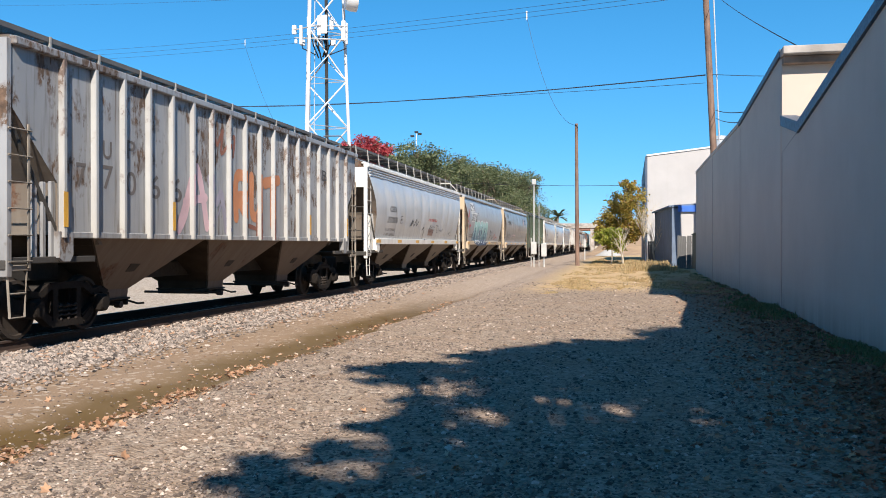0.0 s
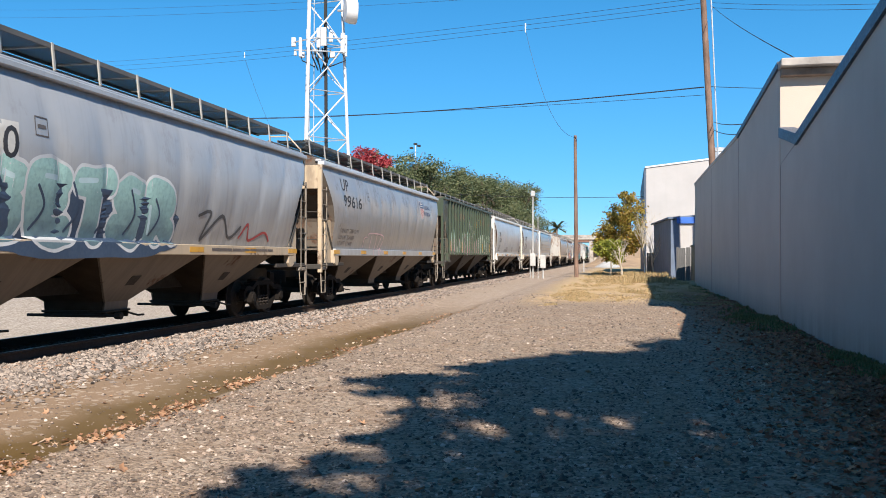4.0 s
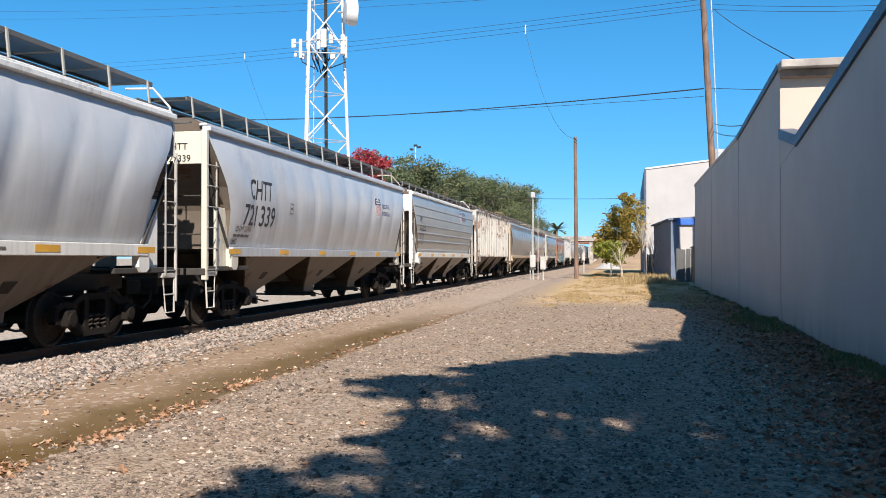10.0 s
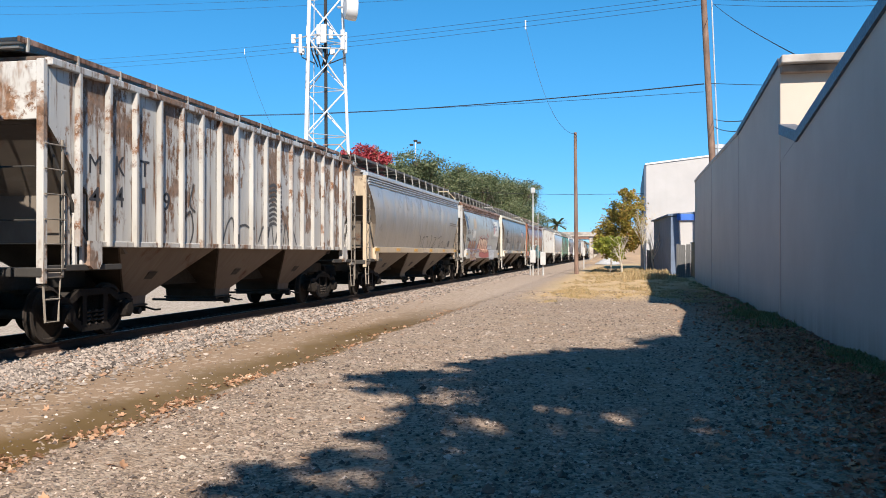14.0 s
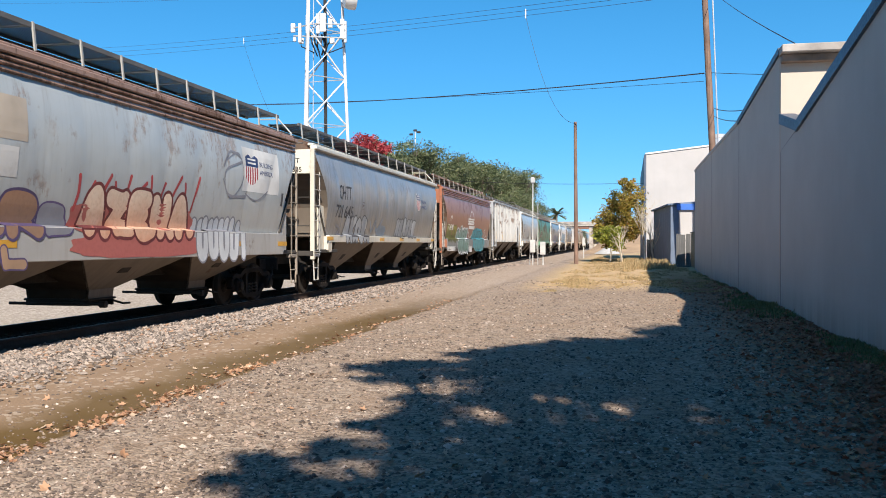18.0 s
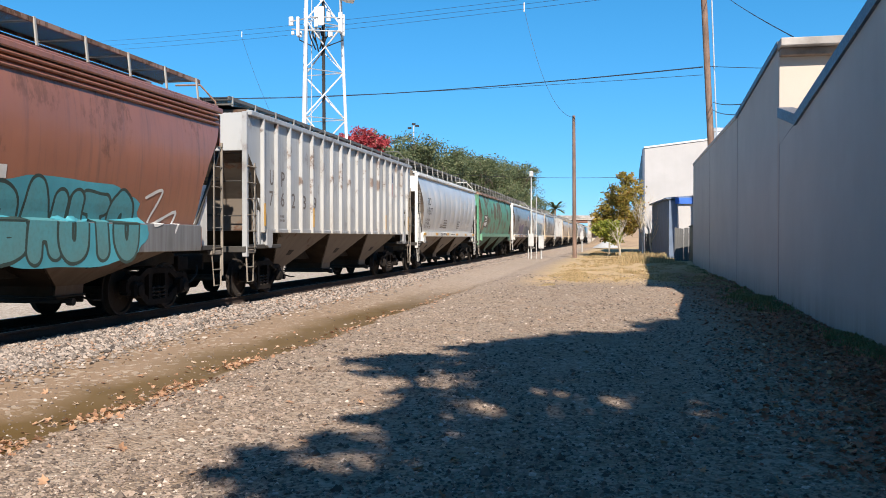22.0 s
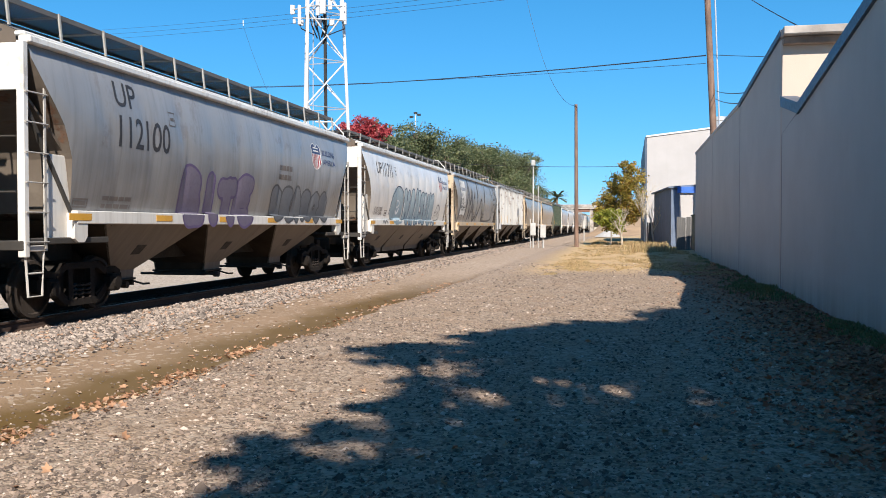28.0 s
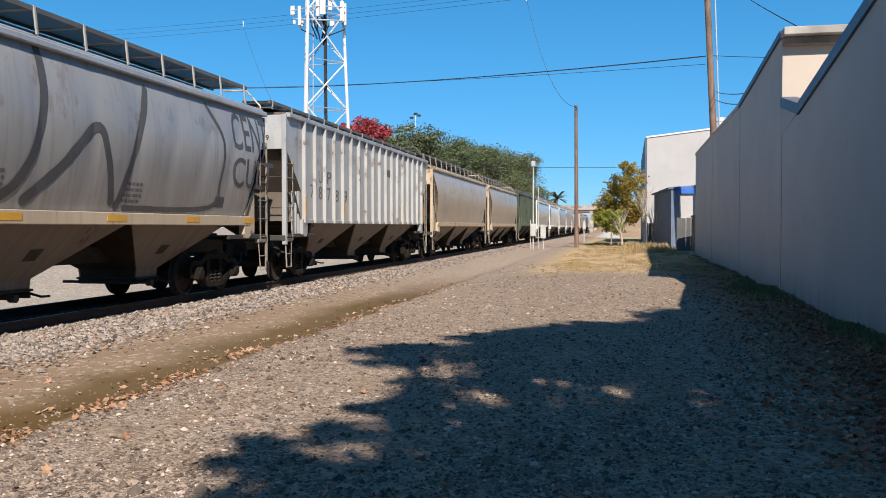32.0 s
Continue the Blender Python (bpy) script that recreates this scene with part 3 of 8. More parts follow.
part("front_wall", Shape().box(0.0, 7, 0, 0.15, -0.2, 4.4), M_WHITEWALL, shed)
part("corner_board", Shape().box(-0.03, 0.55, -0.04, 0.0, -0.2, 4.4), M_BLUEGREY, shed)
part("eave", Shape().box(0.4, 7, -0.2, 0.1, 4.15, 4.6), M_BLUE, shed, "bright blue eave board")
part("roof", Shape().prism([(-0.25, 4.5), (-0.25, 4.62), (3.5, 4.9), (7.2, 4.62), (7.2, 4.5)], -0.1, 13.1, "y"), M_BLUEGREY, shed)
part("back_wall", Shape().box(0, 7, 12.9, 13.05, -0.2, 4.5), M_BLUEGREY, shed)
bin_ = thing("container", "dark green steel container beside the shed", "container", at=YARD)
part("body", Shape().bev(3.9, 6.2, 56.5, 60.5, 0.1, 2.35, 0.03), M_GREEN, bin_)
part("lid", Shape().bev(3.84, 6.26, 56.4, 60.6, 2.35, 2.45, 0.02), M_GREEN, bin_)


def fence(x0, y0, x1, y1, h, n, label):
    f = thing("fence", label, "fence", at=YARD)
    r = random.Random(int(x0 * 10 + y0))
    ang = math.degrees(math.atan2(y1 - y0, x1 - x0))
    ln = math.hypot(x1 - x0, y1 - y0)
    w = ln / n
    bd = Shape().bev(-w * 0.495, w * 0.495, -0.012, 0.012, 0, h, 0.004).mesh("board", M_FENCE)
    for i in range(n):
        t = (i + 0.5) / n
        part("board", bd, None, f, at=pose(x0 + (x1 - x0) * t, y0 + (y1 - y0) * t, r.uniform(-0.06, 0.02), r.uniform(-1, 1), r.uniform(-0.6, 0.6), ang))
    for z in (h * 0.25, h * 0.8):
        part("fence_rail", Shape().beam((x0, y0 + 0.05, z), (x1, y1 + 0.05, z), 0.05, 0.09), M_FENCE, f)
    return f


fence(3.05, 62.5, 4.4, 62.2, 2.35, 9, "weathered grey board fence by the shed")
fence(1.5, 83.5, 2.6, 82.0, 2.1, 10, "weathered grey board fence behind the tree")

# overpass and embankment at the far end
bridge = thing("overpass", "concrete road overpass with rusty beams and pale piers", "bridge")
part("deck", Shape().box(-70, 60, 240, 250, 6.3, 6.75), M_CONC, bridge)
part("railing", Shape().box(-70, 60, 239.9, 240.1, 6.75, 7.5), M_FASCIA, bridge)
for xx in (-34, -15.5, -7.0):
    part("pier", Shape().bev(xx - 0.5, xx + 0.5, 240.5, 249, 0, 6.3, 0.05), M_FASCIA, bridge)
for i in range(4):
    part("beam", Shape().box(-70, -7.5, 240.3 + i * 3, 240.7 + i * 3, 5.6, 6.3), M_STEELBROWN, bridge)
part("back_wall", Shape().box(-6.5, 60, 246, 248, 0, 6.3), M_CONC, bridge)
bank = Shape()
bank.v, bank.f = [], []
bx, by = steps((-6.4, 40, 2.0)), steps((150, 245, 6))
bank.v = [(x, y, max(-0.1, (6.2 * min(1, max(0, (y - 165) / 70)) * min(1, max(0, (x + 6.4) / 5.0)) + 0.35 * noise.noise((x * 0.3, y * 0.3, 0))))) for y in by for x in bx]
bank.f = [(j * len(bx) + i, j * len(bx) + i + 1, (j + 1) * len(bx) + i + 1, (j + 1) * len(bx) + i) for j in range(len(by) - 1) for i in range(len(bx) - 1)]
solid("embankment", bank, M_EARTH, "bare brown earth embankment of the overpass", "embankment", kind="structure", smooth=True)
pile = Shape()
rr = steps((0, 3.2, 0.4))
for i, r in enumerate(rr):
    for k in range(20):
        a = k * math.pi / 10
        pile.v.append((r * math.cos(a) * 0.45, r * math.sin(a) * 0.8, max(-0.1, 0.85 * (1 - r / 3.0) + 0.12 * noise.noise((r * math.cos(a), r * math.sin(a), 1)))))
pile.f = [(i * 20 + k, i * 20 + (k + 1) % 20, i * 20 + 20 + (k + 1) % 20, i * 20 + 20 + k) for i in range(len(rr) - 1) for k in range(20)]
gp = solid("gravel_heap", pile, M_PALEGRAVEL, "heap of pale grey gravel", "gravel pile", smooth=True)
p = spot(1076, 476, 140)
gp.location = (p.x, p.y, 0.15)
gp.scale = (1.5, 1.5, 1.3)

# ---- the train ----
cache = {}


def kept(key, make):
    if key not in cache:
        cache[key] = make()
    return cache[key]


def recoloured(me, mat):
    key = (me.name, mat.name)
    if me.materials[0] == mat:
        return me
    if key not in cache:
        c = me.copy()
        c.materials[0] = mat
        cache[key] = c
    return cache[key]


SIDE = {
    "smooth": [(1.41, 1.66), (1.48, 2.0), (1.56, 2.5), (1.60, 3.0), (1.58, 3.5), (1.51, 3.9), (1.45, 4.10)],
    "corr": [(1.43, 1.66), (1.49, 2.0), (1.555, 2.5), (1.585, 3.0), (1.57, 3.5), (1.53, 3.9), (1.50, 4.12)],
    "rib": [(1.50, 1.62), (1.50, 2.4), (1.50, 3.4), (1.50, 4.36)],
}
def rounded(rows, step=0.22):
    """The same outline through closer points, curved between them."""
    out = []
    for i in range(len(rows) - 1):
        p0, p1, p2, p3 = rows[max(i - 1, 0)], rows[i], rows[i + 1], rows[min(i + 2, len(rows) - 1)]
        m = max(1, round((p2[1] - p1[1]) / step))
        for k in range(m):
            t = k / m
            x = 0.5 * (2 * p1[0] + (p2[0] - p0[0]) * t + (2 * p0[0] - 5 * p1[0] + 4 * p2[0] - p3[0]) * t * t + (3 * p1[0] - p0[0] - 3 * p2[0] + p3[0]) * t ** 3)
            out.append((x, p1[1] + (p2[1] - p1[1]) * t))
    return out + [rows[-1]]


SIDE["smooth"], SIDE["corr"] = rounded(SIDE["smooth"]), rounded(SIDE["corr"])
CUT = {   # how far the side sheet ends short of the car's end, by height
    "smooth": [(1.66, 1.25), (2.0, 1.18), (2.5, 1.1), (3.0, 0.85), (3.5, 0.45), (3.9, 0.2), (9, 0.12)],
    "corr": [(1.66, 1.35), (2.0, 1.3), (2.5, 0.95), (3.0, 0.55), (3.5, 0.2), (3.9, 0.12), (9, 0.1)],
    "rib": [(1.62, 1.2), (2.4, 1.18), (3.4, 0.14), (4.36, 0.1), (9, 0.1)],
}


def cut_at(kind, z):
    rows = CUT[kind]
    for (z0, c0), (z1, c1) in zip(rows, rows[1:]):
        if z <= z0:
            return c0
        if z < z1:
            return c0 + (c1 - c0) * (z - z0) / (z1 - z0)
    return rows[-1][1]


def side_x(kind, z):
    rows = SIDE[kind]
    for (x0, z0), (x1, z1) in zip(rows, rows[1:]):
        if z <= z1:
            return x0 + (x1 - x0) * (z - z0) / (z1 - z0)
    return rows[-1][0]


PANELS = 11


def wave_at(kind, L, wave, y, z):
    """How far a side sheet swells between its seams."""
    if not wave or not 1.68 < z < 4.05:
        return 0.0
    k = (y / (L / 2 - cut_at(kind, z)) + 1) / 2 * PANELS
    k = min(max(k, 0.0), PANELS - 1e-6)
    swell = 0.55 + 0.45 * math.sin(int(k) * 2.3 + L) ** 2
    return wave * swell * (math.sin(math.pi * (k % 1.0)) ** 0.5) * math.sin(math.pi * (z - 1.6) / 2.6)


def shell(kind, L, wave):
    """The tank of a covered hopper: bulged side sheets, rounded roof, ends cut back below."""
    half = SIDE[kind]
    if kind == "rib":
        roof = [(1.50, 4.42), (0.8, 4.56), (0.0, 4.60)]
    else:
        roof = [(1.36, 4.28), (1.05, 4.42), (0.6, 4.52), (0.0, 4.56)]
    prof = half + roof
    prof = prof + [(-x, z) for x, z in prof[-2::-1]]
    n = len(prof)
    st = [i / (PANELS * 8) * 2 - 1 for i in range(PANELS * 8 + 1)]
    s = Shape()
    v = []
    for t in st:
        for x, z in prof:
            y = t * (L / 2 - cut_at(kind, z))
            v.append((x + math.copysign(wave_at(kind, L, wave, y, z), x), y, z))
    f = []
    for k in range(len(st) - 1):
        f += [(k * n + i, k * n + i + 1, k * n + n + i + 1, k * n + n + i) for i in range(n - 1)]
        f.append((k * n + n - 1, k * n, k * n + n, k * n + n + n - 1))
    return s.add(v, f)


def end_sheet_shape(kind, L):
    """The inward sloping end of the tank, drawn for the lead end."""
    rows = [(x, z) for x, z in SIDE[kind]] + ([(1.50, 4.42)] if kind == "rib" else [(1.36, 4.28), (1.05, 4.42)])
    s = Shape()
    v = []
    for x, z in rows:
        y = -(L / 2 - cut_at(kind, z)) + 0.01
        v += [(-x + 0.004, y, z), (x - 0.004, y, z), (-x + 0.004, y + 0.02, z), (x - 0.004, y + 0.02, z)]
    f = []
    for i in range(len(rows) - 1):
        a, b = 4 * i, 4 * i + 4
        f += [(a, a + 1, b + 1, b), (a + 2, b + 2, b + 3, a + 3)]
    return s.add(v, f)


def hopper_shape(yc, top_l, z_top, b=0.5, skew=0.0):
    """A funnel under the body with sloping sheets."""
    a = top_l / 2
    s = Shape()
    top = [(-1.46, yc - a, z_top), (1.46, yc - a, z_top), (1.46, yc + a, z_top), (-1.46, yc + a, z_top)]
    mid = [(-0.62, yc - b - skew, 0.62), (0.62, yc - b - skew, 0.62), (0.62, yc + b - skew, 0.62), (-0.62, yc + b - skew, 0.62)]
    bot = [(x * 0.96, y, 0.46) for x, y, _ in mid]
    v = top + mid + bot
    f = [(3, 2, 1, 0), (8, 9, 10, 11)] + [(r + i, r + (i + 1) % 4, r + 4 + (i + 1) % 4, r + 4 + i) for r in (0, 4) for i in range(4)]
    return s.add(v, f)


def side_sheet_shape(yc, top_l, z_top, b=0.5):
    """The outer sheet of a hopper, a hand's breadth thick with its flange."""
    a = top_l / 2
    o = [(1.46, yc - a, z_top), (1.46, yc + a, z_top), (0.62, yc + b, 0.62), (0.62, yc - b, 0.62), (0.60, yc - b, 0.46), (0.60, yc + b, 0.46)]
    v = [(x + 0.012, y, z) for x, y, z in o] + [(x - 0.03, y, z) for x, y, z in o]
    f = [(0, 3, 2, 1), (3, 4, 5, 2), (6, 7, 8, 9), (9, 8, 11, 10), (0, 1, 7, 6), (1, 2, 8, 7), (0, 6, 9, 3), (2, 5, 11, 8), (3, 9, 10, 4)]
    return Shape().add(v, f)


def gate_shape(yc):
    s = Shape()
    s.bev(-0.66, 0.66, yc - 0.44, yc + 0.44, 0.42, 0.46, 0.012)
    s.bev(-0.64, 0.64, yc - 0.40, yc - 0.34, 0.33, 0.42, 0.012).bev(-0.64, 0.64, yc + 0.34, yc + 0.40, 0.31, 0.42, 0.012)
    s.bev(-0.40, 0.40, yc - 0.30, yc + 0.30, 0.36, 0.42, 0.02)
    s.tube([(-0.95, yc - 0.42, 0.37), (0.95, yc - 0.42, 0.37)], 0.028, 8).tube([(0.86, yc - 0.42, 0.37), (0.98, yc - 0.42, 0.37)], 0.065, 8)
    s.tube([(0.66, yc + 0.3, 0.40), (0.86, yc + 0.34, 0.34), (0.9, yc + 0.5, 0.34)], 0.022, 6)
    return s


def frame_shape():
    """The cast side frame of a truck, arched over two axle boxes."""
    o = [(-1.16, 0.44), (-1.14, 0.62), (-0.98, 0.70), (-0.72, 0.66), (-0.45, 0.80), (0.45, 0.80), (0.72, 0.66), (0.98, 0.70), (1.14, 0.62), (1.16, 0.44),
         (0.72, 0.40), (0.42, 0.20), (-0.42, 0.20), (-0.72, 0.40)]
    s = Shape()
    s.prism(o, 0.96, 1.00)
    ring = [(-0.62, 0.60), (-0.40, 0.70), (0.40, 0.70), (0.62, 0.60), (0.44, 0.33), (-0.44, 0.33)]
    for a, b in zip(o, o[1:] + o[:1]):
        s.beam((1.03, *a), (1.03, *b), 0.14, 0.11)
    for y in (-0.31, 0.31):
        s.beam((1.04, y, 0.24), (1.04, y, 0.78), 0.10, 0.13)
    s.beam((1.04, -0.95, 0.55), (1.04, -0.42, 0.26), 0.1).beam((1.04, 0.95, 0.55), (1.04, 0.42, 0.26), 0.1)
    return s


def wheelset_shape():
    s = Shape()
    for k in (-1, 1):
        a = 0.7175 * k
        s.turned([(a - 0.035 * k, 0.487), (a - 0.005 * k, 0.49), (a + 0.004 * k, 0.462), (a + 0.095 * k, 0.455), (a + 0.10 * k, 0.40), (a + 0.06 * k, 0.385),
                  (a + 0.045 * k, 0.17), (a + 0.1 * k, 0.13), (a + 0.1 * k, 0.09), (a - 0.06 * k, 0.09), (a - 0.05 * k, 0.17), (a - 0.03 * k, 0.385)], 28)
        s.turned([(k * 0.80, 0.085), (k * 1.12, 0.085)], 12)
        for j in range(3):
            c = math.cos(j * 2.094) * 0.055, math.sin(j * 2.094) * 0.055
            s.turned([(k * 1.12, 0.016), (k * 1.145, 0.016)], 6, at=(0, *c))
    return s.turned([(-0.7, 0.082), (0.7, 0.082)], 12)


def make_truck(car, y, rust, wheels):
    t = part("truck", kept("bolster", lambda: Shape().bev(-1.0, 1.0, -0.2, 0.2, 0.48, 0.78, 0.03).bev(-0.3, 0.3, -0.3, 0.3, 0.72, 0.95, 0.03).mesh("truck", M_GRIME)),
             None, car, "", at=pose(0, y, 0))
    side = kept("side_frame", lambda: frame_shape().mesh("side_frame", M_TRUCK))
    box = kept("axle_box", lambda: Shape().bev(0.98, 1.2, -0.15, 0.15, -0.14, 0.16, 0.04).turned([(1.2, 0.12), (1.23, 0.11), (1.235, 0.06)], 12).mesh("axle_box", M_TRUCK))

    def coils():
        s = Shape()
        for dy in (-0.2, 0.0, 0.2):
            pts = [(1.03 + 0.07 * math.cos(a), dy + 0.07 * math.sin(a), 0.26 + a * 0.0115) for a in [i * 0.7 for i in range(30)]]
            s.tube(pts, 0.02, 5)
        return s.mesh("spring", M_WHEEL)
    spring = kept("spring", coils)
    for turn in (0, 180):
        fr = part("side_frame", recoloured(side, rust), None, t, at=pose(0, 0, 0, 0, 0, turn))
        part("spring", spring, None, t, at=pose(0, 0, 0, 0, 0, turn))
        for dy in (-0.889, 0.889):
            part("axle_box", recoloured(box, rust), None, t, at=pose(0, 0, 0, 0, 0, turn) @ pose(0, dy, 0.457))
    ws = kept("wheelset", lambda: wheelset_shape().mesh("wheelset", M_WHEEL, True))
    for dy in (-0.889, 0.889):
        wheels[dy].append(part("wheelset", ws, None, t, at=pose(0, dy, WHEEL_R)))
    return t


def ladder_shape(z0, z1, w, rungs):
    """A ladder in the plane of x = 0; across it runs along y."""
    s = Shape()
    s.beam((0, w, z0), (0, w, z1), 0.02, 0.045)
    for i in range(rungs):
        z = z0 + 0.1 + (z1 - z0 - 0.2) * i / (rungs - 1)
        s.tube([(0.02, -0.05, z), (0.02, w + 0.05, z)], 0.012, 6)
    return s


def end_gear(car, sgn, L, kind, body, pale, walk_mat):
    """What stands on one end: platform, posts, ladders, slope braces, top panel, coupler, handrails."""
    e = L / 2
    fl = pose(0, 0, 0) if sgn < 0 else pose(0, 0, 0, 0, 0, 180)
    key = (kind, round(L, 2))

    def k(name, make, mat, smooth=False, more=()):
        return recoloured(kept((name, *key, *more), lambda: make().mesh(name, mat, smooth)), mat)
    rungs = M_LADDERWHITE if pale in (P["whiteend"], P["cream"]) else M_DUSTYSTEEL
    # all drawn for the end at -y, and turned about for the other
    top = 4.10 if kind != "rib" else 4.34
    low = 3.42 if kind != "rib" else 3.46
    part("end_panel", k("end_panel", lambda: Shape().bev(-1.46, 1.46, -e + 0.02, -e + 0.08, low, top, 0.01), pale), None, car, "", at=fl)
    part("slope_sheet", k("slope_sheet", lambda: Shape().prism([(-e + 0.1, low), (-e + 0.16, low), (-e + 2.55, 1.45), (-e + 2.45, 1.45)], -1.42, 1.42), M_ENDGRIME), None, car, at=fl)
    part("end_platform", k("end_platform", lambda: Shape().bev(-1.5, 1.5, -e - 0.02, -e + 0.10, 1.10, 1.24, 0.012).bev(-0.35, 0.35, -e, -e + 2.9, 0.86, 1.16, 0.015)
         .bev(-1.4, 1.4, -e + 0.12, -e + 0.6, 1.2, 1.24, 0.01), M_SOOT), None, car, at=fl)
    step = k("side_beam", lambda: Shape().bev(1.42, 1.50, -e + 0.1, -e + 2.2, 1.18, 1.28, 0.012), M_SOOT)
    pad = k("jacking_pad", lambda: Shape().prism([(-e + 1.15, 1.66), (-e + 1.15, 1.26), (-e + 1.25, 1.2), (-e + 1.42, 1.2), (-e + 1.5, 1.3), (-e + 1.5, 1.66)], 1.42, 1.56), pale)
    web = k("gusset", lambda: Shape().bev(1.38, 1.43, -e + 0.62, -e + 1.22, 1.26, 2.55, 0.01) if kind != "rib" else
            Shape().bev(1.40, 1.46, -e + 0.66, -e + 0.76, 1.22, 2.4, 0.01).bev(1.40, 1.46, -e + 0.88, -e + 0.96, 1.22, 2.4, 0.01).bev(1.40, 1.46, -e + 1.08, -e + 1.2, 1.22, 2.42, 0.01), P["whiteend"] if body == P["brown"] else pale)
    strut = k("brace", lambda: Shape().beam((1.44, -e + 0.08, 3.3), (1.44, -e + 1.3, 1.55), 0.06), M_SOOT)
    foot = k("stirrup", lambda: Shape().tube([(1.47, -e + 0.06, 1.16), (1.49, -e + 0.1, 0.42), (1.49, -e + 0.42, 0.42), (1.47, -e + 0.5, 1.16)], 0.02)
             .tube([(1.48, -e + 0.09, 0.76), (1.48, -e + 0.46, 0.76)], 0.016).bev(1.40, 1.5, -e + 0.02, -e + 0.56, 1.08, 1.17, 0.01), rungs)
    arch = k("corner_rail", lambda: Shape().tube([(1.3, -e - 0.06, top - 0.3), (1.3, -e - 0.08, top + 0.3), (0.95, -e - 0.06, top + 0.68), (0.4, -e, top + 0.68)], 0.022), walk_mat)
    for q in (1, -1):
        for nm, me in (("side_beam", step), ("jacking_pad", pad), ("gusset", web), ("brace", strut), ("stirrup", foot)) + ((("corner_rail", arch),) if sgn > 0 else ()):
            part(nm, me, None, car, at=fl @ Matrix.Diagonal((q, 1, 1, 1)))
    if sgn < 0:
        post = k("end_post", lambda: Shape().bev(1.40, 1.52, -e, -e + 0.11, 1.0, top + 0.02, 0.01), pale)
    else:
        post = k("end_stile", lambda: Shape().bev(1.46, 1.51, -e, -e + 0.05, 0.62, 3.5, 0.008), rungs)
    for q in (1, -1):
        part("end_post", post, None, car, at=fl @ Matrix.Diagonal((q, 1, 1, 1)))
    lad = k("ladder", lambda: ladder_shape(1.12, 3.5 if kind != "rib" else 3.2, 0.42, 6), rungs)
    for q in (1, -1):
        part("side_ladder", lad, None, car, at=fl @ pose(1.52 * q, -e + 0.06, 0))
    for z in (1.95, 2.75):
        part("hand_rail", k("hand_rail", lambda: Shape().tube([(-1.4, -e - 0.03, z), (1.4, -e - 0.03, z)], 0.016), M_SOOT, more=(z,)), None, car, at=fl)
    part("coupler", k("coupler", lambda: Shape().bev(-0.09, 0.09, -e - 0.22, -e + 0.5, 0.78, 0.94, 0.02)
         .prism([(-0.2, -e - 0.42), (0.06, -e - 0.46), (0.2, -e - 0.3), (0.12, -e - 0.18), (-0.16, -e - 0.2)], 0.72, 1.0, "z")
         .bev(-0.45, 0.45, -e - 0.06, -e, 0.7, 1.05, 0.02), M_WHEEL), None, car, at=fl)
    part("air_hose", k("air_hose", lambda: Shape().tube([(0.3, -e - 0.02, 0.85), (0.32, -e - 0.12, 0.6), (0.25, -e - 0.28, 0.42), (0.12, -e - 0.42, 0.5)], 0.025), M_BLACK), None, car, at=fl)
    if sgn > 0:
        part("brake_wheel", k("brake_wheel", lambda: Shape().tube([(0.55 + 0.26 * math.cos(i * 0.524), -e - 0.1, 2.9 + 0.26 * math.sin(i * 0.524)) for i in range(13)], 0.02)
             .beam((0.3, -e - 0.1, 2.9), (0.8, -e - 0.1, 2.9), 0.03).beam((0.55, -e - 0.1, 2.65), (0.55, -e - 0.1, 3.15), 0.03).tube([(0.55, -e - 0.1, 2.9), (0.55, -e + 0.1, 2.9)], 0.03), M_WHEEL), None, car, at=fl)
    part("crossover", k("crossover", lambda: Shape().box(-1.2, 1.2, -e - 0.12, -e - 0.02, top + 0.16, top + 0.19), M_WALKDARK), None, car, at=fl)


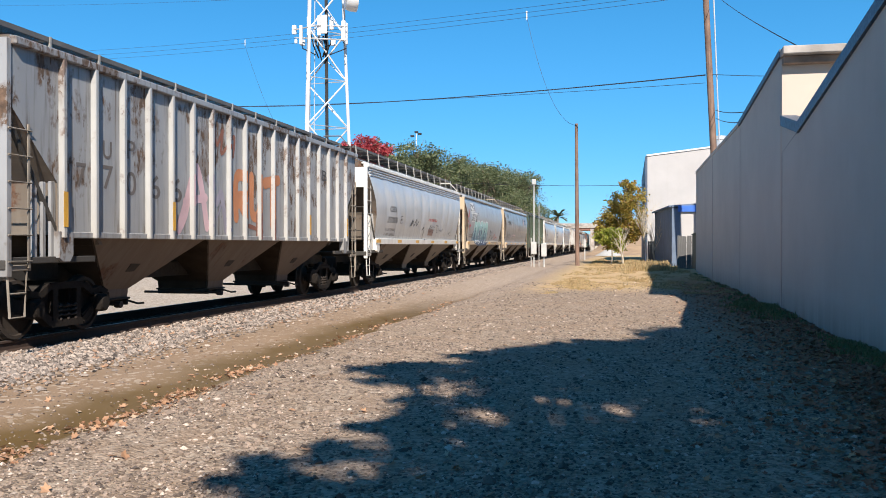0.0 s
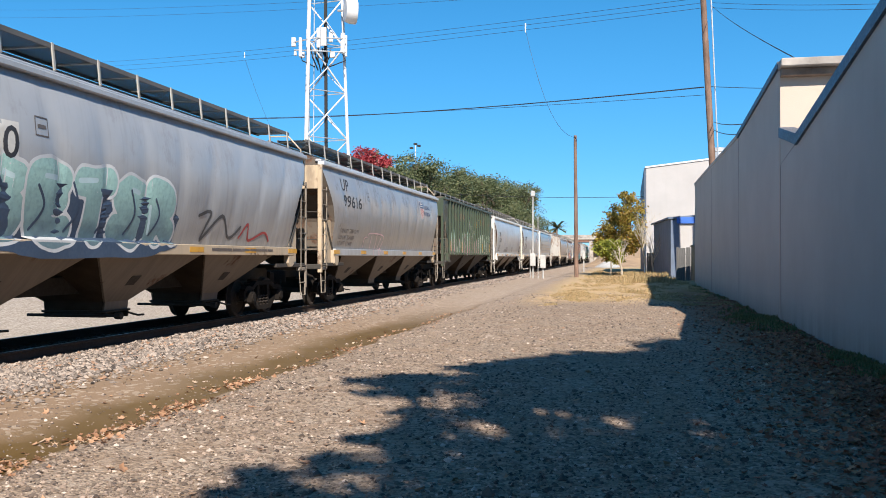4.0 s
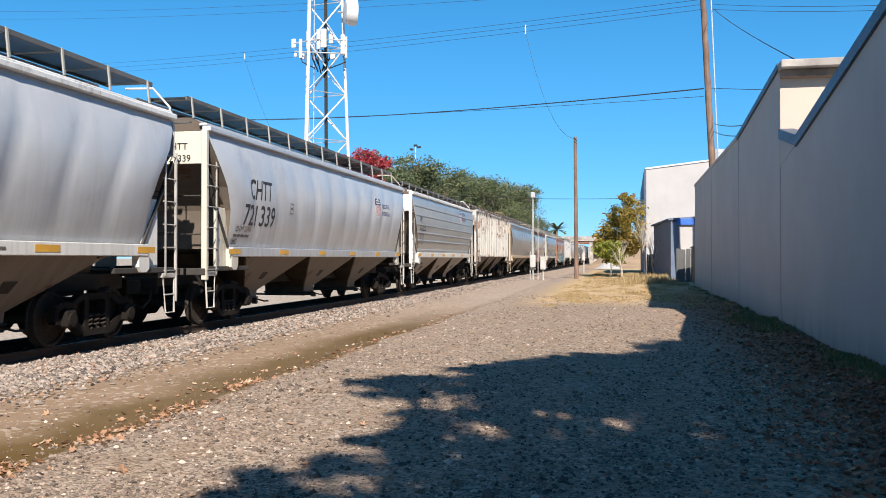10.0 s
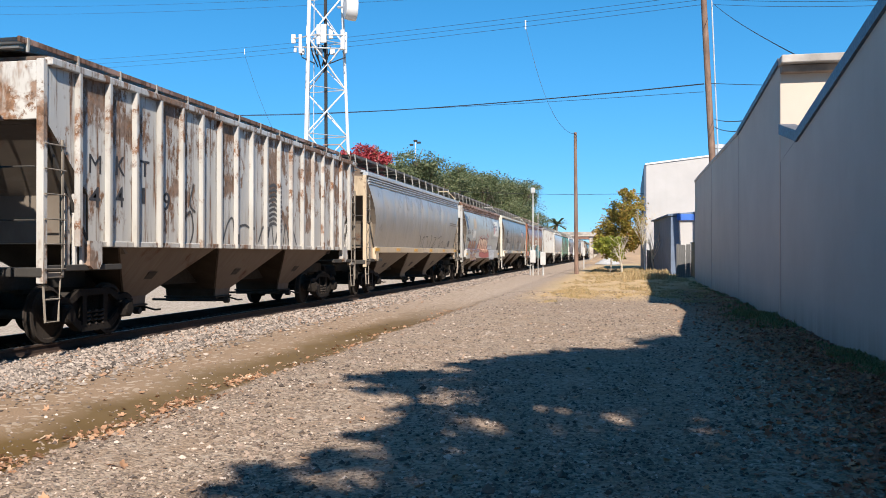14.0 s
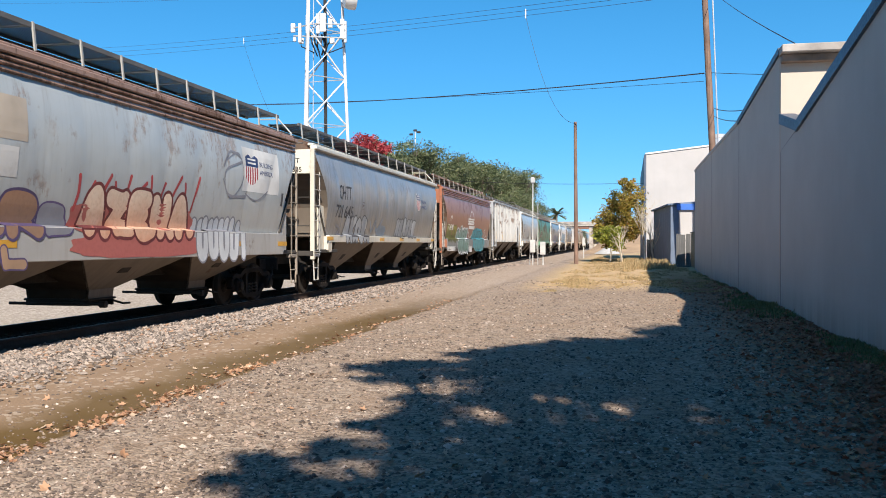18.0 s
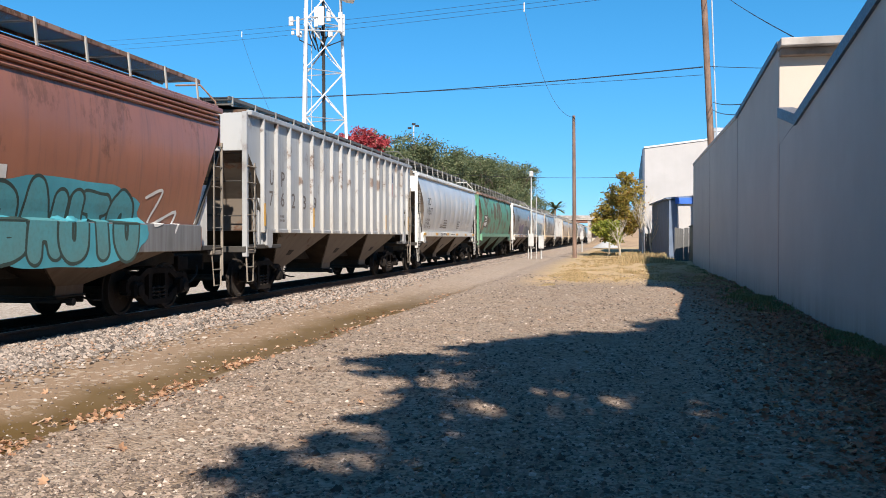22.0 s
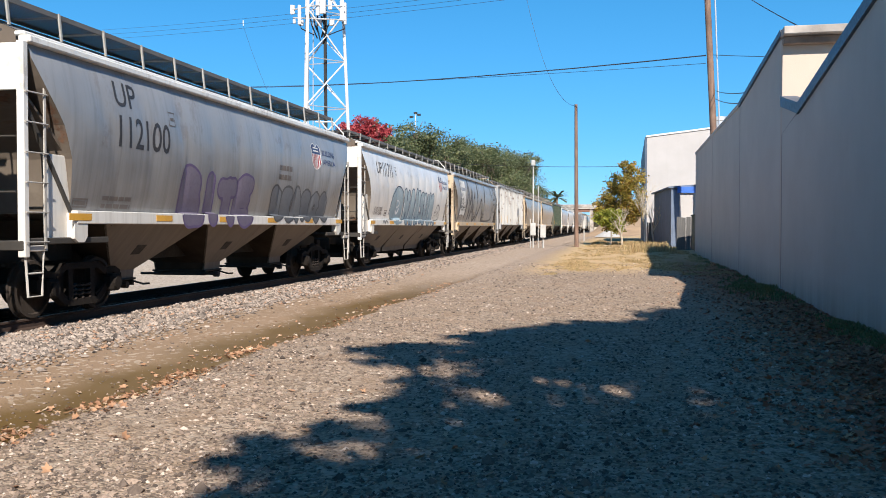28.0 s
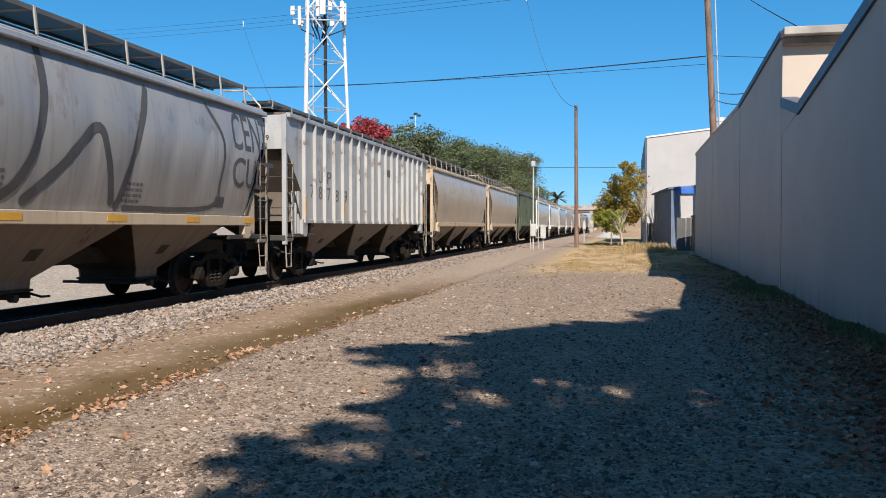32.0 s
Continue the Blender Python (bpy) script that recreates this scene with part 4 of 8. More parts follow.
def hopper_car(spec, wheels):
    """One covered hopper, its origin at the middle of the car on the rail's top."""
    kind, L, body, pale, label = spec["kind"], spec["L"], spec["body"], spec["ends"], spec["label"]
    car = thing("hopper_car", label, "freight car", "covered hoppers of the train")
    key = (kind, round(L, 2))
    e = L / 2
    low = spec.get("low", M_UNDER)
    roofm = spec.get("roof", body)

    def k(name, make, mat, smooth=False, more=()):
        return recoloured(kept((name, *key, *more), lambda: make().mesh(name, mat, smooth)), mat)
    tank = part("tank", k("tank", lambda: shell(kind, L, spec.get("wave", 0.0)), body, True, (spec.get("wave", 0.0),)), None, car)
    for turn in (0, 180):
        part("end_sheet", k("end_sheet", lambda: end_sheet_shape(kind, L), M_ENDGRIME), None, car, "grimy sloping end sheet", at=pose(0, 0, 0, 0, 0, turn))
    zs = 1.66 if kind != "rib" else 1.62
    sill = spec.get("sill", pale if kind != "rib" else body)
    zb = 1.49 if kind != "rib" else 1.56
    zb = spec.get("sill_low", zb)
    me = k("side_sill", lambda: Shape().bev(1.44, 1.575 if kind != "rib" else 1.54, -e + 1.2, e - 1.2, zb, zs + 0.04, 0.012), sill, more=(zb,))
    for q in (1, -1):
        part("side_sill", me, None, car, at=Matrix.Diagonal((q, 1, 1, 1)))
    if kind != "rib":
        me = k("gutter", lambda: Shape().bev(1.36, 1.56, -e + 0.1, e - 0.1, 4.11, 4.22, 0.02).bev(1.28, 1.46, -e + 0.12, e - 0.12, 4.22, 4.29, 0.02), spec.get("gutter", pale))
        for q in (1, -1):
            part("roof_gutter", me, None, car, at=Matrix.Diagonal((q, 1, 1, 1)))
        if spec.get("lined"):
            for z in (3.86, 3.96, 4.05):
                me = k("bead", lambda: Shape().tube([(1.515 + (4.1 - z) * 0.12, -e + 0.3, z), (1.515 + (4.1 - z) * 0.12, e - 0.3, z)], 0.028, 8), spec.get("gutter", body), True, (z,))
                for q in (1, -1):
                    part("bead", me, None, car, at=Matrix.Diagonal((q, 1, 1, 1)))
    else:
        me = k("top_chord", lambda: Shape().bev(1.46, 1.60, -e + 0.1, e - 0.1, 4.28, 4.40, 0.015), body)
        for q in (1, -1):
            part("top_chord", me, None, car, at=Matrix.Diagonal((q, 1, 1, 1)))
        rib = k("rib", lambda: Shape().bev(1.495, 1.60, -0.045, 0.045, 1.56, 4.30, 0.012), spec.get("rib", body))
        nr = 18
        for i in range(nr):
            y = (i / (nr - 1) * 2 - 1) * (e - spec.get("first_rib", 1.28))
            for q in (1, -1):
                part("rib", rib, None, car, at=pose(0, y, 0) @ Matrix.Diagonal((q, 1, 1, 1)))
    if kind == "corr":
        for z in (1.83, 2.23, 2.56, 2.90, 3.29, 3.67):
            x = side_x(kind, z) + 0.006
            ye = e - cut_at(kind, z) - 0.05
            me = k("ridge", lambda: Shape().tube([(x - 0.012, -ye, z), (x - 0.012, ye, z)], 0.036, 8), body, True, (z,))
            for q in (1, -1):
                part("ridge", me, None, car, at=Matrix.Diagonal((q, 1, 1, 1)))
    # roof walk: gratings on brackets, hatch trough between
    zw = 4.84 if kind != "rib" else 4.72
    if spec.get("flat_walk"):
        zw = 4.66
    flat = kind == "rib" or spec.get("flat_walk", False)
    x0, x1 = (0.14, 1.0) if not flat else (0.3, 1.02)
    wk = (zw,)
    me = k("roof_walk", lambda: Shape().add([(x0, -e + 0.1, zw), (x1, -e + 0.1, zw), (x1, e - 0.1, zw), (x0, e - 0.1, zw)], [(0, 1, 2, 3)]), M_GRATING, more=wk)
    edge = k("walk_edge", lambda: Shape().box(x1 - 0.01, x1 + 0.03, -e + 0.1, e - 0.1, zw - 0.06, zw + 0.02).box(x0 - 0.02, x0 + 0.02, -e + 0.1, e - 0.1, zw - 0.05, zw + 0.02), spec.get("walk", M_WALKDARK), more=wk)
    for q in (1, -1):
        part("roof_walk", me, None, car, "dark open steel grating", at=Matrix.Diagonal((q, 1, 1, 1)))
        part("walk_edge", edge, None, car, at=Matrix.Diagonal((q, 1, 1, 1)))
    br = k("walk_bracket", lambda: Shape().beam((x1 + 0.03, 0, zw + 0.03), (x1 + (0.08 if not flat else 0.02), 0, zw - 0.42 if not flat else zw - 0.2), 0.045, 0.03)
           .beam((x0, 0, zw - 0.03), (x1 + 0.02, 0, zw - 0.03), 0.035), spec.get("bracket", M_BRACKET), more=wk)
    for i in range(13):
        y = (i / 12 * 2 - 1) * (e - 0.3)
        for q in (1, -1):
            part("walk_bracket", br, None, car, at=pose(0, y, 0) @ Matrix.Diagonal((q, 1, 1, 1)))
    part("hatch_trough", k("hatch_trough", lambda: Shape().bev(-0.26, 0.26, -e + 1.0, e - 1.0, 4.5, 4.74, 0.03), roofm), None, car)
    # hoppers
    bays = spec.get("bays", 3)
    span = L - 4.3
    pitch = span / bays
    reach = pitch / 2 - 0.12 if spec.get("long_bays") else 0.4
    for i in range(bays):
        yc = -span / 2 + pitch * (i + 0.5)
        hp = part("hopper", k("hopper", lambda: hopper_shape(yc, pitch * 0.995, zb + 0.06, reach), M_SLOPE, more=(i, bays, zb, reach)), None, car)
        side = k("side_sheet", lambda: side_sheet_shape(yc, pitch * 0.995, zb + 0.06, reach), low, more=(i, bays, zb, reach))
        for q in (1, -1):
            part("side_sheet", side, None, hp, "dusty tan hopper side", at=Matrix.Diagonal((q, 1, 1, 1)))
        f = (zb + 0.06 - 1.0) / (zb + 0.06 - 0.62)
        xp = 1.46 - 0.84 * f
        plate = k("inspection_plate", lambda: Shape().prism([(xp - 0.09, 0.92), (xp - 0.06, 0.92), (xp + 0.115, 1.1), (xp + 0.085, 1.1)], yc - 0.2, yc + 0.12, "y"), M_GRIME, more=(i, bays, zb))
        for q in (1, -1):
            part("inspection_plate", plate, None, hp, at=Matrix.Diagonal((q, 1, 1, 1)))
        part("outlet_gate", k("gate", lambda: gate_shape(yc), M_GRIME, more=(i, bays)), None, hp)
    part("centre_sill", k("centre_sill", lambda: Shape().bev(-0.3, 0.3, -e + 1.2, e - 1.2, 0.78, 1.1, 0.02), M_GRIME), None, car)
    part("brake_cylinder", k("brake_cylinder", lambda: Shape().turned([(e - 2.5, 0.02), (e - 2.48, 0.17), (e - 2.0, 0.17), (e - 1.98, 0.05)], 14, "y", (0.8, 0, 1.35)), M_GRIME, True), None, car)
    rust = spec.get("truck", M_TRUCK)
    for sgn in (-1, 1):
        make_truck(car, sgn * (e - 2.05), rust, wheels)
        end_gear(car, sgn, L, kind, body, pale, spec.get("walk", pale))
    # reflectors on the sill
    if spec.get("marks", True):
        rf = kept("reflector", lambda: Shape().box(0, 0.004, -0.3, 0.3, -0.055, 0.055).mesh("reflector", M_YELLOW))
        xs = 1.577 if kind != "rib" else 1.602
        for i in range(6 if kind != "rib" else 4):
            if kind != "rib":
                y = (i / 5 * 2 - 1) * (e - spec.get("first_rib", 1.28))
                part("reflector", rf, None, car, "yellow reflective strip", at=pose(xs, y, (zb + zs) / 2 + 0.025))
            else:
                y = (((0, 4, nr - 5, nr - 1)[i]) / (nr - 1) * 2 - 1) * (e - spec.get("first_rib", 1.28))
                part("reflector", rf, None, car, "yellow reflective strip", at=pose(xs, y, 2.0) @ pose(0, 0, 0, 90) @ Matrix.Diagonal((1, 0.9, 1, 1)))
    return car
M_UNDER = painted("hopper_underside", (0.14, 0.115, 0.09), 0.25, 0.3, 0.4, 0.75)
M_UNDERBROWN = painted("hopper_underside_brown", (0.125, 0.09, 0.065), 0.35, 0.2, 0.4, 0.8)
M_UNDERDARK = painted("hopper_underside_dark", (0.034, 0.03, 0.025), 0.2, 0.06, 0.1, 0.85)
M_UNDERGREEN = painted("hopper_underside_green", (0.032, 0.105, 0.07), 0.1, 0.08, 0.2, 0.7)
M_UNDERPALE = painted("hopper_underside_pale", (0.34, 0.305, 0.26), 0.1, 0.3, 0.3, 0.7)
# Near-black slope sheets: the shade under the car put into their colour.
M_SLOPE = plain("slope_painted_shade", (0.05, 0.037, 0.027), 0.95, 0.0, 0.5)
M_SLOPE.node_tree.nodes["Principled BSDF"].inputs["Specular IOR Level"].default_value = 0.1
M_DUSTYSTEEL = plain("dusty_ladder_steel", (0.25, 0.215, 0.175), 0.7, 0.0, 0.5)
M_LADDERWHITE = plain("white_ladder_steel", (0.44, 0.42, 0.39), 0.6, 0.0, 0.4)
M_BRACKET = plain("dull_bracket_steel", (0.30, 0.29, 0.27), 0.7, 0.0, 0.35)
M_SOOT = plain("sooty_steel", (0.05, 0.045, 0.04), 0.8, 0.1, 0.4)
M_TRUCK = plain("truck_casting", (0.014, 0.011, 0.009), 0.85, 0.0, 0.5, 9.0)
M_TRUCK.node_tree.nodes["Principled BSDF"].inputs["Specular IOR Level"].default_value = 0.2
M_ENDGRIME = painted("grimy_end_sheet", (0.12, 0.096, 0.076), 0.35, 0.3, 0.5, 0.85)
M_WALKDARK = plain("walk_steel", (0.11, 0.105, 0.1), 0.7)
P = {
    # Dark low tones of the greys: grime plus painted shade of the undercurved side.
    "grey": painted("grey_car_paint", (0.383, 0.396, 0.415), 0.04, 0.75, 0.16, dusty=(0.15, 0.143, 0.135), grime_shade_top=3.2, coat=0.5),
    "bright": painted("bright_grey_car_paint", (0.504, 0.522, 0.544), 0.03, 0.9, 0.1, dusty=(0.12, 0.12, 0.12), grime_shade_top=2.5, coat=0.5),
    "sooty": painted("sooty_grey_car_paint", (0.281, 0.285, 0.293), 0.06, 0.9, 0.25, dusty=(0.11, 0.107, 0.105), grime_shade_top=4.1, coat=0.5),
    "pale": painted("pale_grey_car_paint", (0.508, 0.52, 0.54), 0.03, 0.6, 0.1, dusty=(0.21, 0.205, 0.20), grime_shade_top=3.1, coat=0.5),
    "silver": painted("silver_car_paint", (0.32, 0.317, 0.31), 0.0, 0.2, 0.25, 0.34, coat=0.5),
    "dull": painted("dull_grey_car_paint", (0.323, 0.315, 0.31), 0.08, 0.75, 0.28, dusty=(0.14, 0.128, 0.115), grime_shade_top=3.3, coat=0.5),
    "white": painted("white_car_paint", (0.744, 0.735, 0.716), 0.05, 0.25, 0.18, coat=0.5),
    "rustwhite": painted("rusted_white_car_paint", (0.50, 0.49, 0.47), 0.66, 0.5, 0.6, rusty=(0.19, 0.105, 0.062)),
    "rustgrey": painted("rusted_grey_car_paint", (0.31, 0.315, 0.325), 0.42, 0.55, 0.8, rusty=(0.12, 0.075, 0.05), dusty=(0.2, 0.185, 0.17)),
    "ribwhite": painted("rib_white_car_paint", (0.41, 0.41, 0.405), 0.2, 0.4, 0.35),
    "ribbody": painted("off_white_car_paint", (0.385, 0.395, 0.405), 0.09, 0.4, 0.5, dusty=(0.25, 0.235, 0.22)),
    "mist": painted("mist_grey_car_paint", (0.437, 0.465, 0.465), 0.16, 0.2, 0.2, rusty=(0.28, 0.2, 0.15), coat=0.5),
    "rustrib": painted("rusted_rib_paint", (0.43, 0.42, 0.40), 0.3, 0.4, 0.5, rusty=(0.18, 0.09, 0.05)),
    "green": painted("dark_green_car_paint", (0.046, 0.066, 0.044), 0.12, 0.3, 0.3, dusty=(0.12, 0.12, 0.09)),
    "teal": painted("faded_green_car_paint", (0.085, 0.31, 0.205), 0.4, 0.45, 0.65, rusty=(0.12, 0.10, 0.065), dusty=(0.12, 0.13, 0.085), patch=0.5, patchy=(0.13, 0.118, 0.078), grime_shade_top=3.6),
    "brown": painted("oxide_red_car_paint", (0.331, 0.124, 0.066), 0.12, 0.45, 0.5, dusty=(0.20, 0.095, 0.06), grime_shade_top=3.0, coat=0.5),
    "tan": painted("tan_car_paint", (0.449, 0.368, 0.286), 0.06, 0.3, 0.25, coat=0.5),
    "cream": painted("cream_end_paint", (0.619, 0.585, 0.499), 0.1, 0.3, 0.3),
    "tanend": painted("tan_end_paint", (0.533, 0.421, 0.292), 0.2, 0.3, 0.35),
    "tealend": painted("green_end_paint", (0.086, 0.284, 0.172), 0.15, 0.3, 0.3),
    "whiteend": painted("white_end_paint", (0.74, 0.73, 0.695), 0.08, 0.3, 0.25),
}
# lead-end time at the camera's side line, kind, paint of body and ends, more
CARS = [
    (1.22, "rib", "rustgrey", "rustgrey", "rust-streaked pale grey ribbed covered hopper car with faded graffiti"),
    (2.98, "smooth", "bright", "whiteend", "smooth grey covered hopper car with white ends"),
    (4.86, "smooth", "grey", "tanend", "dusty grey covered hopper car with tan ends and blue graffiti"),
    (6.53, "smooth", "dull", "tanend", "dull grey covered hopper car with a shield emblem"),
    (8.30, "rib", "green", "green", "dark green ribbed covered hopper car with bright graffiti"),
    (10.08, "smooth", "pale", "whiteend", "clean pale grey covered hopper car with wavy side panels"),
    (11.82, "smooth", "pale", "cream", "pale grey covered hopper car with cream ends"),
    (13.64, "corr", "silver", "whiteend", "silver covered hopper car with long horizontal ridges"),
    (15.30, "rib", "rustwhite", "rustwhite", "heavily rusted white ribbed covered hopper car"),
    (16.98, "smooth", "dull", "tanend", "dusty grey covered hopper car with tan ends"),
    (18.83, "smooth", "mist", "dullend", "pale grey covered hopper car with red graffiti and rusty roof"),
    (20.47, "smooth", "sooty", "cream", "grey covered hopper car with cream ends and outlined graffiti"),
    (22.27, "smooth", "brown", "brown", "oxide red covered hopper car with green graffiti along its sill"),
    (24.03, "rib", "ribbody", "ribbody", "off-white ribbed covered hopper car"),
    (25.78, "smooth", "pale", "whiteend", "pale grey covered hopper car with white ends and wavy panels"),
    (27.46, "smooth", "teal", "tealend", "faded green covered hopper car with broad rust patches"),
    (29.26, "smooth", "sooty", "whiteend", "dull grey covered hopper car with purple graffiti"),
    (30.92, "smooth", "white", "whiteend", "white covered hopper car with grey-blue graffiti"),
    (32.56, "smooth", "dull", "tanend", "dusty grey covered hopper car with large dark scrawl"),
    (34.26, "rib", "ribbody", "ribbody", "white ribbed covered hopper car with rusty ribs"),
    (36.05, "smooth", "tan", "tanend", "tan covered hopper car"),
    (37.82, "smooth", "tan", "tanend", "tan covered hopper car"),
    (39.55, "rib", "green", "green", "dark green ribbed covered hopper car"),
    (41.25, "smooth", "pale", "whiteend", "pale grey covered hopper car"),
    (43.00, "smooth", "white", "whiteend", "white covered hopper car"),
    (44.75, "smooth", "grey", "whiteend", "grey covered hopper car"),
    (46.45, "corr", "silver", "whiteend", "silver covered hopper car with long horizontal ridges"),
    (48.20, "smooth", "pale", "cream", "pale grey covered hopper car with cream ends"),
    (49.95, "rib", "ribbody", "ribbody", "off-white ribbed covered hopper car"),
    (51.65, "smooth", "tan", "tanend", "tan covered hopper car"),
    (53.40, "smooth", "grey", "whiteend", "grey covered hopper car"),
    (55.15, "smooth", "dull", "tanend", "dull grey covered hopper car"),
    (56.90, "smooth", "white", "whiteend", "white covered hopper car"),
    (58.65, "end", "", "", ""),
]
P["dullend"] = P["ribwhite"]
P_WAVE = {"bright": 0.055, "sooty": 0.055, "mist": 0.025, "pale": 0.07, "grey": 0.055, "dull": 0.05, "white": 0.035, "teal": 0.04, "tan": 0.05}
ROOF_RUST = painted("rusty_roof_paint", (0.33, 0.2, 0.14), 0.5, 0.1, 0.3)
FIRST_RIB = {1.22: 1.25, 8.30: 1.62, 15.30: 0.85, 24.03: 0.9}      # from the car's end, by lead-end time
wheels = {-0.889: [], 0.889: []}
cars = []
for (t0, kind, body, ends, label), after in zip(CARS, CARS[1:]):
    L = round((after[0] - t0) * SPEED - 1.25, 1)
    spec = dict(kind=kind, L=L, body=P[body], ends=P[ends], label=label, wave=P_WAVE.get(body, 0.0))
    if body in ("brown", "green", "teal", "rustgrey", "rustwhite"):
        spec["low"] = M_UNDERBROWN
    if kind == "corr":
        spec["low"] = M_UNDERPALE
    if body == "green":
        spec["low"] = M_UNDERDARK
    if body == "teal":
        spec["low"], spec["gutter"], spec["walk"] = M_UNDERGREEN, ROOF_RUST, M_WALKDARK
    if body in ("teal", "rustwhite"):
        spec["marks"] = False
    if body == "brown":
        spec["sill"] = P["sooty"]
    if ends == "tanend" and body != "tan":
        spec["gutter"] = P["grey"]
    if t0 in (6.53, 11.82):
        spec["sill"] = spec["gutter"] = P["pale"]
    if body == "brown" or "red graffiti" in label:
        spec["sill_low"] = 1.18
        spec["marks"] = body != "brown"
    if "red graffiti" in label:
        spec["gutter"] = spec["roof"] = ROOF_RUST
    if kind == "rib":
        spec["walk"] = M_WALKDARK
    if body in ("brown", "rustwhite"):
        spec["walk"] = ROOF_RUST
    if kind == "rib" and body != "green":
        spec["rib"] = P["rustrib"] if body == "rustwhite" else P["ribwhite"]
    spec["lined"] = t0 in (2.98, 16.98, 18.83, 22.27)
    spec["flat_walk"] = t0 in (13.64, 30.92)
    spec["long_bays"] = t0 == 30.92
    spec["first_rib"] = FIRST_RIB.get(t0, 1.28)
    car = hopper_car(spec, wheels)
    cars.append((car, t0, L))

# ---- lettering and graffiti on the cars ----
def spray(name, c):
    return plain(name, c, 0.6, 0, 0.25, 5.0, 0.05)


M_FADED = spray("faded_lettering", (0.13, 0.11, 0.10))
M_PATCH = spray("repaint_patch", (0.66, 0.65, 0.62))
G_PINK, G_ROSE, G_MINT, G_CREAM = spray("pink_spray", (0.62, 0.42, 0.45)), spray("rose_spray", (0.5, 0.27, 0.29)), spray("mint_spray", (0.45, 0.62, 0.5)), spray("cream_spray", (0.7, 0.66, 0.55))
G_ORANGE, G_RUST, G_PURPLE, G_RED = spray("orange_spray", (0.55, 0.22, 0.10)), spray("rust_spray", (0.28, 0.11, 0.07)), spray("purple_spray", (0.10, 0.07, 0.16)), spray("red_spray", (0.42, 0.06, 0.06))
G_BLACK, G_BROWN, G_BLUE, G_DEEP, G_SKY = spray("black_spray", (0.075, 0.075, 0.08)), spray("brown_spray", (0.3, 0.18, 0.14)), spray("blue_spray", (0.22, 0.40, 0.48)), spray("deep_blue_spray", (0.045, 0.075, 0.13)), spray("sky_spray", (0.5, 0.66, 0.7))
G_DARKGREEN, G_GOLD, G_TAN, G_STAIN, G_SLATE = spray("dark_green_spray", (0.035, 0.06, 0.05)), spray("gold_spray", (0.42, 0.28, 0.06)), spray("tan_spray", (0.42, 0.27, 0.17)), spray("tan_stain", (0.5, 0.42, 0.33)), spray("slate_spray", (0.24, 0.24, 0.27))
G_CRIMSON, G_PEACH, G_PALE, G_GREY, G_SMEAR = spray("crimson_spray", (0.45, 0.09, 0.08)), spray("peach_spray", (0.65, 0.42, 0.28)), spray("pale_spray", (0.62, 0.64, 0.66)), spray("grey_spray", (0.36, 0.37, 0.38)), spray("blue_smear", (0.22, 0.27, 0.33))
G_OLIVE, G_MOSS, G_YELLOW, G_TEAL, G_SAGE, G_CYAN = spray("olive_spray", (0.20, 0.21, 0.03)), spray("moss_spray", (0.10, 0.10, 0.025)), spray("yellow_spray", (0.40, 0.30, 0.04)), spray("teal_spray", (0.11, 0.19, 0.15)), spray("sage_spray", (0.32, 0.46, 0.37)), spray("cyan_spray", (0.07, 0.33, 0.40))
G_SPRUCE = spray("spruce_spray", (0.045, 0.07, 0.07))
G_MAROON = spray("maroon_spray", (0.15, 0.03, 0.03))
G_ROYAL = spray("royal_blue_spray", (0.05, 0.13, 0.27))
G_UMBER, G_LILAC, G_SMOKE, G_BLUEGREY = spray("umber_paint", (0.09, 0.07, 0.05)), spray("lilac_spray", (0.30, 0.28, 0.34)), spray("smoke_spray", (0.30, 0.31, 0.31)), spray("blue_grey_spray", (0.20, 0.26, 0.30))


def faded_spray(name, low, high, z0, z1):
    """Sprayed paint that fades from one colour to another up the car's side."""
    m, n, l, p = shader(name)
    v = place(n, l)
    sep = n.new("ShaderNodeSeparateXYZ")
    l.new(v, sep.inputs[0])
    mist = times(n, l, times(n, l, noise_at(n, l, v, 2.2, 4), 0.5, "SUBTRACT"), (z1 - z0) * 1.3)
    col = mixed(n, l, ramp(n, l, times(n, l, sep.outputs["Z"], mist, "ADD"), z0, z1), low, high)
    col = mixed(n, l, ramp(n, l, noise_at(n, l, v, 14.0, 5), 0.45, 0.75, 0, 0.35), col, tuple(x * 0.6 for x in low))
    l.new(col, p.inputs["Base Color"])
    p.inputs["Roughness"].default_value = 0.6
    return m


F_TEAL = faded_spray("teal_fade_spray", (0.13, 0.21, 0.25), (0.34, 0.55, 0.52), 1.7, 2.6)
F_SAGE = faded_spray("sage_fade_spray", (0.13, 0.215, 0.175), (0.25, 0.35, 0.30), 1.0, 2.2)
F_OLIVE = faded_spray("olive_fade_spray", (0.10, 0.105, 0.03), (0.33, 0.28, 0.05), 1.6, 2.4)
F_STEEL = faded_spray("steel_fade_spray", (0.20, 0.275, 0.325), (0.36, 0.45, 0.49), 1.6, 2.9)
F_MINTPINK = faded_spray("mint_pink_spray", (0.60, 0.33, 0.36), (0.42, 0.62, 0.50), 1.7, 2.6)
F_PINKMINT = faded_spray("pink_mint_spray", (0.40, 0.60, 0.48), (0.58, 0.36, 0.38), 1.7, 2.5)
F_MINTPALE = faded_spray("pale_mint_spray", (0.36, 0.52, 0.44), (0.66, 0.72, 0.62), 1.7, 2.5)
F_FLAME = faded_spray("flame_spray", (0.62, 0.32, 0.20), (0.70, 0.55, 0.42), 1.5, 2.3)
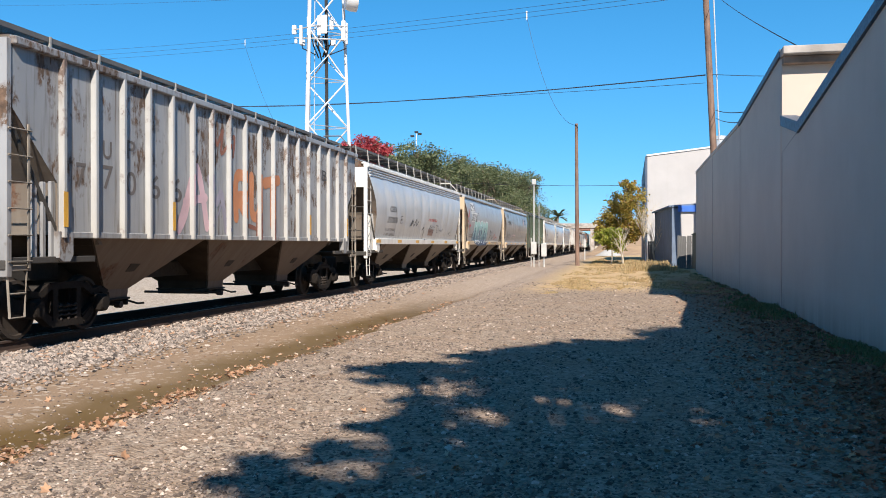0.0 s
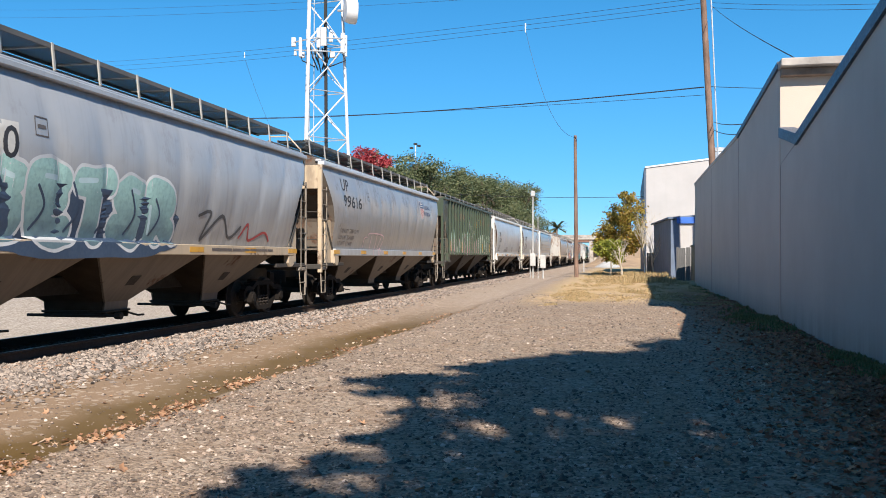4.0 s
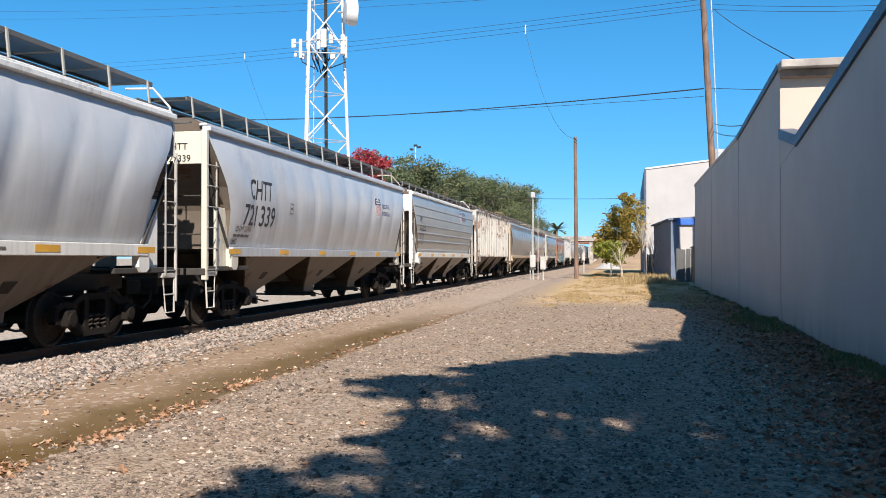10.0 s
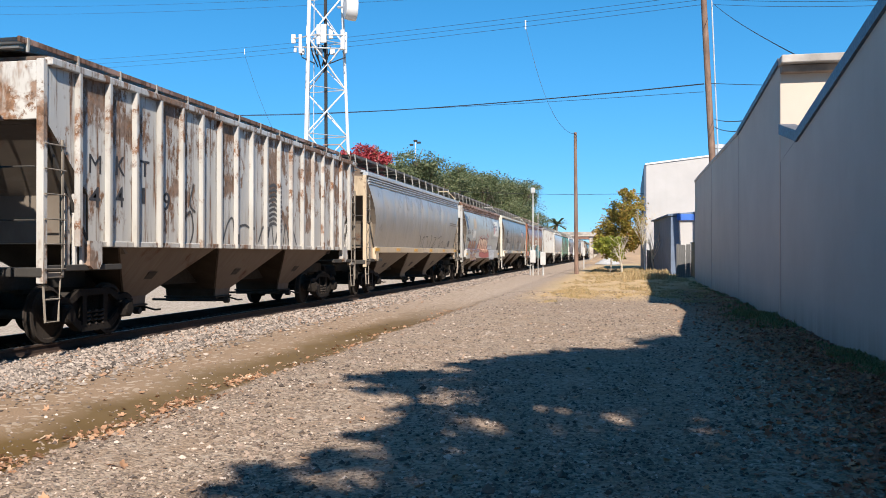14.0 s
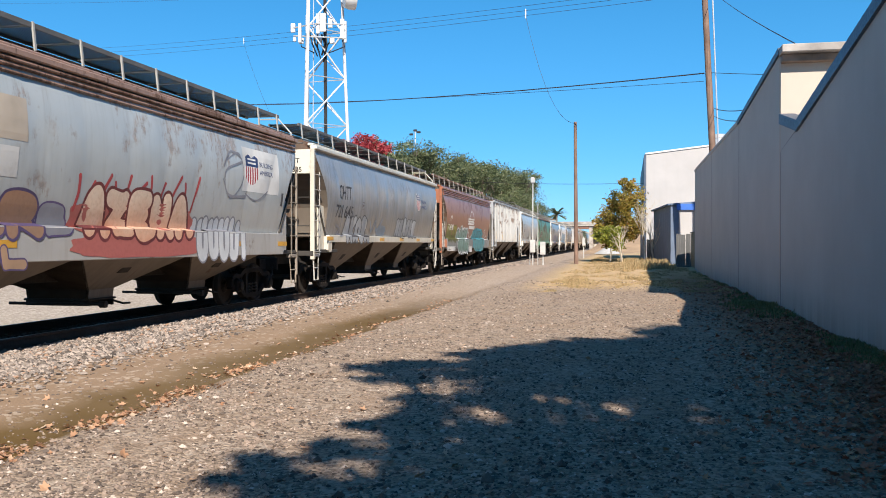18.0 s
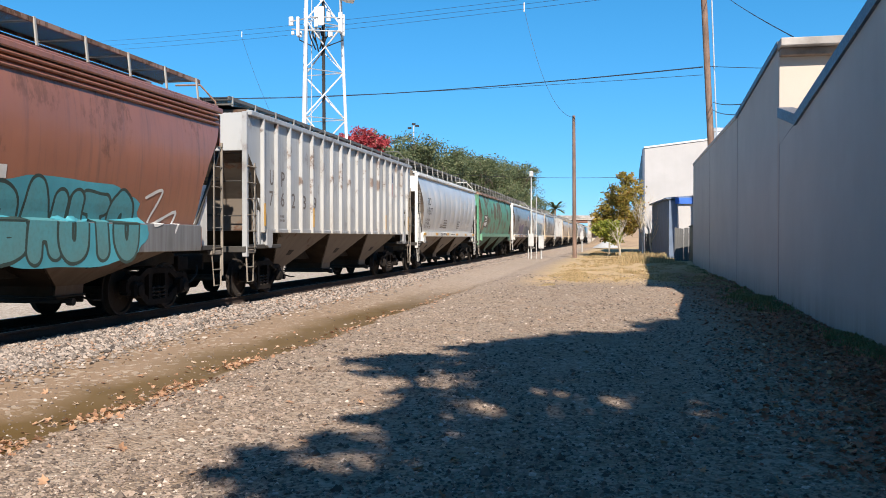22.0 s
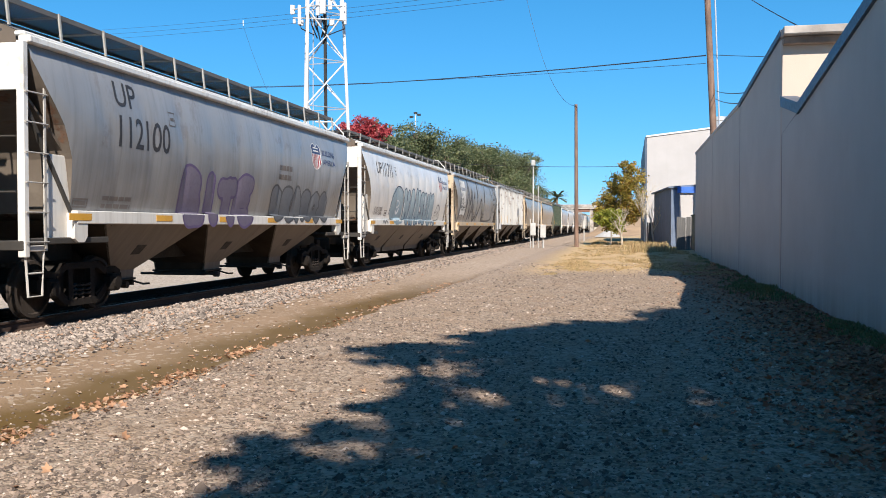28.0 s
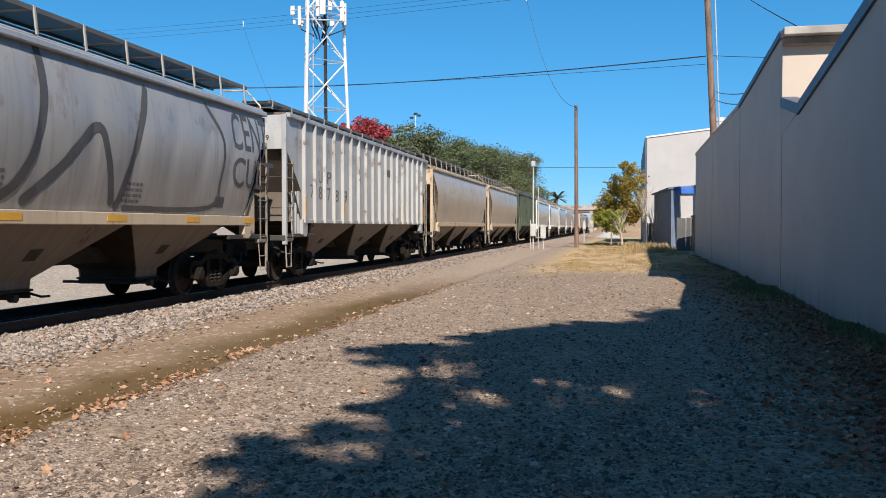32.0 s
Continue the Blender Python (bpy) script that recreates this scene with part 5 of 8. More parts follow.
F_BRICK = faded_spray("brick_fade_spray", (0.40, 0.11, 0.095), (0.40, 0.12, 0.10), 1.0, 1.6)
F_UMBER = faded_spray("umber_fade_spray", (0.30, 0.19, 0.13), (0.36, 0.20, 0.12), 1.4, 2.2)
F_DUSK = faded_spray("dusk_spray", (0.12, 0.10, 0.155), (0.165, 0.145, 0.195), 1.5, 2.5)
F_ASH = faded_spray("ash_spray", (0.10, 0.11, 0.125), (0.15, 0.16, 0.175), 1.6, 2.3)
F_CYAN = faded_spray("cyan_fade_spray", (0.10, 0.22, 0.22), (0.07, 0.30, 0.34), 1.0, 2.3)


def skin(n, s, z):
    """How far out the side of car n stands, so far from its lead end and at height z."""
    kind, body = CARS[n - 1][1:3]
    low = 1.71 if kind != "rib" else 1.6
    if z < low:
        return 1.578 if kind != "rib" else 1.545
    L = cars[n - 1][2]
    y = s - L / 2
    rows = SIDE[kind]
    if z >= rows[-1][1]:
        return rows[-1][0]

    def sheet(x, zz):
        half = L / 2 - cut_at(kind, zz)
        k = (y / half + 1) / 2 * PANELS * 8
        a = math.floor(k)
        w = [wave_at(kind, L, P_WAVE.get(body, 0), ((q / (PANELS * 8)) * 2 - 1) * half, zz) for q in (a, a + 1)]
        return x + w[0] + (w[1] - w[0]) * (k - a)
    for (x0, z0), (x1, z1) in zip(rows, rows[1:]):
        if z <= z1:
            f = (z - z0) / (z1 - z0)
            return sheet(x0, z0) * (1 - f) + sheet(x1, z1) * f
    return rows[-1][0]


LIFT = {"smooth": 0.003, "corr": 0.003, "rib": 0.002}
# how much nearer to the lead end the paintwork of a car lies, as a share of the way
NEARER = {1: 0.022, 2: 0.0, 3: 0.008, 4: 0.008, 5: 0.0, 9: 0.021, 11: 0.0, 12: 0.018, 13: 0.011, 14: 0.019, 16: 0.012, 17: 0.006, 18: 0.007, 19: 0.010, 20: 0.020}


def lead(n):
    car, _, L = cars[n - 1]
    return car, -L / 2


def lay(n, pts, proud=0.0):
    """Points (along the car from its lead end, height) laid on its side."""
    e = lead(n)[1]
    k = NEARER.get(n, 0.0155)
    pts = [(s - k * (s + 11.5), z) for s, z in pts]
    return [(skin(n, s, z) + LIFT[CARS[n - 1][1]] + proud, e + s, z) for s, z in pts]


def flat_part(n, name, verts, faces, mat, label=""):
    s = Shape().add(verts, faces)
    me = bpy.data.meshes.new(name)
    me.from_pydata(s.v, [], s.f)
    me.materials.append(mat)
    return part(name, me, None, lead(n)[0], label)


def fit_words(n, text, rect, mat, proud=0.0018):
    """Letters painted on a car's side within a rectangle; large ones are parts of their own, small print is one."""
    s0, s1, z0, z1 = rect
    glyphs, pen = [], 0.0
    for c in text:
        if c == " ":
            pen += 0.3
            continue
        v, f, step = GLYPHS[c]
        glyphs.append(([(x + pen, y, z) for x, y, z in v], f))
        pen += step
    xs, ys = [p[0] for v, _ in glyphs for p in v], [p[1] for v, _ in glyphs for p in v]
    x0, y0, w, h = min(xs), min(ys), max(xs) - min(xs), max(ys) - min(ys)
    whole = Shape()
    for v, f in glyphs:
        laid = [lay(n, [(s0 + (x - x0) / w * (s1 - s0), z0 + (y - y0) / h * (z1 - z0))], proud + (0.001 if z > 0 else 0))[0] for x, y, z in v]
        if z1 - z0 >= 0.2:
            flat_part(n, "letter", laid, f, mat)
        else:
            whole.add(laid, f)
    if whole.v:
        tagged(flat_part(n, "small_lettering", whole.v, whole.f, mat), kind="stuff")


def end_words(n, lines, mat):
    car, e = lead(n)
    top = 3.98 if CARS[n - 1][1] != "rib" else 4.2
    for i, text in enumerate(lines):
        words(text, 0.2, mat, car, Matrix(((1, 0, 0, 0.56), (0, 0, -1, e + 0.012), (0, 1, 0, top - 0.26 - i * 0.25), (0, 0, 0, 1))))


def patch(n, rect, mat, name="patch"):
    s0, s1, z0, z1 = rect
    rows, cols = 6, max(2, round((s1 - s0) / 0.1))
    pts = [(s0 + (s1 - s0) * j / cols, z0 + (z1 - z0) * i / rows) for i in range(rows + 1) for j in range(cols + 1)]
    w = cols + 1
    flat_part(n, name, lay(n, pts, 0.0004), [(i * w + j, i * w + j + 1, i * w + w + j + 1, i * w + w + j) for i in range(rows) for j in range(cols)], mat)


def bar_faces(n, rects, proud):
    v, f = [], []
    for s0, s1, z0, z1 in rects:
        m = max(1, math.ceil((s1 - s0) / 0.12))
        k = len(v)
        for i in range(m + 1):
            a = s0 + (s1 - s0) * i / m
            v += lay(n, [(a, z0), (a, z1)], proud)
        f += [(k + 2 * i, k + 2 * i + 2, k + 2 * i + 3, k + 2 * i + 1) for i in range(m)]
    return v, f


def text_bars(n, rect, rows):
    """Small print that cannot be read: plain bars."""
    s0, s1, z0, z1 = rect
    h = (z1 - z0) / rows
    r = random.Random(n * 7 + rows)
    rects = []
    for i in range(rows):
        a = s0
        while a < s1 - 0.02:
            b = min(s1, a + (s1 - s0) * r.uniform(0.12, 0.3))
            rects.append((a, b, z0 + h * i + h * 0.2, z0 + h * i + h * 0.75))
            a = b + 0.03
    tagged(flat_part(n, "small_print", *bar_faces(n, rects, 0.002), M_FADED), kind="stuff")


def sign_box(n, rect):
    s0, s1, z0, z1 = rect
    t = 0.02
    rects = [(s0, s1, z0, z0 + t), (s0, s1, z1 - t, z1), (s0, s0 + t, z0, z1), (s1 - t, s1, z0, z1), (s0 + 0.06, s1 - 0.06, (z0 + z1) / 2 - 0.03, (z0 + z1) / 2 + 0.03)]
    flat_part(n, "data_box", *bar_faces(n, rects, 0.002), M_FADED)


def badge_area(n, name, rect, low, high, mat, proud, a0=0.0, a1=1.0, label=""):
    """A patch between two outlines, given as shares of the height over shares of the width."""
    s0, s1, z0, z1 = rect
    cols, rows = 10, 6
    pts = []
    for i in range(rows + 1):
        for j in range(cols + 1):
            a = a0 + (a1 - a0) * j / cols
            b = low(a) + (high(a) - low(a)) * i / rows
            pts.append((s0 + a * (s1 - s0), z0 + b * (z1 - z0)))
    w = cols + 1
    flat_part(n, name, lay(n, pts, proud), [(i * w + j, i * w + j + 1, i * w + w + j + 1, i * w + w + j) for i in range(rows) for j in range(cols)], mat, label)


def shield(n, rect):
    def foot(a):
        return 0.30 * abs(2 * a - 1) ** 2.4

    def crown(a):
        return 0.95 + 0.05 * math.cos(4 * math.pi * (a - 0.25))
    badge_area(n, "shield", rect, foot, crown, M_INKWHITE, 0.001, label="shield emblem with navy top and red stripes")
    badge_area(n, "shield_top", rect, lambda a: 0.60, lambda a: crown(a) - 0.03, M_NAVY, 0.002, 0.04, 0.96)
    for z in (0.80, 0.68):
        badge_area(n, "shield_bar", rect, lambda a: z, lambda a: z + 0.055, M_INKWHITE, 0.003, 0.2, 0.8)
    for k in range(6):
        a = 0.07 + 0.155 * k
        badge_area(n, "shield_stripe", rect, lambda q: foot(q) + 0.035, lambda q: 0.585, M_RED, 0.002, a, a + 0.085)


def rib_places(n):
    L = cars[n - 1][2]
    first = FIRST_RIB.get(CARS[n - 1][0], 1.28)
    return [(i / 17 * 2 - 1) * (L / 2 - first) + L / 2 for i in range(18)]


crossings = []


def on_rib(n, v, f, c, z0, z1, proud):
    """The paint where it crosses the outer face of a rib."""
    crossings.append(c)
    e, k, x = lead(n)[1], len(v), 1.6012 + 0.00025 * (len(crossings) % 24)
    z0, z1 = max(z0, 1.58), min(z1, 4.28)
    v += [(x, e + c - 0.034, z0), (x, e + c + 0.034, z0), (x, e + c + 0.034, z1), (x, e + c - 0.034, z1)]
    f.append((k, k + 1, k + 2, k + 3))


def ribbon(n, pts, w, proud):
    """A brush line of width w through points."""
    fine = []
    for i in range(len(pts) - 1):
        p0, p1, p2, p3 = pts[max(i - 1, 0)], pts[i], pts[i + 1], pts[min(i + 2, len(pts) - 1)]
        for k in range(5):
            t = k / 5
            fine.append(tuple(0.5 * (2 * b + (c - a) * t + (2 * a - 5 * b + 4 * c - d) * t * t + (3 * b - a - 3 * c + d) * t ** 3) for a, b, c, d in zip(p0, p1, p2, p3)))
    fine.append(pts[-1])
    v, f = [], []
    for i, p in enumerate(fine):
        q0, q1 = fine[max(i - 1, 0)], fine[min(i + 1, len(fine) - 1)]
        dx, dz = q1[0] - q0[0], q1[1] - q0[1]
        ln = math.hypot(dx, dz) or 1
        k = w / 2 * (0.8 + 0.2 * math.sin(i * 1.7))
        v += lay(n, [(p[0] - dz / ln * k, p[1] + dx / ln * k), (p[0] + dz / ln * k, p[1] - dx / ln * k)], proud)
    f = [(2 * i, 2 * i + 1, 2 * i + 3, 2 * i + 2) for i in range(len(fine) - 1)]
    if CARS[n - 1][1] == "rib":
        for c in rib_places(n):
            zs = [p[1] for p in fine if abs(p[0] - c) < 0.05 + w / 2]
            if zs:
                on_rib(n, v, f, c, min(zs) - w * 0.3, max(zs) + w * 0.3, proud)
    return v, f


strokes = []


def stroke(n, w, mat, pts, proud=0.0):
    strokes.append(n)
    flat_part(n, "graffiti_line", *sprayed(n, [pts], w / 2, proud or 0.0046 + 0.00015 * (len(strokes) % 16)), mat)


FORMS = {
    "B": [[(0.1, 0), (0.1, 1), (0.75, 0.92), (0.7, 0.6), (0.15, 0.52)], [(0.15, 0.52), (0.85, 0.45), (0.85, 0.08), (0.1, 0)]],
    "A": [[(0.05, 0), (0.38, 1), (0.62, 1), (0.95, 0)], [(0.25, 0.35), (0.75, 0.35)]],
    "U": [[(0.1, 1), (0.12, 0.2), (0.5, 0), (0.88, 0.2), (0.9, 1)]],
    "T": [[(0, 0.95), (1, 1)], [(0.5, 0.95), (0.5, 0)]],
    "O": [[(0.5, 1), (0.1, 0.75), (0.1, 0.25), (0.5, 0), (0.9, 0.25), (0.9, 0.75), (0.5, 1)]],
    "S": [[(0.9, 0.85), (0.4, 1), (0.1, 0.75), (0.5, 0.52), (0.9, 0.3), (0.6, 0), (0.05, 0.12)]],
    "N": [[(0.1, 0), (0.12, 1)], [(0.12, 1), (0.88, 0)], [(0.88, 0), (0.9, 1)]],
    "H": [[(0.12, 0), (0.12, 1)], [(0.88, 0), (0.88, 1)], [(0.12, 0.5), (0.88, 0.5)]],
    "E": [[(0.9, 1), (0.12, 0.95), (0.12, 0.03), (0.9, 0)], [(0.12, 0.5), (0.75, 0.52)]],
    "R": [[(0.1, 0), (0.1, 1), (0.8, 0.92), (0.78, 0.58), (0.2, 0.48)], [(0.25, 0.48), (0.9, 0)]],
    "L": [[(0.12, 1), (0.12, 0.05)], [(0.12, 0.03), (0.9, 0)]],
    "I": [[(0.5, 1), (0.5, 0)]],
    "K": [[(0.12, 0), (0.12, 1)], [(0.85, 1), (0.2, 0.5)], [(0.2, 0.5), (0.9, 0)]],
    "Z": [[(0.1, 1), (0.9, 0.95)], [(0.9, 0.95), (0.1, 0.05)], [(0.1, 0.05), (0.95, 0)]],
    "M": [[(0.05, 0), (0.12, 1)], [(0.12, 1), (0.5, 0.3)], [(0.5, 0.3), (0.88, 1)], [(0.88, 1), (0.95, 0)]],
}


def smooth_path(pts, m=6):
    fine = []
    for i in range(len(pts) - 1):
        p0, p1, p2, p3 = pts[max(i - 1, 0)], pts[i], pts[i + 1], pts[min(i + 2, len(pts) - 1)]
        for k in range(m):
            t = k / m
            fine.append(tuple(0.5 * (2 * b + (c - a) * t + (2 * a - 5 * b + 4 * c - d) * t * t + (3 * b - a - 3 * c + d) * t ** 3) for a, b, c, d in zip(p0, p1, p2, p3)))
    return fine + [pts[-1]]


def sprayed(n, paths, radius, proud, cell=0.045):
    """Paint within a radius of some lines, cut out along a smooth round edge."""
    cell = min(cell, max(0.018, radius * 0.45))
    seg = []
    for path in paths:
        fine = np.array(smooth_path(path) if len(path) > 2 else path)
        seg.append(np.concatenate([fine[:-1], fine[1:]], 1))
    seg = np.concatenate(seg)
    lo, hi = np.minimum(seg[:, :2], seg[:, 2:]).min(0) - radius - cell, np.maximum(seg[:, :2], seg[:, 2:]).max(0) + radius + cell
    nx, nz = int((hi[0] - lo[0]) / cell) + 2, int((hi[1] - lo[1]) / cell) + 2
    gx, gz = np.meshgrid(lo[0] + cell * np.arange(nx), lo[1] + cell * np.arange(nz), indexing="ij")
    q = np.stack([gx, gz], 2).reshape(-1, 2)
    best = np.full(len(q), 1e9)
    for ax, az, bx, bz in seg:
        d = np.array((bx - ax, bz - az))
        t = np.clip(((q - (ax, az)) @ d) / max(1e-9, d @ d), 0, 1)
        best = np.minimum(best, np.hypot(q[:, 0] - ax - t * d[0], q[:, 1] - az - t * d[1]))
    ripple = 0.06 * radius * np.sin(q[:, 0] * 9.0 + q[:, 1] * 5.0)
    g = (radius - best + ripple).reshape(nx, nz)
    flat, f, seen = [], [], {}

    def corner(i, j):
        if (i, j) not in seen:
            seen[i, j] = len(flat)
            flat.append((gx[i, j], gz[i, j]))
        return seen[i, j]
    for i, j in zip(*np.nonzero(np.maximum.reduce([g[:-1, :-1], g[1:, :-1], g[:-1, 1:], g[1:, 1:]]) > 0)):
        ring = ((i, j), (i + 1, j), (i + 1, j + 1), (i, j + 1))
        poly = []
        for a, b in zip(ring, ring[1:] + ring[:1]):
            if g[a] > 0:
                poly.append(corner(*a))
            if (g[a] > 0) != (g[b] > 0):
                key = (min(a, b), max(a, b))
                if key not in seen:
                    t = g[a] / (g[a] - g[b])
                    seen[key] = len(flat)
                    flat.append((gx[a] + t * (gx[b] - gx[a]), gz[a] + t * (gz[b] - gz[a])))
                poly.append(seen[key])
        if len(poly) > 2:
            f.append(tuple(poly))
    v = lay(n, flat, proud)
    if CARS[n - 1][1] == "rib":
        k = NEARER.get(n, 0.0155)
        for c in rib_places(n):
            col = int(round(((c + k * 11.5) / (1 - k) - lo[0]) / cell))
            if 0 <= col < nx:
                on = [j for j in range(nz) if g[col, j] > 0]
                for j0 in on:
                    if j0 - 1 not in on:
                        j1 = j0
                        while j1 + 1 in on:
                            j1 += 1
                        on_rib(n, v, f, c, gz[col, j0] - cell / 2, gz[col, j1] + cell / 2, proud)
    return v, f


def throwup(n, rect, text, fill, line, seed, glint=None, halo=None):
    """Fat sprayed letters that crowd one another, each with a contour, tilted and swollen a little."""
    s0, s1, z0, z1 = rect
    r = random.Random(seed)
    cell, h = (s1 - s0) / len(text), z1 - z0
    rad = max(0.035, min(cell * 0.21, h * 0.17))
    edge = max(0.02, min(0.055, rad * 0.36))
    for i, ch in enumerate(text):
        lean, grow, drop = r.uniform(-0.10, 0.10), r.uniform(0.88, 1.0), r.uniform(0, 0.08)
        paths = []
        for path in FORMS[ch]:
            paths.append([(s0 + cell * i + rad * 0.8 + (cell * 1.04 - 1.6 * rad) * a + lean * cell * (b - 0.5), z0 + rad + (h - 2 * rad) * (drop + b * (grow - drop)) + r.uniform(-0.03, 0.03) * h) for a, b in path])
        base = 0.0012 + 0.0014 * (i % 3)
        if halo:
            flat_part(n, "graffiti_halo", *sprayed(n, paths, rad + edge * 2.6, 0.0008 + 0.0001 * (i % 3)), halo)
        flat_part(n, "graffiti_contour", *sprayed(n, paths, rad + edge, base), line)
        flat_part(n, "graffiti_letter", *sprayed(n, paths, rad, base + 0.0005), fill, "sprayed graffiti letter")
        if glint:
            (ax, az), (bx, bz) = paths[0][0], paths[0][1]
            p = [(ax - rad * 0.35, az + rad * 0.1), (ax + (bx - ax) * 0.6 - rad * 0.35, az + (bz - az) * 0.6 + rad * 0.1)]
            flat_part(n, "graffiti_glint", *sprayed(n, [p], rad * 0.18, base + 0.001), glint)


def cloud(n, rect, mat, seed):
    """A sprayed patch of one colour with a lobed edge."""
    s0, s1, z0, z1 = rect
    cs, cz, a, b = (s0 + s1) / 2, (z0 + z1) / 2, (s1 - s0) / 2, (z1 - z0) / 2
    r = random.Random(seed)
    k1, p1 = r.randint(9, 13), r.uniform(0, 6)
    ring = []
    for k in range(60):
        t = k * math.pi / 30
        c, s = math.cos(t), math.sin(t)
        g = 0.94 + 0.06 * abs(math.sin(k1 * t / 2 + p1)) + r.uniform(-0.015, 0.015)
        ring.append((a * g * math.copysign(abs(c) ** 0.7, c), b * g * math.copysign(abs(s) ** 0.7, s)))
    v, f = [], []
    for j in range(9):
        q = 1 - j / 8.5
        v += lay(n, [(cs + x * q, cz + z * q) for x, z in ring], 0.0002 + 0.0002 * (seed % 4))
    f = [(j * 60 + k, j * 60 + (k + 1) % 60, j * 60 + 60 + (k + 1) % 60, j * 60 + 60 + k) for j in range(8) for k in range(60)] + [tuple(range(480, 540))]
    if CARS[n - 1][1] == "rib":
        for c in rib_places(n):
            u = (c - cs) / a
            if abs(u) < 0.92:
                q = (1 - abs(u) ** 2.8) ** (1 / 2.8)
                on_rib(n, v, f, c, cz - b * q * 0.96, cz + b * q * 0.96, 0.0015)
    flat_part(n, "graffiti_cloud", v, f, mat)


def emblem_bars(n, rect, mat):
    s0, s1, z0, z1 = rect
    w, h = s1 - s0, z1 - z0
    at = [(s0 + a * w, z0 + b * h) for a, b in ((0, 0.3), (0.0, 0.55), (1, 0.82), (1, 0.52), (0, 0.3))]
    for p, q in zip(at, at[1:]):
        flat_part(n, "emblem_line", *ribbon(n, [p, q], 0.035, 0.003), mat, "faded gold emblem")
    flat_part(n, "emblem_bar", *ribbon(n, [(s0 + 0.1 * w, z0 + 0.44 * h), (s0 + 0.9 * w, z0 + 0.66 * h)], 0.13 * h, 0.003), mat)
    for sg in (1, -1):
        pts = [(s0 + (0.5 + 0.33 * math.cos(t)) * w, z0 + (0.56 + 0.42 * sg * math.sin(t)) * h) for t in (0.75, 1.2, 1.57, 1.95, 2.4)]
        flat_part(n, "emblem_line", *ribbon(n, pts, 0.03, 0.003), mat)


def gear_emblem(n, rect, mat):
    s0, s1, z0, z1 = rect
    cs, cz, a, b = (s0 + s1) / 2, (z0 + z1) / 2, (s1 - s0) * 0.36, (z1 - z0) / 2
    ring = [(cs + a * math.cos(t), cz + b * math.sin(t)) for t in [k * math.pi / 12 for k in range(25)]]
    flat_part(n, "emblem_ring", *ribbon(n, ring, 0.045, 0.002), mat, "white toothed wheel emblem")
    for k in range(24):
        t = (k + 0.5) * math.pi / 12
        flat_part(n, "emblem_tooth", *ribbon(n, [(cs + a * q * math.cos(t), cz + b * q * math.sin(t)) for q in (1.0, 1.13)], 0.07, 0.002), mat)
    rows = [(s0 - 0.1, s1 - 0.35, cz + b * q, cz + b * (q + 0.13)) for q in (0.34, 0.16, -0.02)] + [(s0 + 0.3, s1, cz - b * 0.36, cz - b * 0.1)]
    flat_part(n, "emblem_bars", *bar_faces(n, rows, 0.003), mat)


fit_words(1, "U", (2.72, 2.99, 2.89, 3.19), M_FADED)
fit_words(1, "P", (3.46, 3.77, 2.96, 3.28), M_FADED)
fit_words(1, "7", (1.96, 2.24, 2.38, 2.76), M_FADED)
fit_words(1, "7", (2.72, 3.03, 2.38, 2.78), M_FADED)
fit_words(1, "0", (3.45, 3.79, 2.32, 2.74), M_FADED)
fit_words(1, "6", (4.28, 4.66, 2.3, 2.74), M_FADED)
fit_words(1, "6", (5.1, 5.52, 2.28, 2.75), M_FADED)
fit_words(1, "B", (14.18, 14.6, 3.31, 3.61), M_INK)
stroke(1, 0.22, G_PINK, [(5.4, 1.78), (5.76, 2.41), (6.1, 3.0), (6.36, 2.67), (6.62, 1.83)])
stroke(1, 0.18, G_PINK, [(5.64, 2.31), (6.1, 2.37), (6.57, 2.43)])
stroke(1, 0.16, G_PINK, [(5.38, 1.74), (5.66, 2.01), (5.81, 2.41)])
stroke(1, 0.18, G_LILAC, [(6.73, 2.84), (7.06, 2.35), (7.34, 2.55), (7.57, 1.78)])
stroke(1, 0.07, G_LILAC, [(6.78, 1.86), (7.17, 2.11), (7.4, 2.47)])
stroke(1, 0.26, G_ORANGE, [(8.11, 2.08), (8.11, 2.94), (8.62, 2.98), (8.65, 2.58), (8.24, 2.51), (8.68, 2.1)])
stroke(1, 0.26, G_ORANGE, [(8.98, 3.03), (9.02, 2.2), (9.43, 2.22), (9.5, 3.07)])
stroke(1, 0.28, G_ORANGE, [(9.82, 2.95), (10.68, 3.07)])
stroke(1, 0.28, G_ORANGE, [(10.26, 3.01), (10.3, 1.94)])
stroke(1, 0.22, G_RUST, [(9.36, 2.12), (9.36, 1.67)])
stroke(1, 0.16, G_RUST, [(10.3, 2.01), (10.3, 1.65)])
stroke(1, 0.1, G_RUST, [(8.82, 1.9), (9.64, 1.78)])
stroke(1, 0.09, G_RUST, [(6.97, 3.98), (7.11, 3.58), (7.4, 3.92), (7.34, 3.42), (7.99, 3.86), (7.93, 3.41)])
fit_words(2, "CEFX", (2.73, 3.78, 2.69, 2.89), M_INK)
fit_words(2, "350674", (2.62, 4.12, 2.28, 2.51), M_INK)
fit_words(2, "LD LMT 224300 LB", (2.45, 3.95, 1.98, 2.08), M_FADED)
fit_words(2, "LT WT  61700 LB", (2.42, 3.9, 1.8, 1.9), M_FADED)
sign_box(2, (4.52, 4.82, 2.3, 2.58))
fit_words(2, "DO NOT HAMMER ON CAR BODY", (9.77, 11.63, 2.51, 2.64), G_RED)
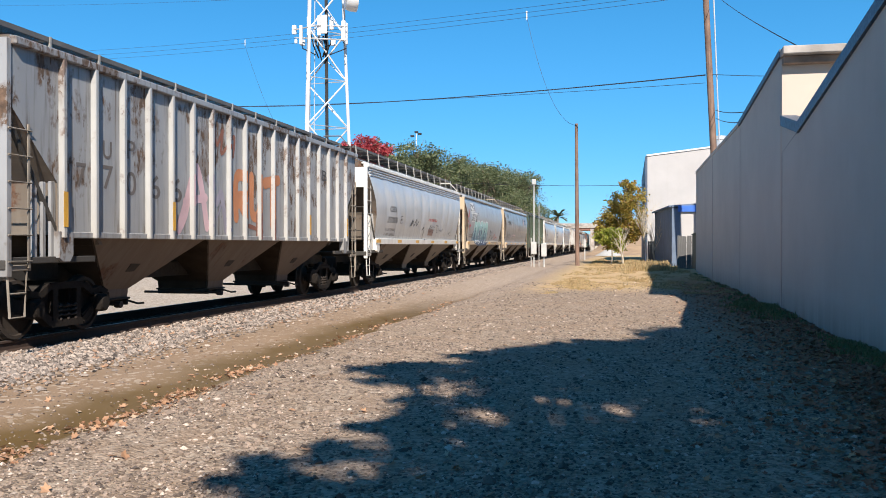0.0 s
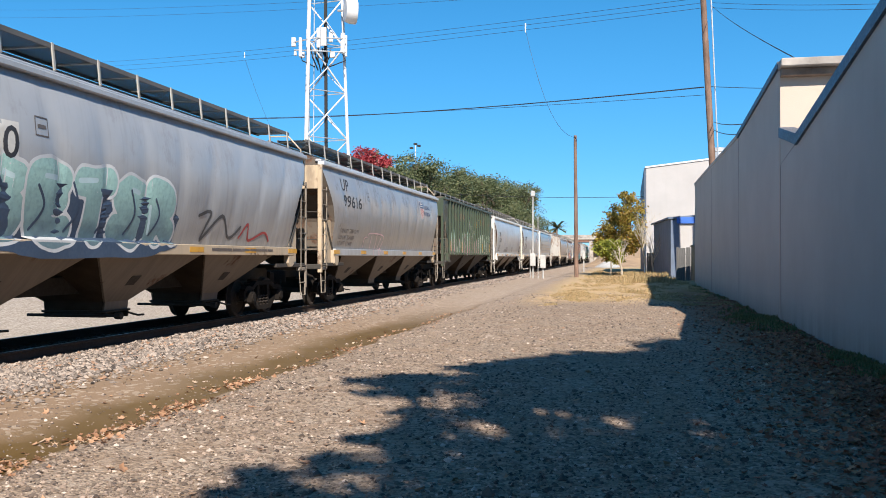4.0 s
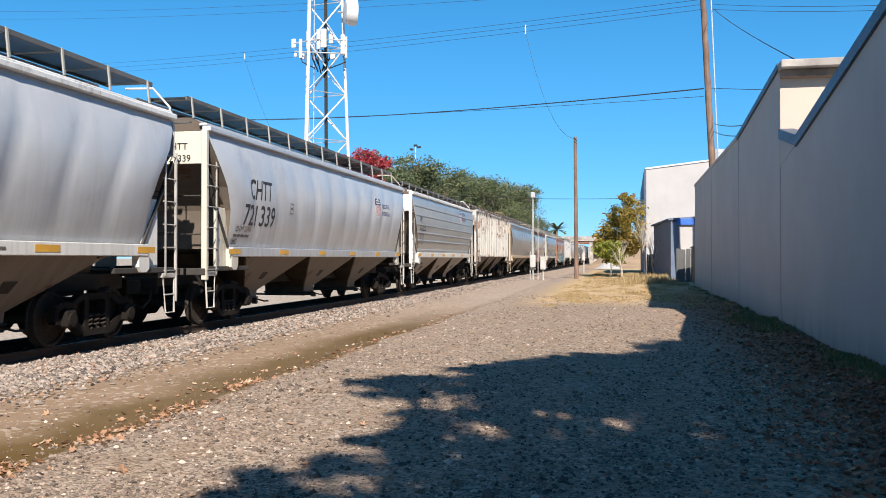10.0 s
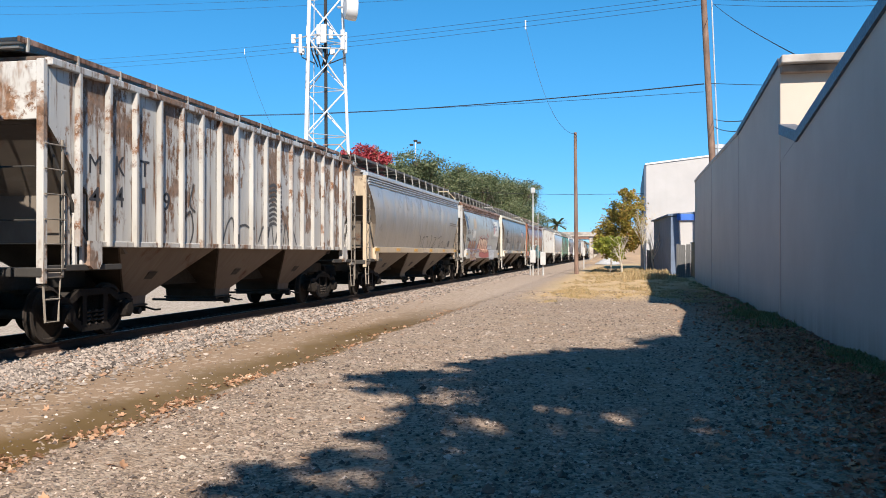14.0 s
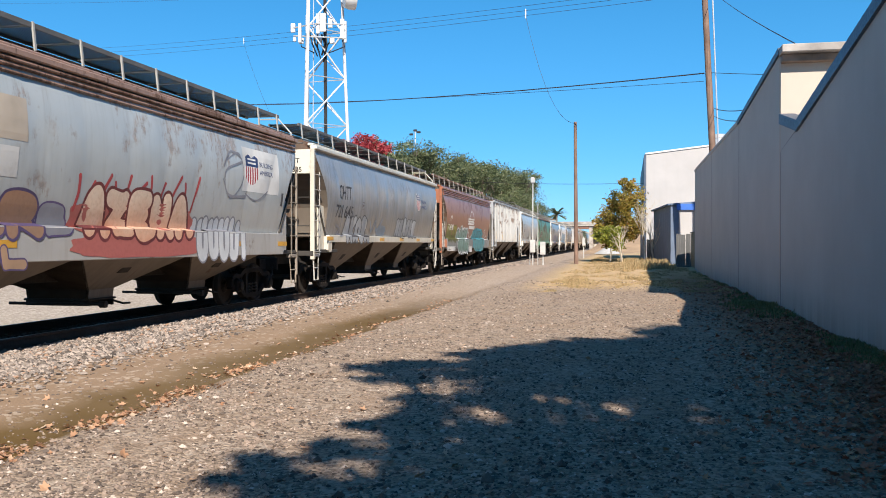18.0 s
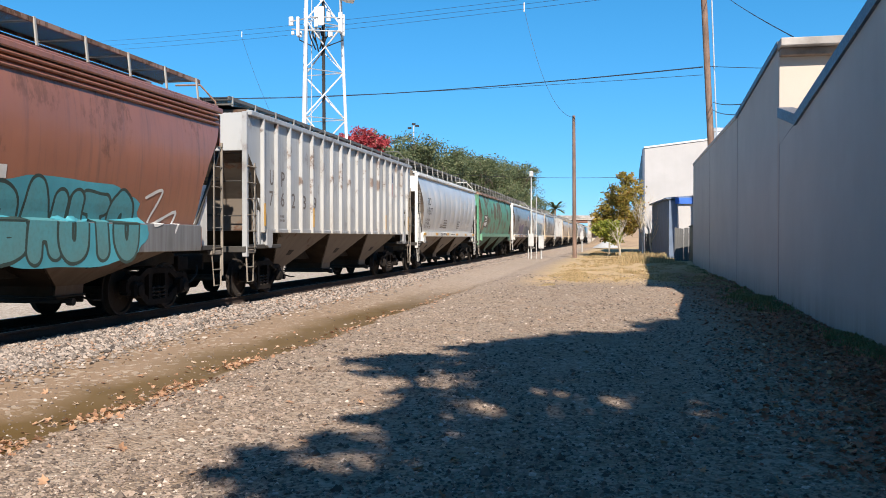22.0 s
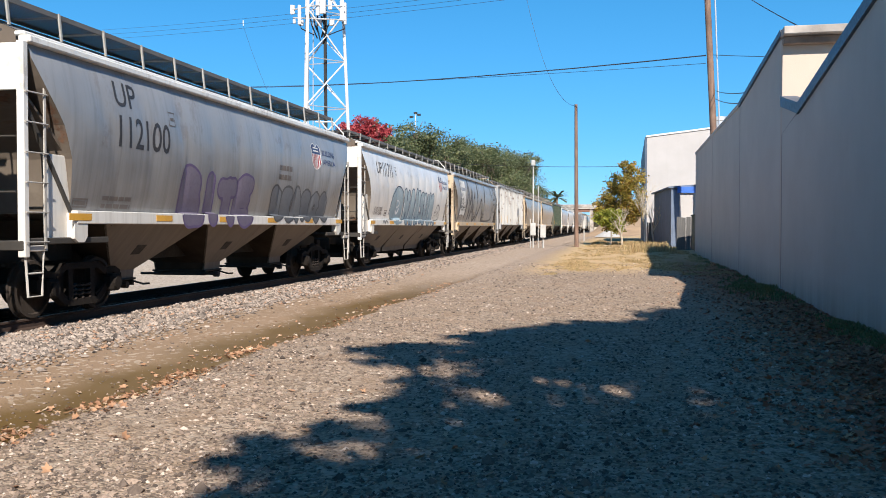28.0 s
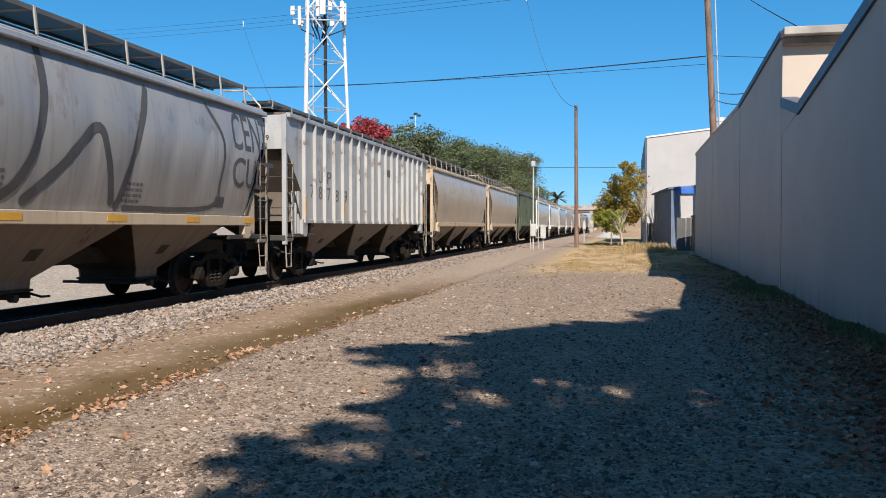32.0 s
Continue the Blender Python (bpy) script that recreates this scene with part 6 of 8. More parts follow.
stroke(2, 0.05, G_BLACK, [(6.27, 2.22), (6.63, 2.5), (6.43, 2.23), (6.84, 2.47), (6.99, 2.25), (7.28, 2.54), (7.35, 2.27), (7.66, 2.45)])
stroke(2, 0.025, G_BLACK, [(9.9, 2.05), (10.05, 2.2), (10.3, 2.35), (10.1, 2.1), (10.4, 2.05), (10.5, 2.25), (10.3, 2.2)])
stroke(2, 0.025, G_BLACK, [(10.6, 2.1), (10.75, 2.3), (10.95, 2.25), (10.8, 2.05), (11.05, 2.08), (11.2, 2.3), (11.3, 2.08)])
stroke(2, 0.025, G_BLACK, [(11.5, 2.36), (12.0, 2.34), (11.75, 2.34), (11.8, 2.05), (12.05, 2.08), (12.2, 2.25), (12.4, 2.1), (12.6, 2.22), (12.85, 2.1), (13.1, 2.24)])
stroke(2, 0.025, G_BLACK, [(14.6, 2.1), (14.8, 2.0), (15.0, 2.12), (14.8, 1.9), (15.2, 1.95)])
stroke(2, 0.06, G_BLACK, [(8.6, 2.1), (8.9, 2.2), (8.95, 1.75), (8.85, 1.7)])
patch(2, (9.97, 11.04, 1.89, 2.17), G_BROWN, "patch")
patch(3, (1.85, 3.11, 3.38, 3.88), M_PATCH, "patch")
patch(3, (2.06, 3.96, 2.8, 3.34), M_PATCH, "patch")
fit_words(3, "CMO", (1.89, 3.08, 3.41, 3.82), M_INK)
fit_words(3, "X", (3.15, 3.43, 3.48, 3.86), M_FADED)
fit_words(3, "100210", (2.11, 3.96, 2.82, 3.28), M_INK)
sign_box(3, (4.33, 4.67, 3.21, 3.5))
stroke(3, 0.06, G_RED, [(0.77, 3.24), (0.94, 3.05), (1.15, 3.29), (1.05, 3.5), (1.24, 3.37), (1.17, 3.15), (1.44, 2.66), (1.85, 2.54), (1.41, 2.55), (1.71, 2.31)])
stroke(3, 0.06, G_RED, [(0.82, 2.9), (0.92, 2.69), (1.07, 2.81)])
cloud(3, (2.85, 8.94, 1.41, 2.57), G_DEEP, 2)
throwup(3, (3.1, 8.7, 1.6, 2.95), "SETSR", F_TEAL, G_PALE, 21, G_SKY)
for k in range(6):
    stroke(3, 0.05, G_DEEP, [(3.6 + 0.86 * k, 2.6 - 0.1 * (k % 2)), (3.8 + 0.86 * k, 2.2), (3.55 + 0.86 * k, 1.85)])
stroke(3, 0.07, G_BLACK, [(9.68, 2.29), (10.26, 2.37), (9.94, 1.79), (10.77, 2.33), (11.29, 1.87), (11.84, 2.12)])
stroke(3, 0.06, G_RED, [(11.84, 1.88), (12.22, 2.2), (12.41, 1.83), (13.22, 2.03), (13.64, 1.84)])
text_bars(3, (1.88, 2.98, 1.88, 2.11), 2)
text_bars(3, (10.26, 13.64, 1.56, 1.66), 1)
fit_words(4, "99616", (1.91, 3.96, 3.0, 3.37), M_INK)
fit_words(4, "UP", (1.81, 2.56, 3.49, 3.86), M_INK)
sign_box(4, (4.64, 4.92, 3.33, 3.62))
shield(4, (12.89, 13.65, 3.06, 3.85))
fit_words(4, "BUILDING", (13.77, 14.89, 3.52, 3.69), M_NAVY)
fit_words(4, "AMERICA", (13.77, 14.89, 3.24, 3.41), M_NAVY)
fit_words(4, "CAPACITY 5200 CU FT", (1.75, 3.85, 2.2, 2.33), M_FADED)
fit_words(4, "LD LMT 224600", (1.75, 3.35, 2.0, 2.13), M_FADED)
fit_words(4, "LT WT  61400", (1.73, 3.25, 1.81, 1.94), M_FADED)
stroke(4, 0.04, G_PINK, [(4.6, 1.75), (4.6, 2.08), (5.01, 2.13), (5.19, 2.25), (6.89, 2.22), (6.97, 1.91), (6.6, 1.56)])
stroke(4, 0.04, G_PINK, [(5.44, 2.15), (5.5, 1.51)])
stroke(4, 0.04, G_PINK, [(6.1, 2.22), (6.17, 1.52)])
stroke(4, 0.04, G_PINK, [(6.74, 2.1), (6.31, 1.52)])
for k, (s0, s1, head, num) in enumerate(((3.33, 3.83, "C", "17"), (4.07, 4.65, "N", "82"), (4.90, 5.48, "W", "85"))):
    patch(5, (s0, s1, 1.98, 3.22), M_PATCH, "patch")
    fit_words(5, head, (s0 + 0.15, s1 - 0.15, 2.9, 3.14), M_INK, 0.005)
    fit_words(5, num, (s0 + 0.07, s1 - 0.07, 2.48, 2.74), M_INK, 0.005)
cloud(5, (1.75, 3.1, 1.6, 2.45), G_PINK, 0)
cloud(5, (5.6, 7.7, 1.6, 2.75), G_PINK, 1)
cloud(5, (7.5, 9.9, 1.6, 2.1), G_ROSE, 2)
cloud(5, (9.3, 16.2, 1.61, 2.55), G_PINK, 3)
throwup(5, (2.0, 3.4, 1.62, 2.95), "A", F_MINTPINK, G_BLACK, 34)
throwup(5, (3.3, 5.4, 1.62, 2.5), "UN", F_PINKMINT, G_BLACK, 35)
throwup(5, (5.4, 7.55, 1.62, 2.95), "AS", F_MINTPINK, G_BLACK, 31)
throwup(5, (10.6, 15.7, 1.64, 2.85), "MENT", F_MINTPALE, G_SPRUCE, 33, G_CREAM)
for k in range(6):
    stroke(5, 0.07, G_SPRUCE, [(11.0 + 0.8 * k, 2.6 - 0.16 * (k % 2)), (11.2 + 0.8 * k, 2.2), (11.05 + 0.8 * k, 1.75)])
cloud(5, (7.85, 9.1, 1.62, 2.72), G_BROWN, 7)
stroke(5, 0.05, G_CREAM, [(8.1, 2.39), (8.25, 2.18), (8.45, 2.41)])
stroke(5, 0.05, G_CREAM, [(8.55, 2.41), (8.7, 2.19), (8.86, 2.43)])
stroke(5, 0.06, G_BLACK, [(8.1, 1.84), (8.46, 1.98), (8.85, 1.86)])
stroke(5, 0.15, G_CREAM, [(7.85, 3.66), (8.1, 3.2), (8.3, 2.75)])
stroke(5, 0.13, G_CREAM, [(9.35, 3.1), (9.1, 2.95), (8.85, 2.6)])
patch(5, (9.85, 11.35, 3.05, 3.62), G_UMBER, "emblem_plate")
emblem_bars(5, (9.75, 11.45, 2.76, 3.9), G_GOLD)
fit_words(6, "CMO", (2.21, 2.98, 2.9, 3.23), M_INK)
fit_words(6, "113280", (2.21, 3.35, 2.5, 2.81), M_INK)
fit_words(6, "LD LMT 225700", (2.11, 3.13, 2.18, 2.29), M_FADED)
fit_words(6, "LT WT  60300", (2.07, 3.08, 2.02, 2.13), M_FADED)
fit_words(6, "CU FT  5200", (2.05, 3.05, 1.86, 1.97), M_FADED)
sign_box(6, (3.15, 3.49, 1.86, 2.04))
text_bars(6, (6.43, 7.92, 1.81, 2.19), 4)
text_bars(6, (10.14, 11.02, 1.88, 2.22), 4)
text_bars(6, (5.66, 6.4, 1.84, 2.03), 3)
fit_words(6, "DO NOT HAMMER ON CAR", (5.66, 7.07, 1.53, 1.64), M_INK)
text_bars(6, (8.33, 9.63, 1.55, 1.61), 1)
text_bars(6, (10.68, 12.1, 1.56, 1.63), 1)
fit_words(7, "CHTT", (2.24, 3.5, 2.81, 3.28), M_INK)
fit_words(7, "721339", (1.93, 3.81, 2.2, 2.69), M_INK)
sign_box(7, (4.84, 5.09, 2.59, 2.86))
shield(7, (13.11, 13.83, 2.88, 3.58))
fit_words(7, "BUILDING", (14.03, 15.1, 3.23, 3.39), M_NAVY)
fit_words(7, "AMERICA", (14.03, 15.1, 2.97, 3.13), M_NAVY)
fit_words(7, "LD LMT 223900", (1.63, 2.49, 2.06, 2.18), M_FADED)
text_bars(7, (1.57, 2.42, 1.91, 2.02), 1)
sign_box(7, (1.51, 1.82, 1.77, 1.89))
fit_words(8, "UP", (1.59, 2.02, 3.02, 3.28), M_INK)
fit_words(8, "102235", (1.59, 2.78, 2.64, 2.94), M_INK)
fit_words(8, "LD LMT 225500", (1.49, 2.46, 2.4, 2.52), M_FADED)
fit_words(8, "LT WT  60500", (1.47, 2.44, 2.24, 2.35), M_FADED)
fit_words(8, "CU FT  5239", (1.44, 2.38, 2.07, 2.16), M_FADED)
sign_box(8, (1.36, 1.65, 1.84, 1.99))
shield(8, (11.52, 12.19, 3.35, 4.05))
fit_words(8, "BUILDING", (12.38, 13.45, 3.75, 3.93), M_NAVY)
fit_words(8, "AMERICA", (12.38, 13.45, 3.45, 3.63), M_NAVY)
end_words(8, ("UP", "102235"), M_INK)
end_words(12, ("CHTT", "721645"), M_INK)
end_words(20, ("UP", "78789"), M_INK)
end_words(3, ("CMO", "100210"), M_INK)
end_words(16, ("NDYX", "845962"), M_INKWHITE)
end_words(7, ("CHTT", "721339"), M_INK)
fit_words(9, "M", (1.48, 1.83, 2.76, 3.07), M_INK)
fit_words(9, "K", (2.29, 2.58, 2.79, 3.12), M_INK)
fit_words(9, "T", (3.09, 3.42, 2.84, 3.13), M_INK)
fit_words(9, "4", (1.48, 1.81, 2.21, 2.55), M_INK)
fit_words(9, "4", (2.28, 2.54, 2.25, 2.61), M_INK)
fit_words(9, "1", (3.16, 3.26, 2.35, 2.64), M_INK)
fit_words(9, "9", (3.94, 4.21, 2.26, 2.61), M_INK)
for k in range(9):
    stroke(9, 0.07, G_BLACK, [(9.3, 3.1 - 0.12 * k), (9.6, 3.16 - 0.12 * k), (9.95, 3.06 - 0.12 * k)])
for k in range(5):
    stroke(9, 0.06, G_BLACK, [(8.6 + 0.55 * k, 1.75), (8.9 + 0.5 * k, 2.1 + 0.1 * (k % 2)), (9.0 + 0.55 * k, 1.7)])
stroke(9, 0.05, G_BLACK, [(4.74, 2.04), (5.03, 2.29), (5.18, 1.98), (5.06, 1.67)])
stroke(9, 0.05, G_BLACK, [(6.57, 1.69), (6.84, 2.12), (7.11, 2.22), (7.21, 1.7)])
stroke(9, 0.05, G_BLACK, [(7.4, 2.05), (7.8, 2.11), (8.21, 1.99)])
stroke(9, 0.05, G_BLACK, [(5.18, 2.84), (5.03, 2.44), (5.25, 2.3)])
stroke(10, 0.045, G_BLACK, [(8.64, 2.23), (8.82, 2.12), (8.96, 1.82)])
stroke(10, 0.045, G_BLACK, [(9.21, 1.64), (9.24, 2.08), (9.59, 2.16), (9.54, 1.64)])
stroke(10, 0.045, G_BLACK, [(9.96, 2.18), (10.23, 2.22), (10.46, 2.07), (10.57, 1.66)])
stroke(10, 0.045, G_BLACK, [(11.05, 2.27), (11.24, 2.17), (10.99, 1.66)])
stroke(10, 0.045, G_BLACK, [(11.77, 2.2), (12.13, 2.14), (11.57, 1.71), (12.27, 1.91)])
stroke(10, 0.045, G_BLACK, [(12.88, 2.17), (13.36, 2.27), (13.2, 1.78), (13.87, 2.04), (14.05, 1.71)])
stroke(10, 0.045, G_BLACK, [(14.42, 1.97), (14.8, 1.72), (15.1, 1.99)])
patch(10, (15.34, 15.83, 1.8, 2.1), G_BLACK, "patch")
text_bars(10, (15.34, 16.98, 2.83, 3.01), 2)
text_bars(10, (9.19, 10.12, 1.47, 1.53), 1)
fit_words(11, "SSW", (1.38, 2.48, 2.57, 2.8), M_FADED)
fit_words(11, "78888", (1.45, 2.42, 2.18, 2.38), M_INK)
fit_words(11, "LD LMT", (1.4, 1.95, 1.86, 1.95), M_FADED)
fit_words(11, "LT WT", (1.36, 1.85, 1.64, 1.73), M_FADED)
sign_box(11, (2.75, 3.01, 2.55, 2.81))
patch(11, (3.46, 4.22, 2.38, 2.81), M_PATCH, "patch")
patch(11, (3.51, 4.41, 2.9, 3.52), G_STAIN, "patch")
patch(11, (11.92, 14.09, 2.64, 3.64), M_PATCH, "patch")
shield(11, (12.03, 12.8, 2.78, 3.51))
fit_words(11, "BUILDING", (12.86, 13.69, 3.25, 3.36), M_NAVY)
fit_words(11, "AMERICA", (12.86, 13.69, 3.06, 3.17), M_NAVY)
throwup(11, (2.19, 4.82, 1.51, 2.22), "SAR", F_UMBER, G_PURPLE, 41, None)
throwup(11, (2.15, 4.4, 1.06, 1.46), "OUUL", G_TAN, G_PURPLE, 45, None)
throwup(11, (4.82, 5.53, 1.57, 2.08), "B", G_SLATE, G_PURPLE, 42, None)
cloud(11, (5.5, 9.8, 1.5, 2.2), F_BRICK, 43)
cloud(11, (5.42, 10.1, 1.2, 1.62), F_BRICK, 40)
stroke(11, 0.07, G_RED, [(5.67, 1.98), (5.75, 2.26), (5.74, 2.53)], 0.0009)
stroke(11, 0.07, G_RED, [(6.0, 1.99), (6.08, 2.27), (6.17, 2.45)], 0.0009)
stroke(11, 0.07, G_RED, [(6.34, 2.0), (6.43, 2.29), (6.63, 2.59)], 0.0009)
stroke(11, 0.07, G_RED, [(6.69, 2.01), (6.79, 2.3), (6.77, 2.48)], 0.0009)
stroke(11, 0.07, G_RED, [(7.06, 2.02), (7.16, 2.32), (7.26, 2.62)], 0.0009)
stroke(11, 0.07, G_RED, [(7.44, 2.03), (7.54, 2.34), (7.77, 2.53)], 0.0009)
stroke(11, 0.07, G_RED, [(7.83, 2.04), (7.94, 2.35), (7.92, 2.66)], 0.0009)
stroke(11, 0.07, G_RED, [(8.25, 2.05), (8.36, 2.37), (8.47, 2.57)], 0.0009)
stroke(11, 0.07, G_RED, [(8.67, 2.07), (8.79, 2.39), (9.05, 2.73)], 0.0009)
stroke(11, 0.07, G_RED, [(9.12, 2.08), (9.24, 2.41), (9.22, 2.61)], 0.0009)
stroke(11, 0.07, G_RED, [(9.58, 2.09), (9.71, 2.43), (9.84, 2.77)], 0.0009)
throwup(11, (5.85, 9.5, 1.5, 2.4), "AZENA", F_FLAME, G_MAROON, 46)
throwup(11, (9.71, 12.24, 1.06, 2.03), "UUUUI", G_PALE, G_SLATE, 44, None)
stroke(11, 0.24, G_ROYAL, [(0.57, 3.56), (0.87, 3.44), (1.07, 3.23), (1.37, 2.94)])
stroke(11, 0.05, G_DEEP, [(0.45, 3.6), (0.7, 3.59), (1.17, 3.45), (1.32, 3.17), (1.52, 2.89), (1.27, 2.9), (0.89, 3.21), (0.52, 3.53)])
stroke(11, 0.04, G_DEEP, [(1.07, 3.56), (1.27, 3.47), (1.42, 3.4), (1.57, 3.36), (1.8, 3.2)])
stroke(11, 0.03, G_SLATE, [(11.05, 3.25), (11.72, 3.46), (11.93, 2.9), (11.34, 2.45), (10.91, 2.84)])
stroke(11, 0.03, G_SLATE, [(12.09, 2.59), (12.72, 2.45), (13.39, 2.7)])
stroke(11, 0.05, G_SLATE, [(10.92, 3.12), (11.31, 3.47), (11.86, 3.3), (11.05, 3.03), (11.18, 2.53), (12.15, 2.52)])
patch(11, (14.3, 14.44, 2.39, 2.71), G_BLACK, "patch")
fit_words(12, "CHTT", (2.3, 3.5, 2.8, 3.23), M_INK)
fit_words(12, "721645", (2.02, 3.83, 2.24, 2.63), M_INK)
sign_box(12, (4.86, 5.12, 2.58, 2.82))
shield(12, (13.03, 13.73, 2.83, 3.55))
fit_words(12, "BUILDING", (13.96, 15.01, 3.17, 3.31), M_NAVY)
fit_words(12, "AMERICA", (13.96, 15.01, 2.93, 3.08), M_NAVY)
throwup(12, (3.1, 5.75, 1.45, 2.34), "AKOR", G_GREY, G_BLACK, 51)
throwup(12, (9.89, 13.16, 1.69, 2.43), "NEASRE", G_GREY, G_BLACK, 52, None)
cloud(12, (7.1, 8.4, 1.72, 2.1), G_SMEAR, 2)
stroke(12, 0.07, G_SMEAR, [(6.1, 2.2), (6.4, 1.85), (6.8, 2.25), (7.1, 1.9), (7.6, 2.3)])
stroke(12, 0.06, G_SLATE, [(2.3, 2.0), (2.7, 1.9), (2.5, 1.7), (2.9, 1.75)])
fit_words(13, "MP", (2.19, 2.7, 2.62, 2.88), M_INKWHITE)
fit_words(13, "724240", (1.73, 3.14, 2.15, 2.43), M_INKWHITE, 0.008)
throwup(13, (1.49, 4.28, 1.54, 2.44), "NOLES", F_OLIVE, G_MOSS, 61, None)
throwup(13, (4.37, 7.76, 0.99, 2.29), "SAKU", F_SAGE, G_DARKGREEN, 62, None, G_PALE)
cloud(13, (9.29, 13.96, 0.96, 2.38), G_CYAN, 8)
throwup(13, (9.72, 13.59, 1.02, 2.25), "BAUTO", F_CYAN, G_DARKGREEN, 63, None)
gear_emblem(13, (7.78, 10.12, 1.81, 3.27), M_INKWHITE)
patch(13, (1.24, 1.73, 1.08, 1.31), M_PATCH, "patch")
patch(13, (1.75, 3.54, 1.07, 1.3), M_PATCH, "patch")
patch(13, (8.01, 8.95, 0.96, 1.28), M_PATCH, "patch")
stroke(13, 0.06, M_INKWHITE, [(14.0, 2.17), (14.58, 2.31), (14.19, 1.67), (15.18, 1.94), (14.98, 1.55)])
text_bars(13, (3.3, 4.25, 1.04, 1.27), 3)
text_bars(13, (1.37, 2.15, 1.11, 1.17), 1)
fit_words(14, "P", (2.49, 2.73, 2.74, 3.12), M_FADED)
fit_words(14, "6", (2.46, 2.71, 2.23, 2.6), M_FADED)
fit_words(14, "2", (3.25, 3.52, 2.22, 2.61), M_FADED)
fit_words(14, "3", (4.1, 4.37, 2.21, 2.59), M_FADED)
fit_words(14, "9", (4.97, 5.26, 2.21, 2.58), M_FADED)
fit_words(14, "U", (1.71, 1.95, 2.74, 3.12), M_FADED)
fit_words(14, "7", (1.68, 1.93, 2.23, 2.6), M_FADED)
shield(14, (13.72, 14.38, 2.8, 4.0))
text_bars(14, (2.42, 2.73, 1.83, 2.04), 2)
fit_words(15, "CMO", (1.85, 2.6, 2.9, 3.23), M_INK)
fit_words(15, "113237", (1.81, 2.95, 2.48, 2.8), M_INK)
fit_words(15, "LD LMT 225700", (1.71, 2.73, 2.18, 2.3), M_FADED)
fit_words(15, "LT WT  60300", (1.7, 2.68, 2.02, 2.14), M_FADED)
fit_words(15, "CU FT  5200", (1.67, 2.66, 1.87, 1.98), M_FADED)
sign_box(15, (2.76, 3.1, 1.86, 2.03))
text_bars(15, (6.05, 6.99, 1.87, 2.34), 4)
text_bars(15, (9.99, 10.66, 1.88, 2.33), 4)
text_bars(15, (5.36, 6.04, 1.9, 2.08), 3)
fit_words(15, "DO NOT HAMMER ON CAR", (5.27, 6.67, 1.54, 1.65), M_INK)
text_bars(15, (7.96, 9.04, 1.58, 1.64), 1)
patch(16, (1.98, 3.59, 2.09, 2.9), G_UMBER, "patch")
fit_words(16, "NDYX", (2.31, 3.32, 2.51, 2.81), M_INKWHITE)
fit_words(16, "845962", (2.06, 3.38, 2.16, 2.44), M_INKWHITE)
patch(16, (1.64, 1.96, 1.98, 2.39), G_TAN, "patch")
fit_words(17, "UP", (2.35, 3.06, 3.48, 3.9), M_INK)
fit_words(17, "112100", (2.43, 4.14, 2.8, 3.34), M_INK)
sign_box(17, (4.14, 4.4, 3.33, 3.6))
shield(17, (12.21, 13.0, 3.04, 3.76))
fit_words(17, "BUILDING", (13.12, 14.28, 3.46, 3.62), M_NAVY)
fit_words(17, "AMERICA", (13.12, 14.28, 3.2, 3.36), M_NAVY)
throwup(17, (4.77, 8.2, 1.46, 2.59), "BITE", F_DUSK, G_PURPLE, 71, None)
throwup(17, (9.45, 13.71, 1.58, 2.45), "BEASOS", F_ASH, G_BLACK, 72, None)
text_bars(17, (2.13, 3.03, 1.73, 1.99), 2)
sign_box(17, (1.33, 1.73, 1.75, 1.9))
text_bars(17, (9.77, 10.65, 2.58, 3.04), 2)
fit_words(18, "UP", (1.87, 2.5, 3.32, 3.73), M_INK)
fit_words(18, "111711", (2.66, 3.98, 3.25, 3.76), M_INK)
sign_box(18, (4.41, 4.72, 3.39, 3.69))
fit_words(18, "LD LMT 224000", (1.83, 2.86, 2.01, 2.15), M_FADED)
fit_words(18, "LT WT  62000", (1.82, 2.81, 1.87, 1.99), M_FADED)
sign_box(18, (3.21, 3.57, 1.84, 2.04))
shield(18, (12.87, 13.65, 3.05, 3.83))
fit_words(18, "BUILDING", (13.73, 14.83, 3.47, 3.62), M_NAVY)
fit_words(18, "AMERICA", (13.73, 14.83, 3.22, 3.37), M_NAVY)
cloud(18, (4.0, 5.9, 1.51, 2.95), F_STEEL, 3)
stroke(18, 0.05, G_PALE, [(4.73, 2.32), (5.0, 2.45), (5.27, 2.32), (5.0, 2.18), (4.73, 2.32)])
stroke(18, 0.1, G_PALE, [(4.77, 2.05), (5.06, 1.95), (5.25, 2.11)])
stroke(18, 0.05, G_DEEP, [(3.89, 1.9), (4.1, 2.55), (4.88, 2.97), (5.68, 2.82), (5.98, 2.31), (6.02, 1.51)])
throwup(18, (6.02, 11.74, 1.5, 2.96), "HAMSUN", F_STEEL, G_DEEP, 81, G_PALE)
stroke(18, 0.04, G_BLACK, [(12.13, 1.8), (12.5, 2.29), (12.87, 2.45), (13.45, 2.19), (13.26, 1.79), (12.31, 1.73)])
stroke(18, 0.035, G_BLACK, [(12.39, 1.87), (12.61, 2.17), (12.83, 1.91), (13.06, 2.16), (13.3, 1.88)])
stroke(18, 0.04, G_BLACK, [(2.69, 1.56), (2.84, 1.68), (2.98, 1.56), (3.16, 1.66), (3.44, 1.57)])
patch(19, (1.83, 3.42, 2.06, 3.92), M_PATCH, "patch")
fit_words(19, "CMO", (1.93, 2.9, 2.65, 3.01), M_INK)
fit_words(19, "100065", (1.87, 3.3, 2.3, 2.65), M_INK)
fit_words(19, "LT WT  59900", (1.9, 2.9, 1.99, 2.11), M_FADED)
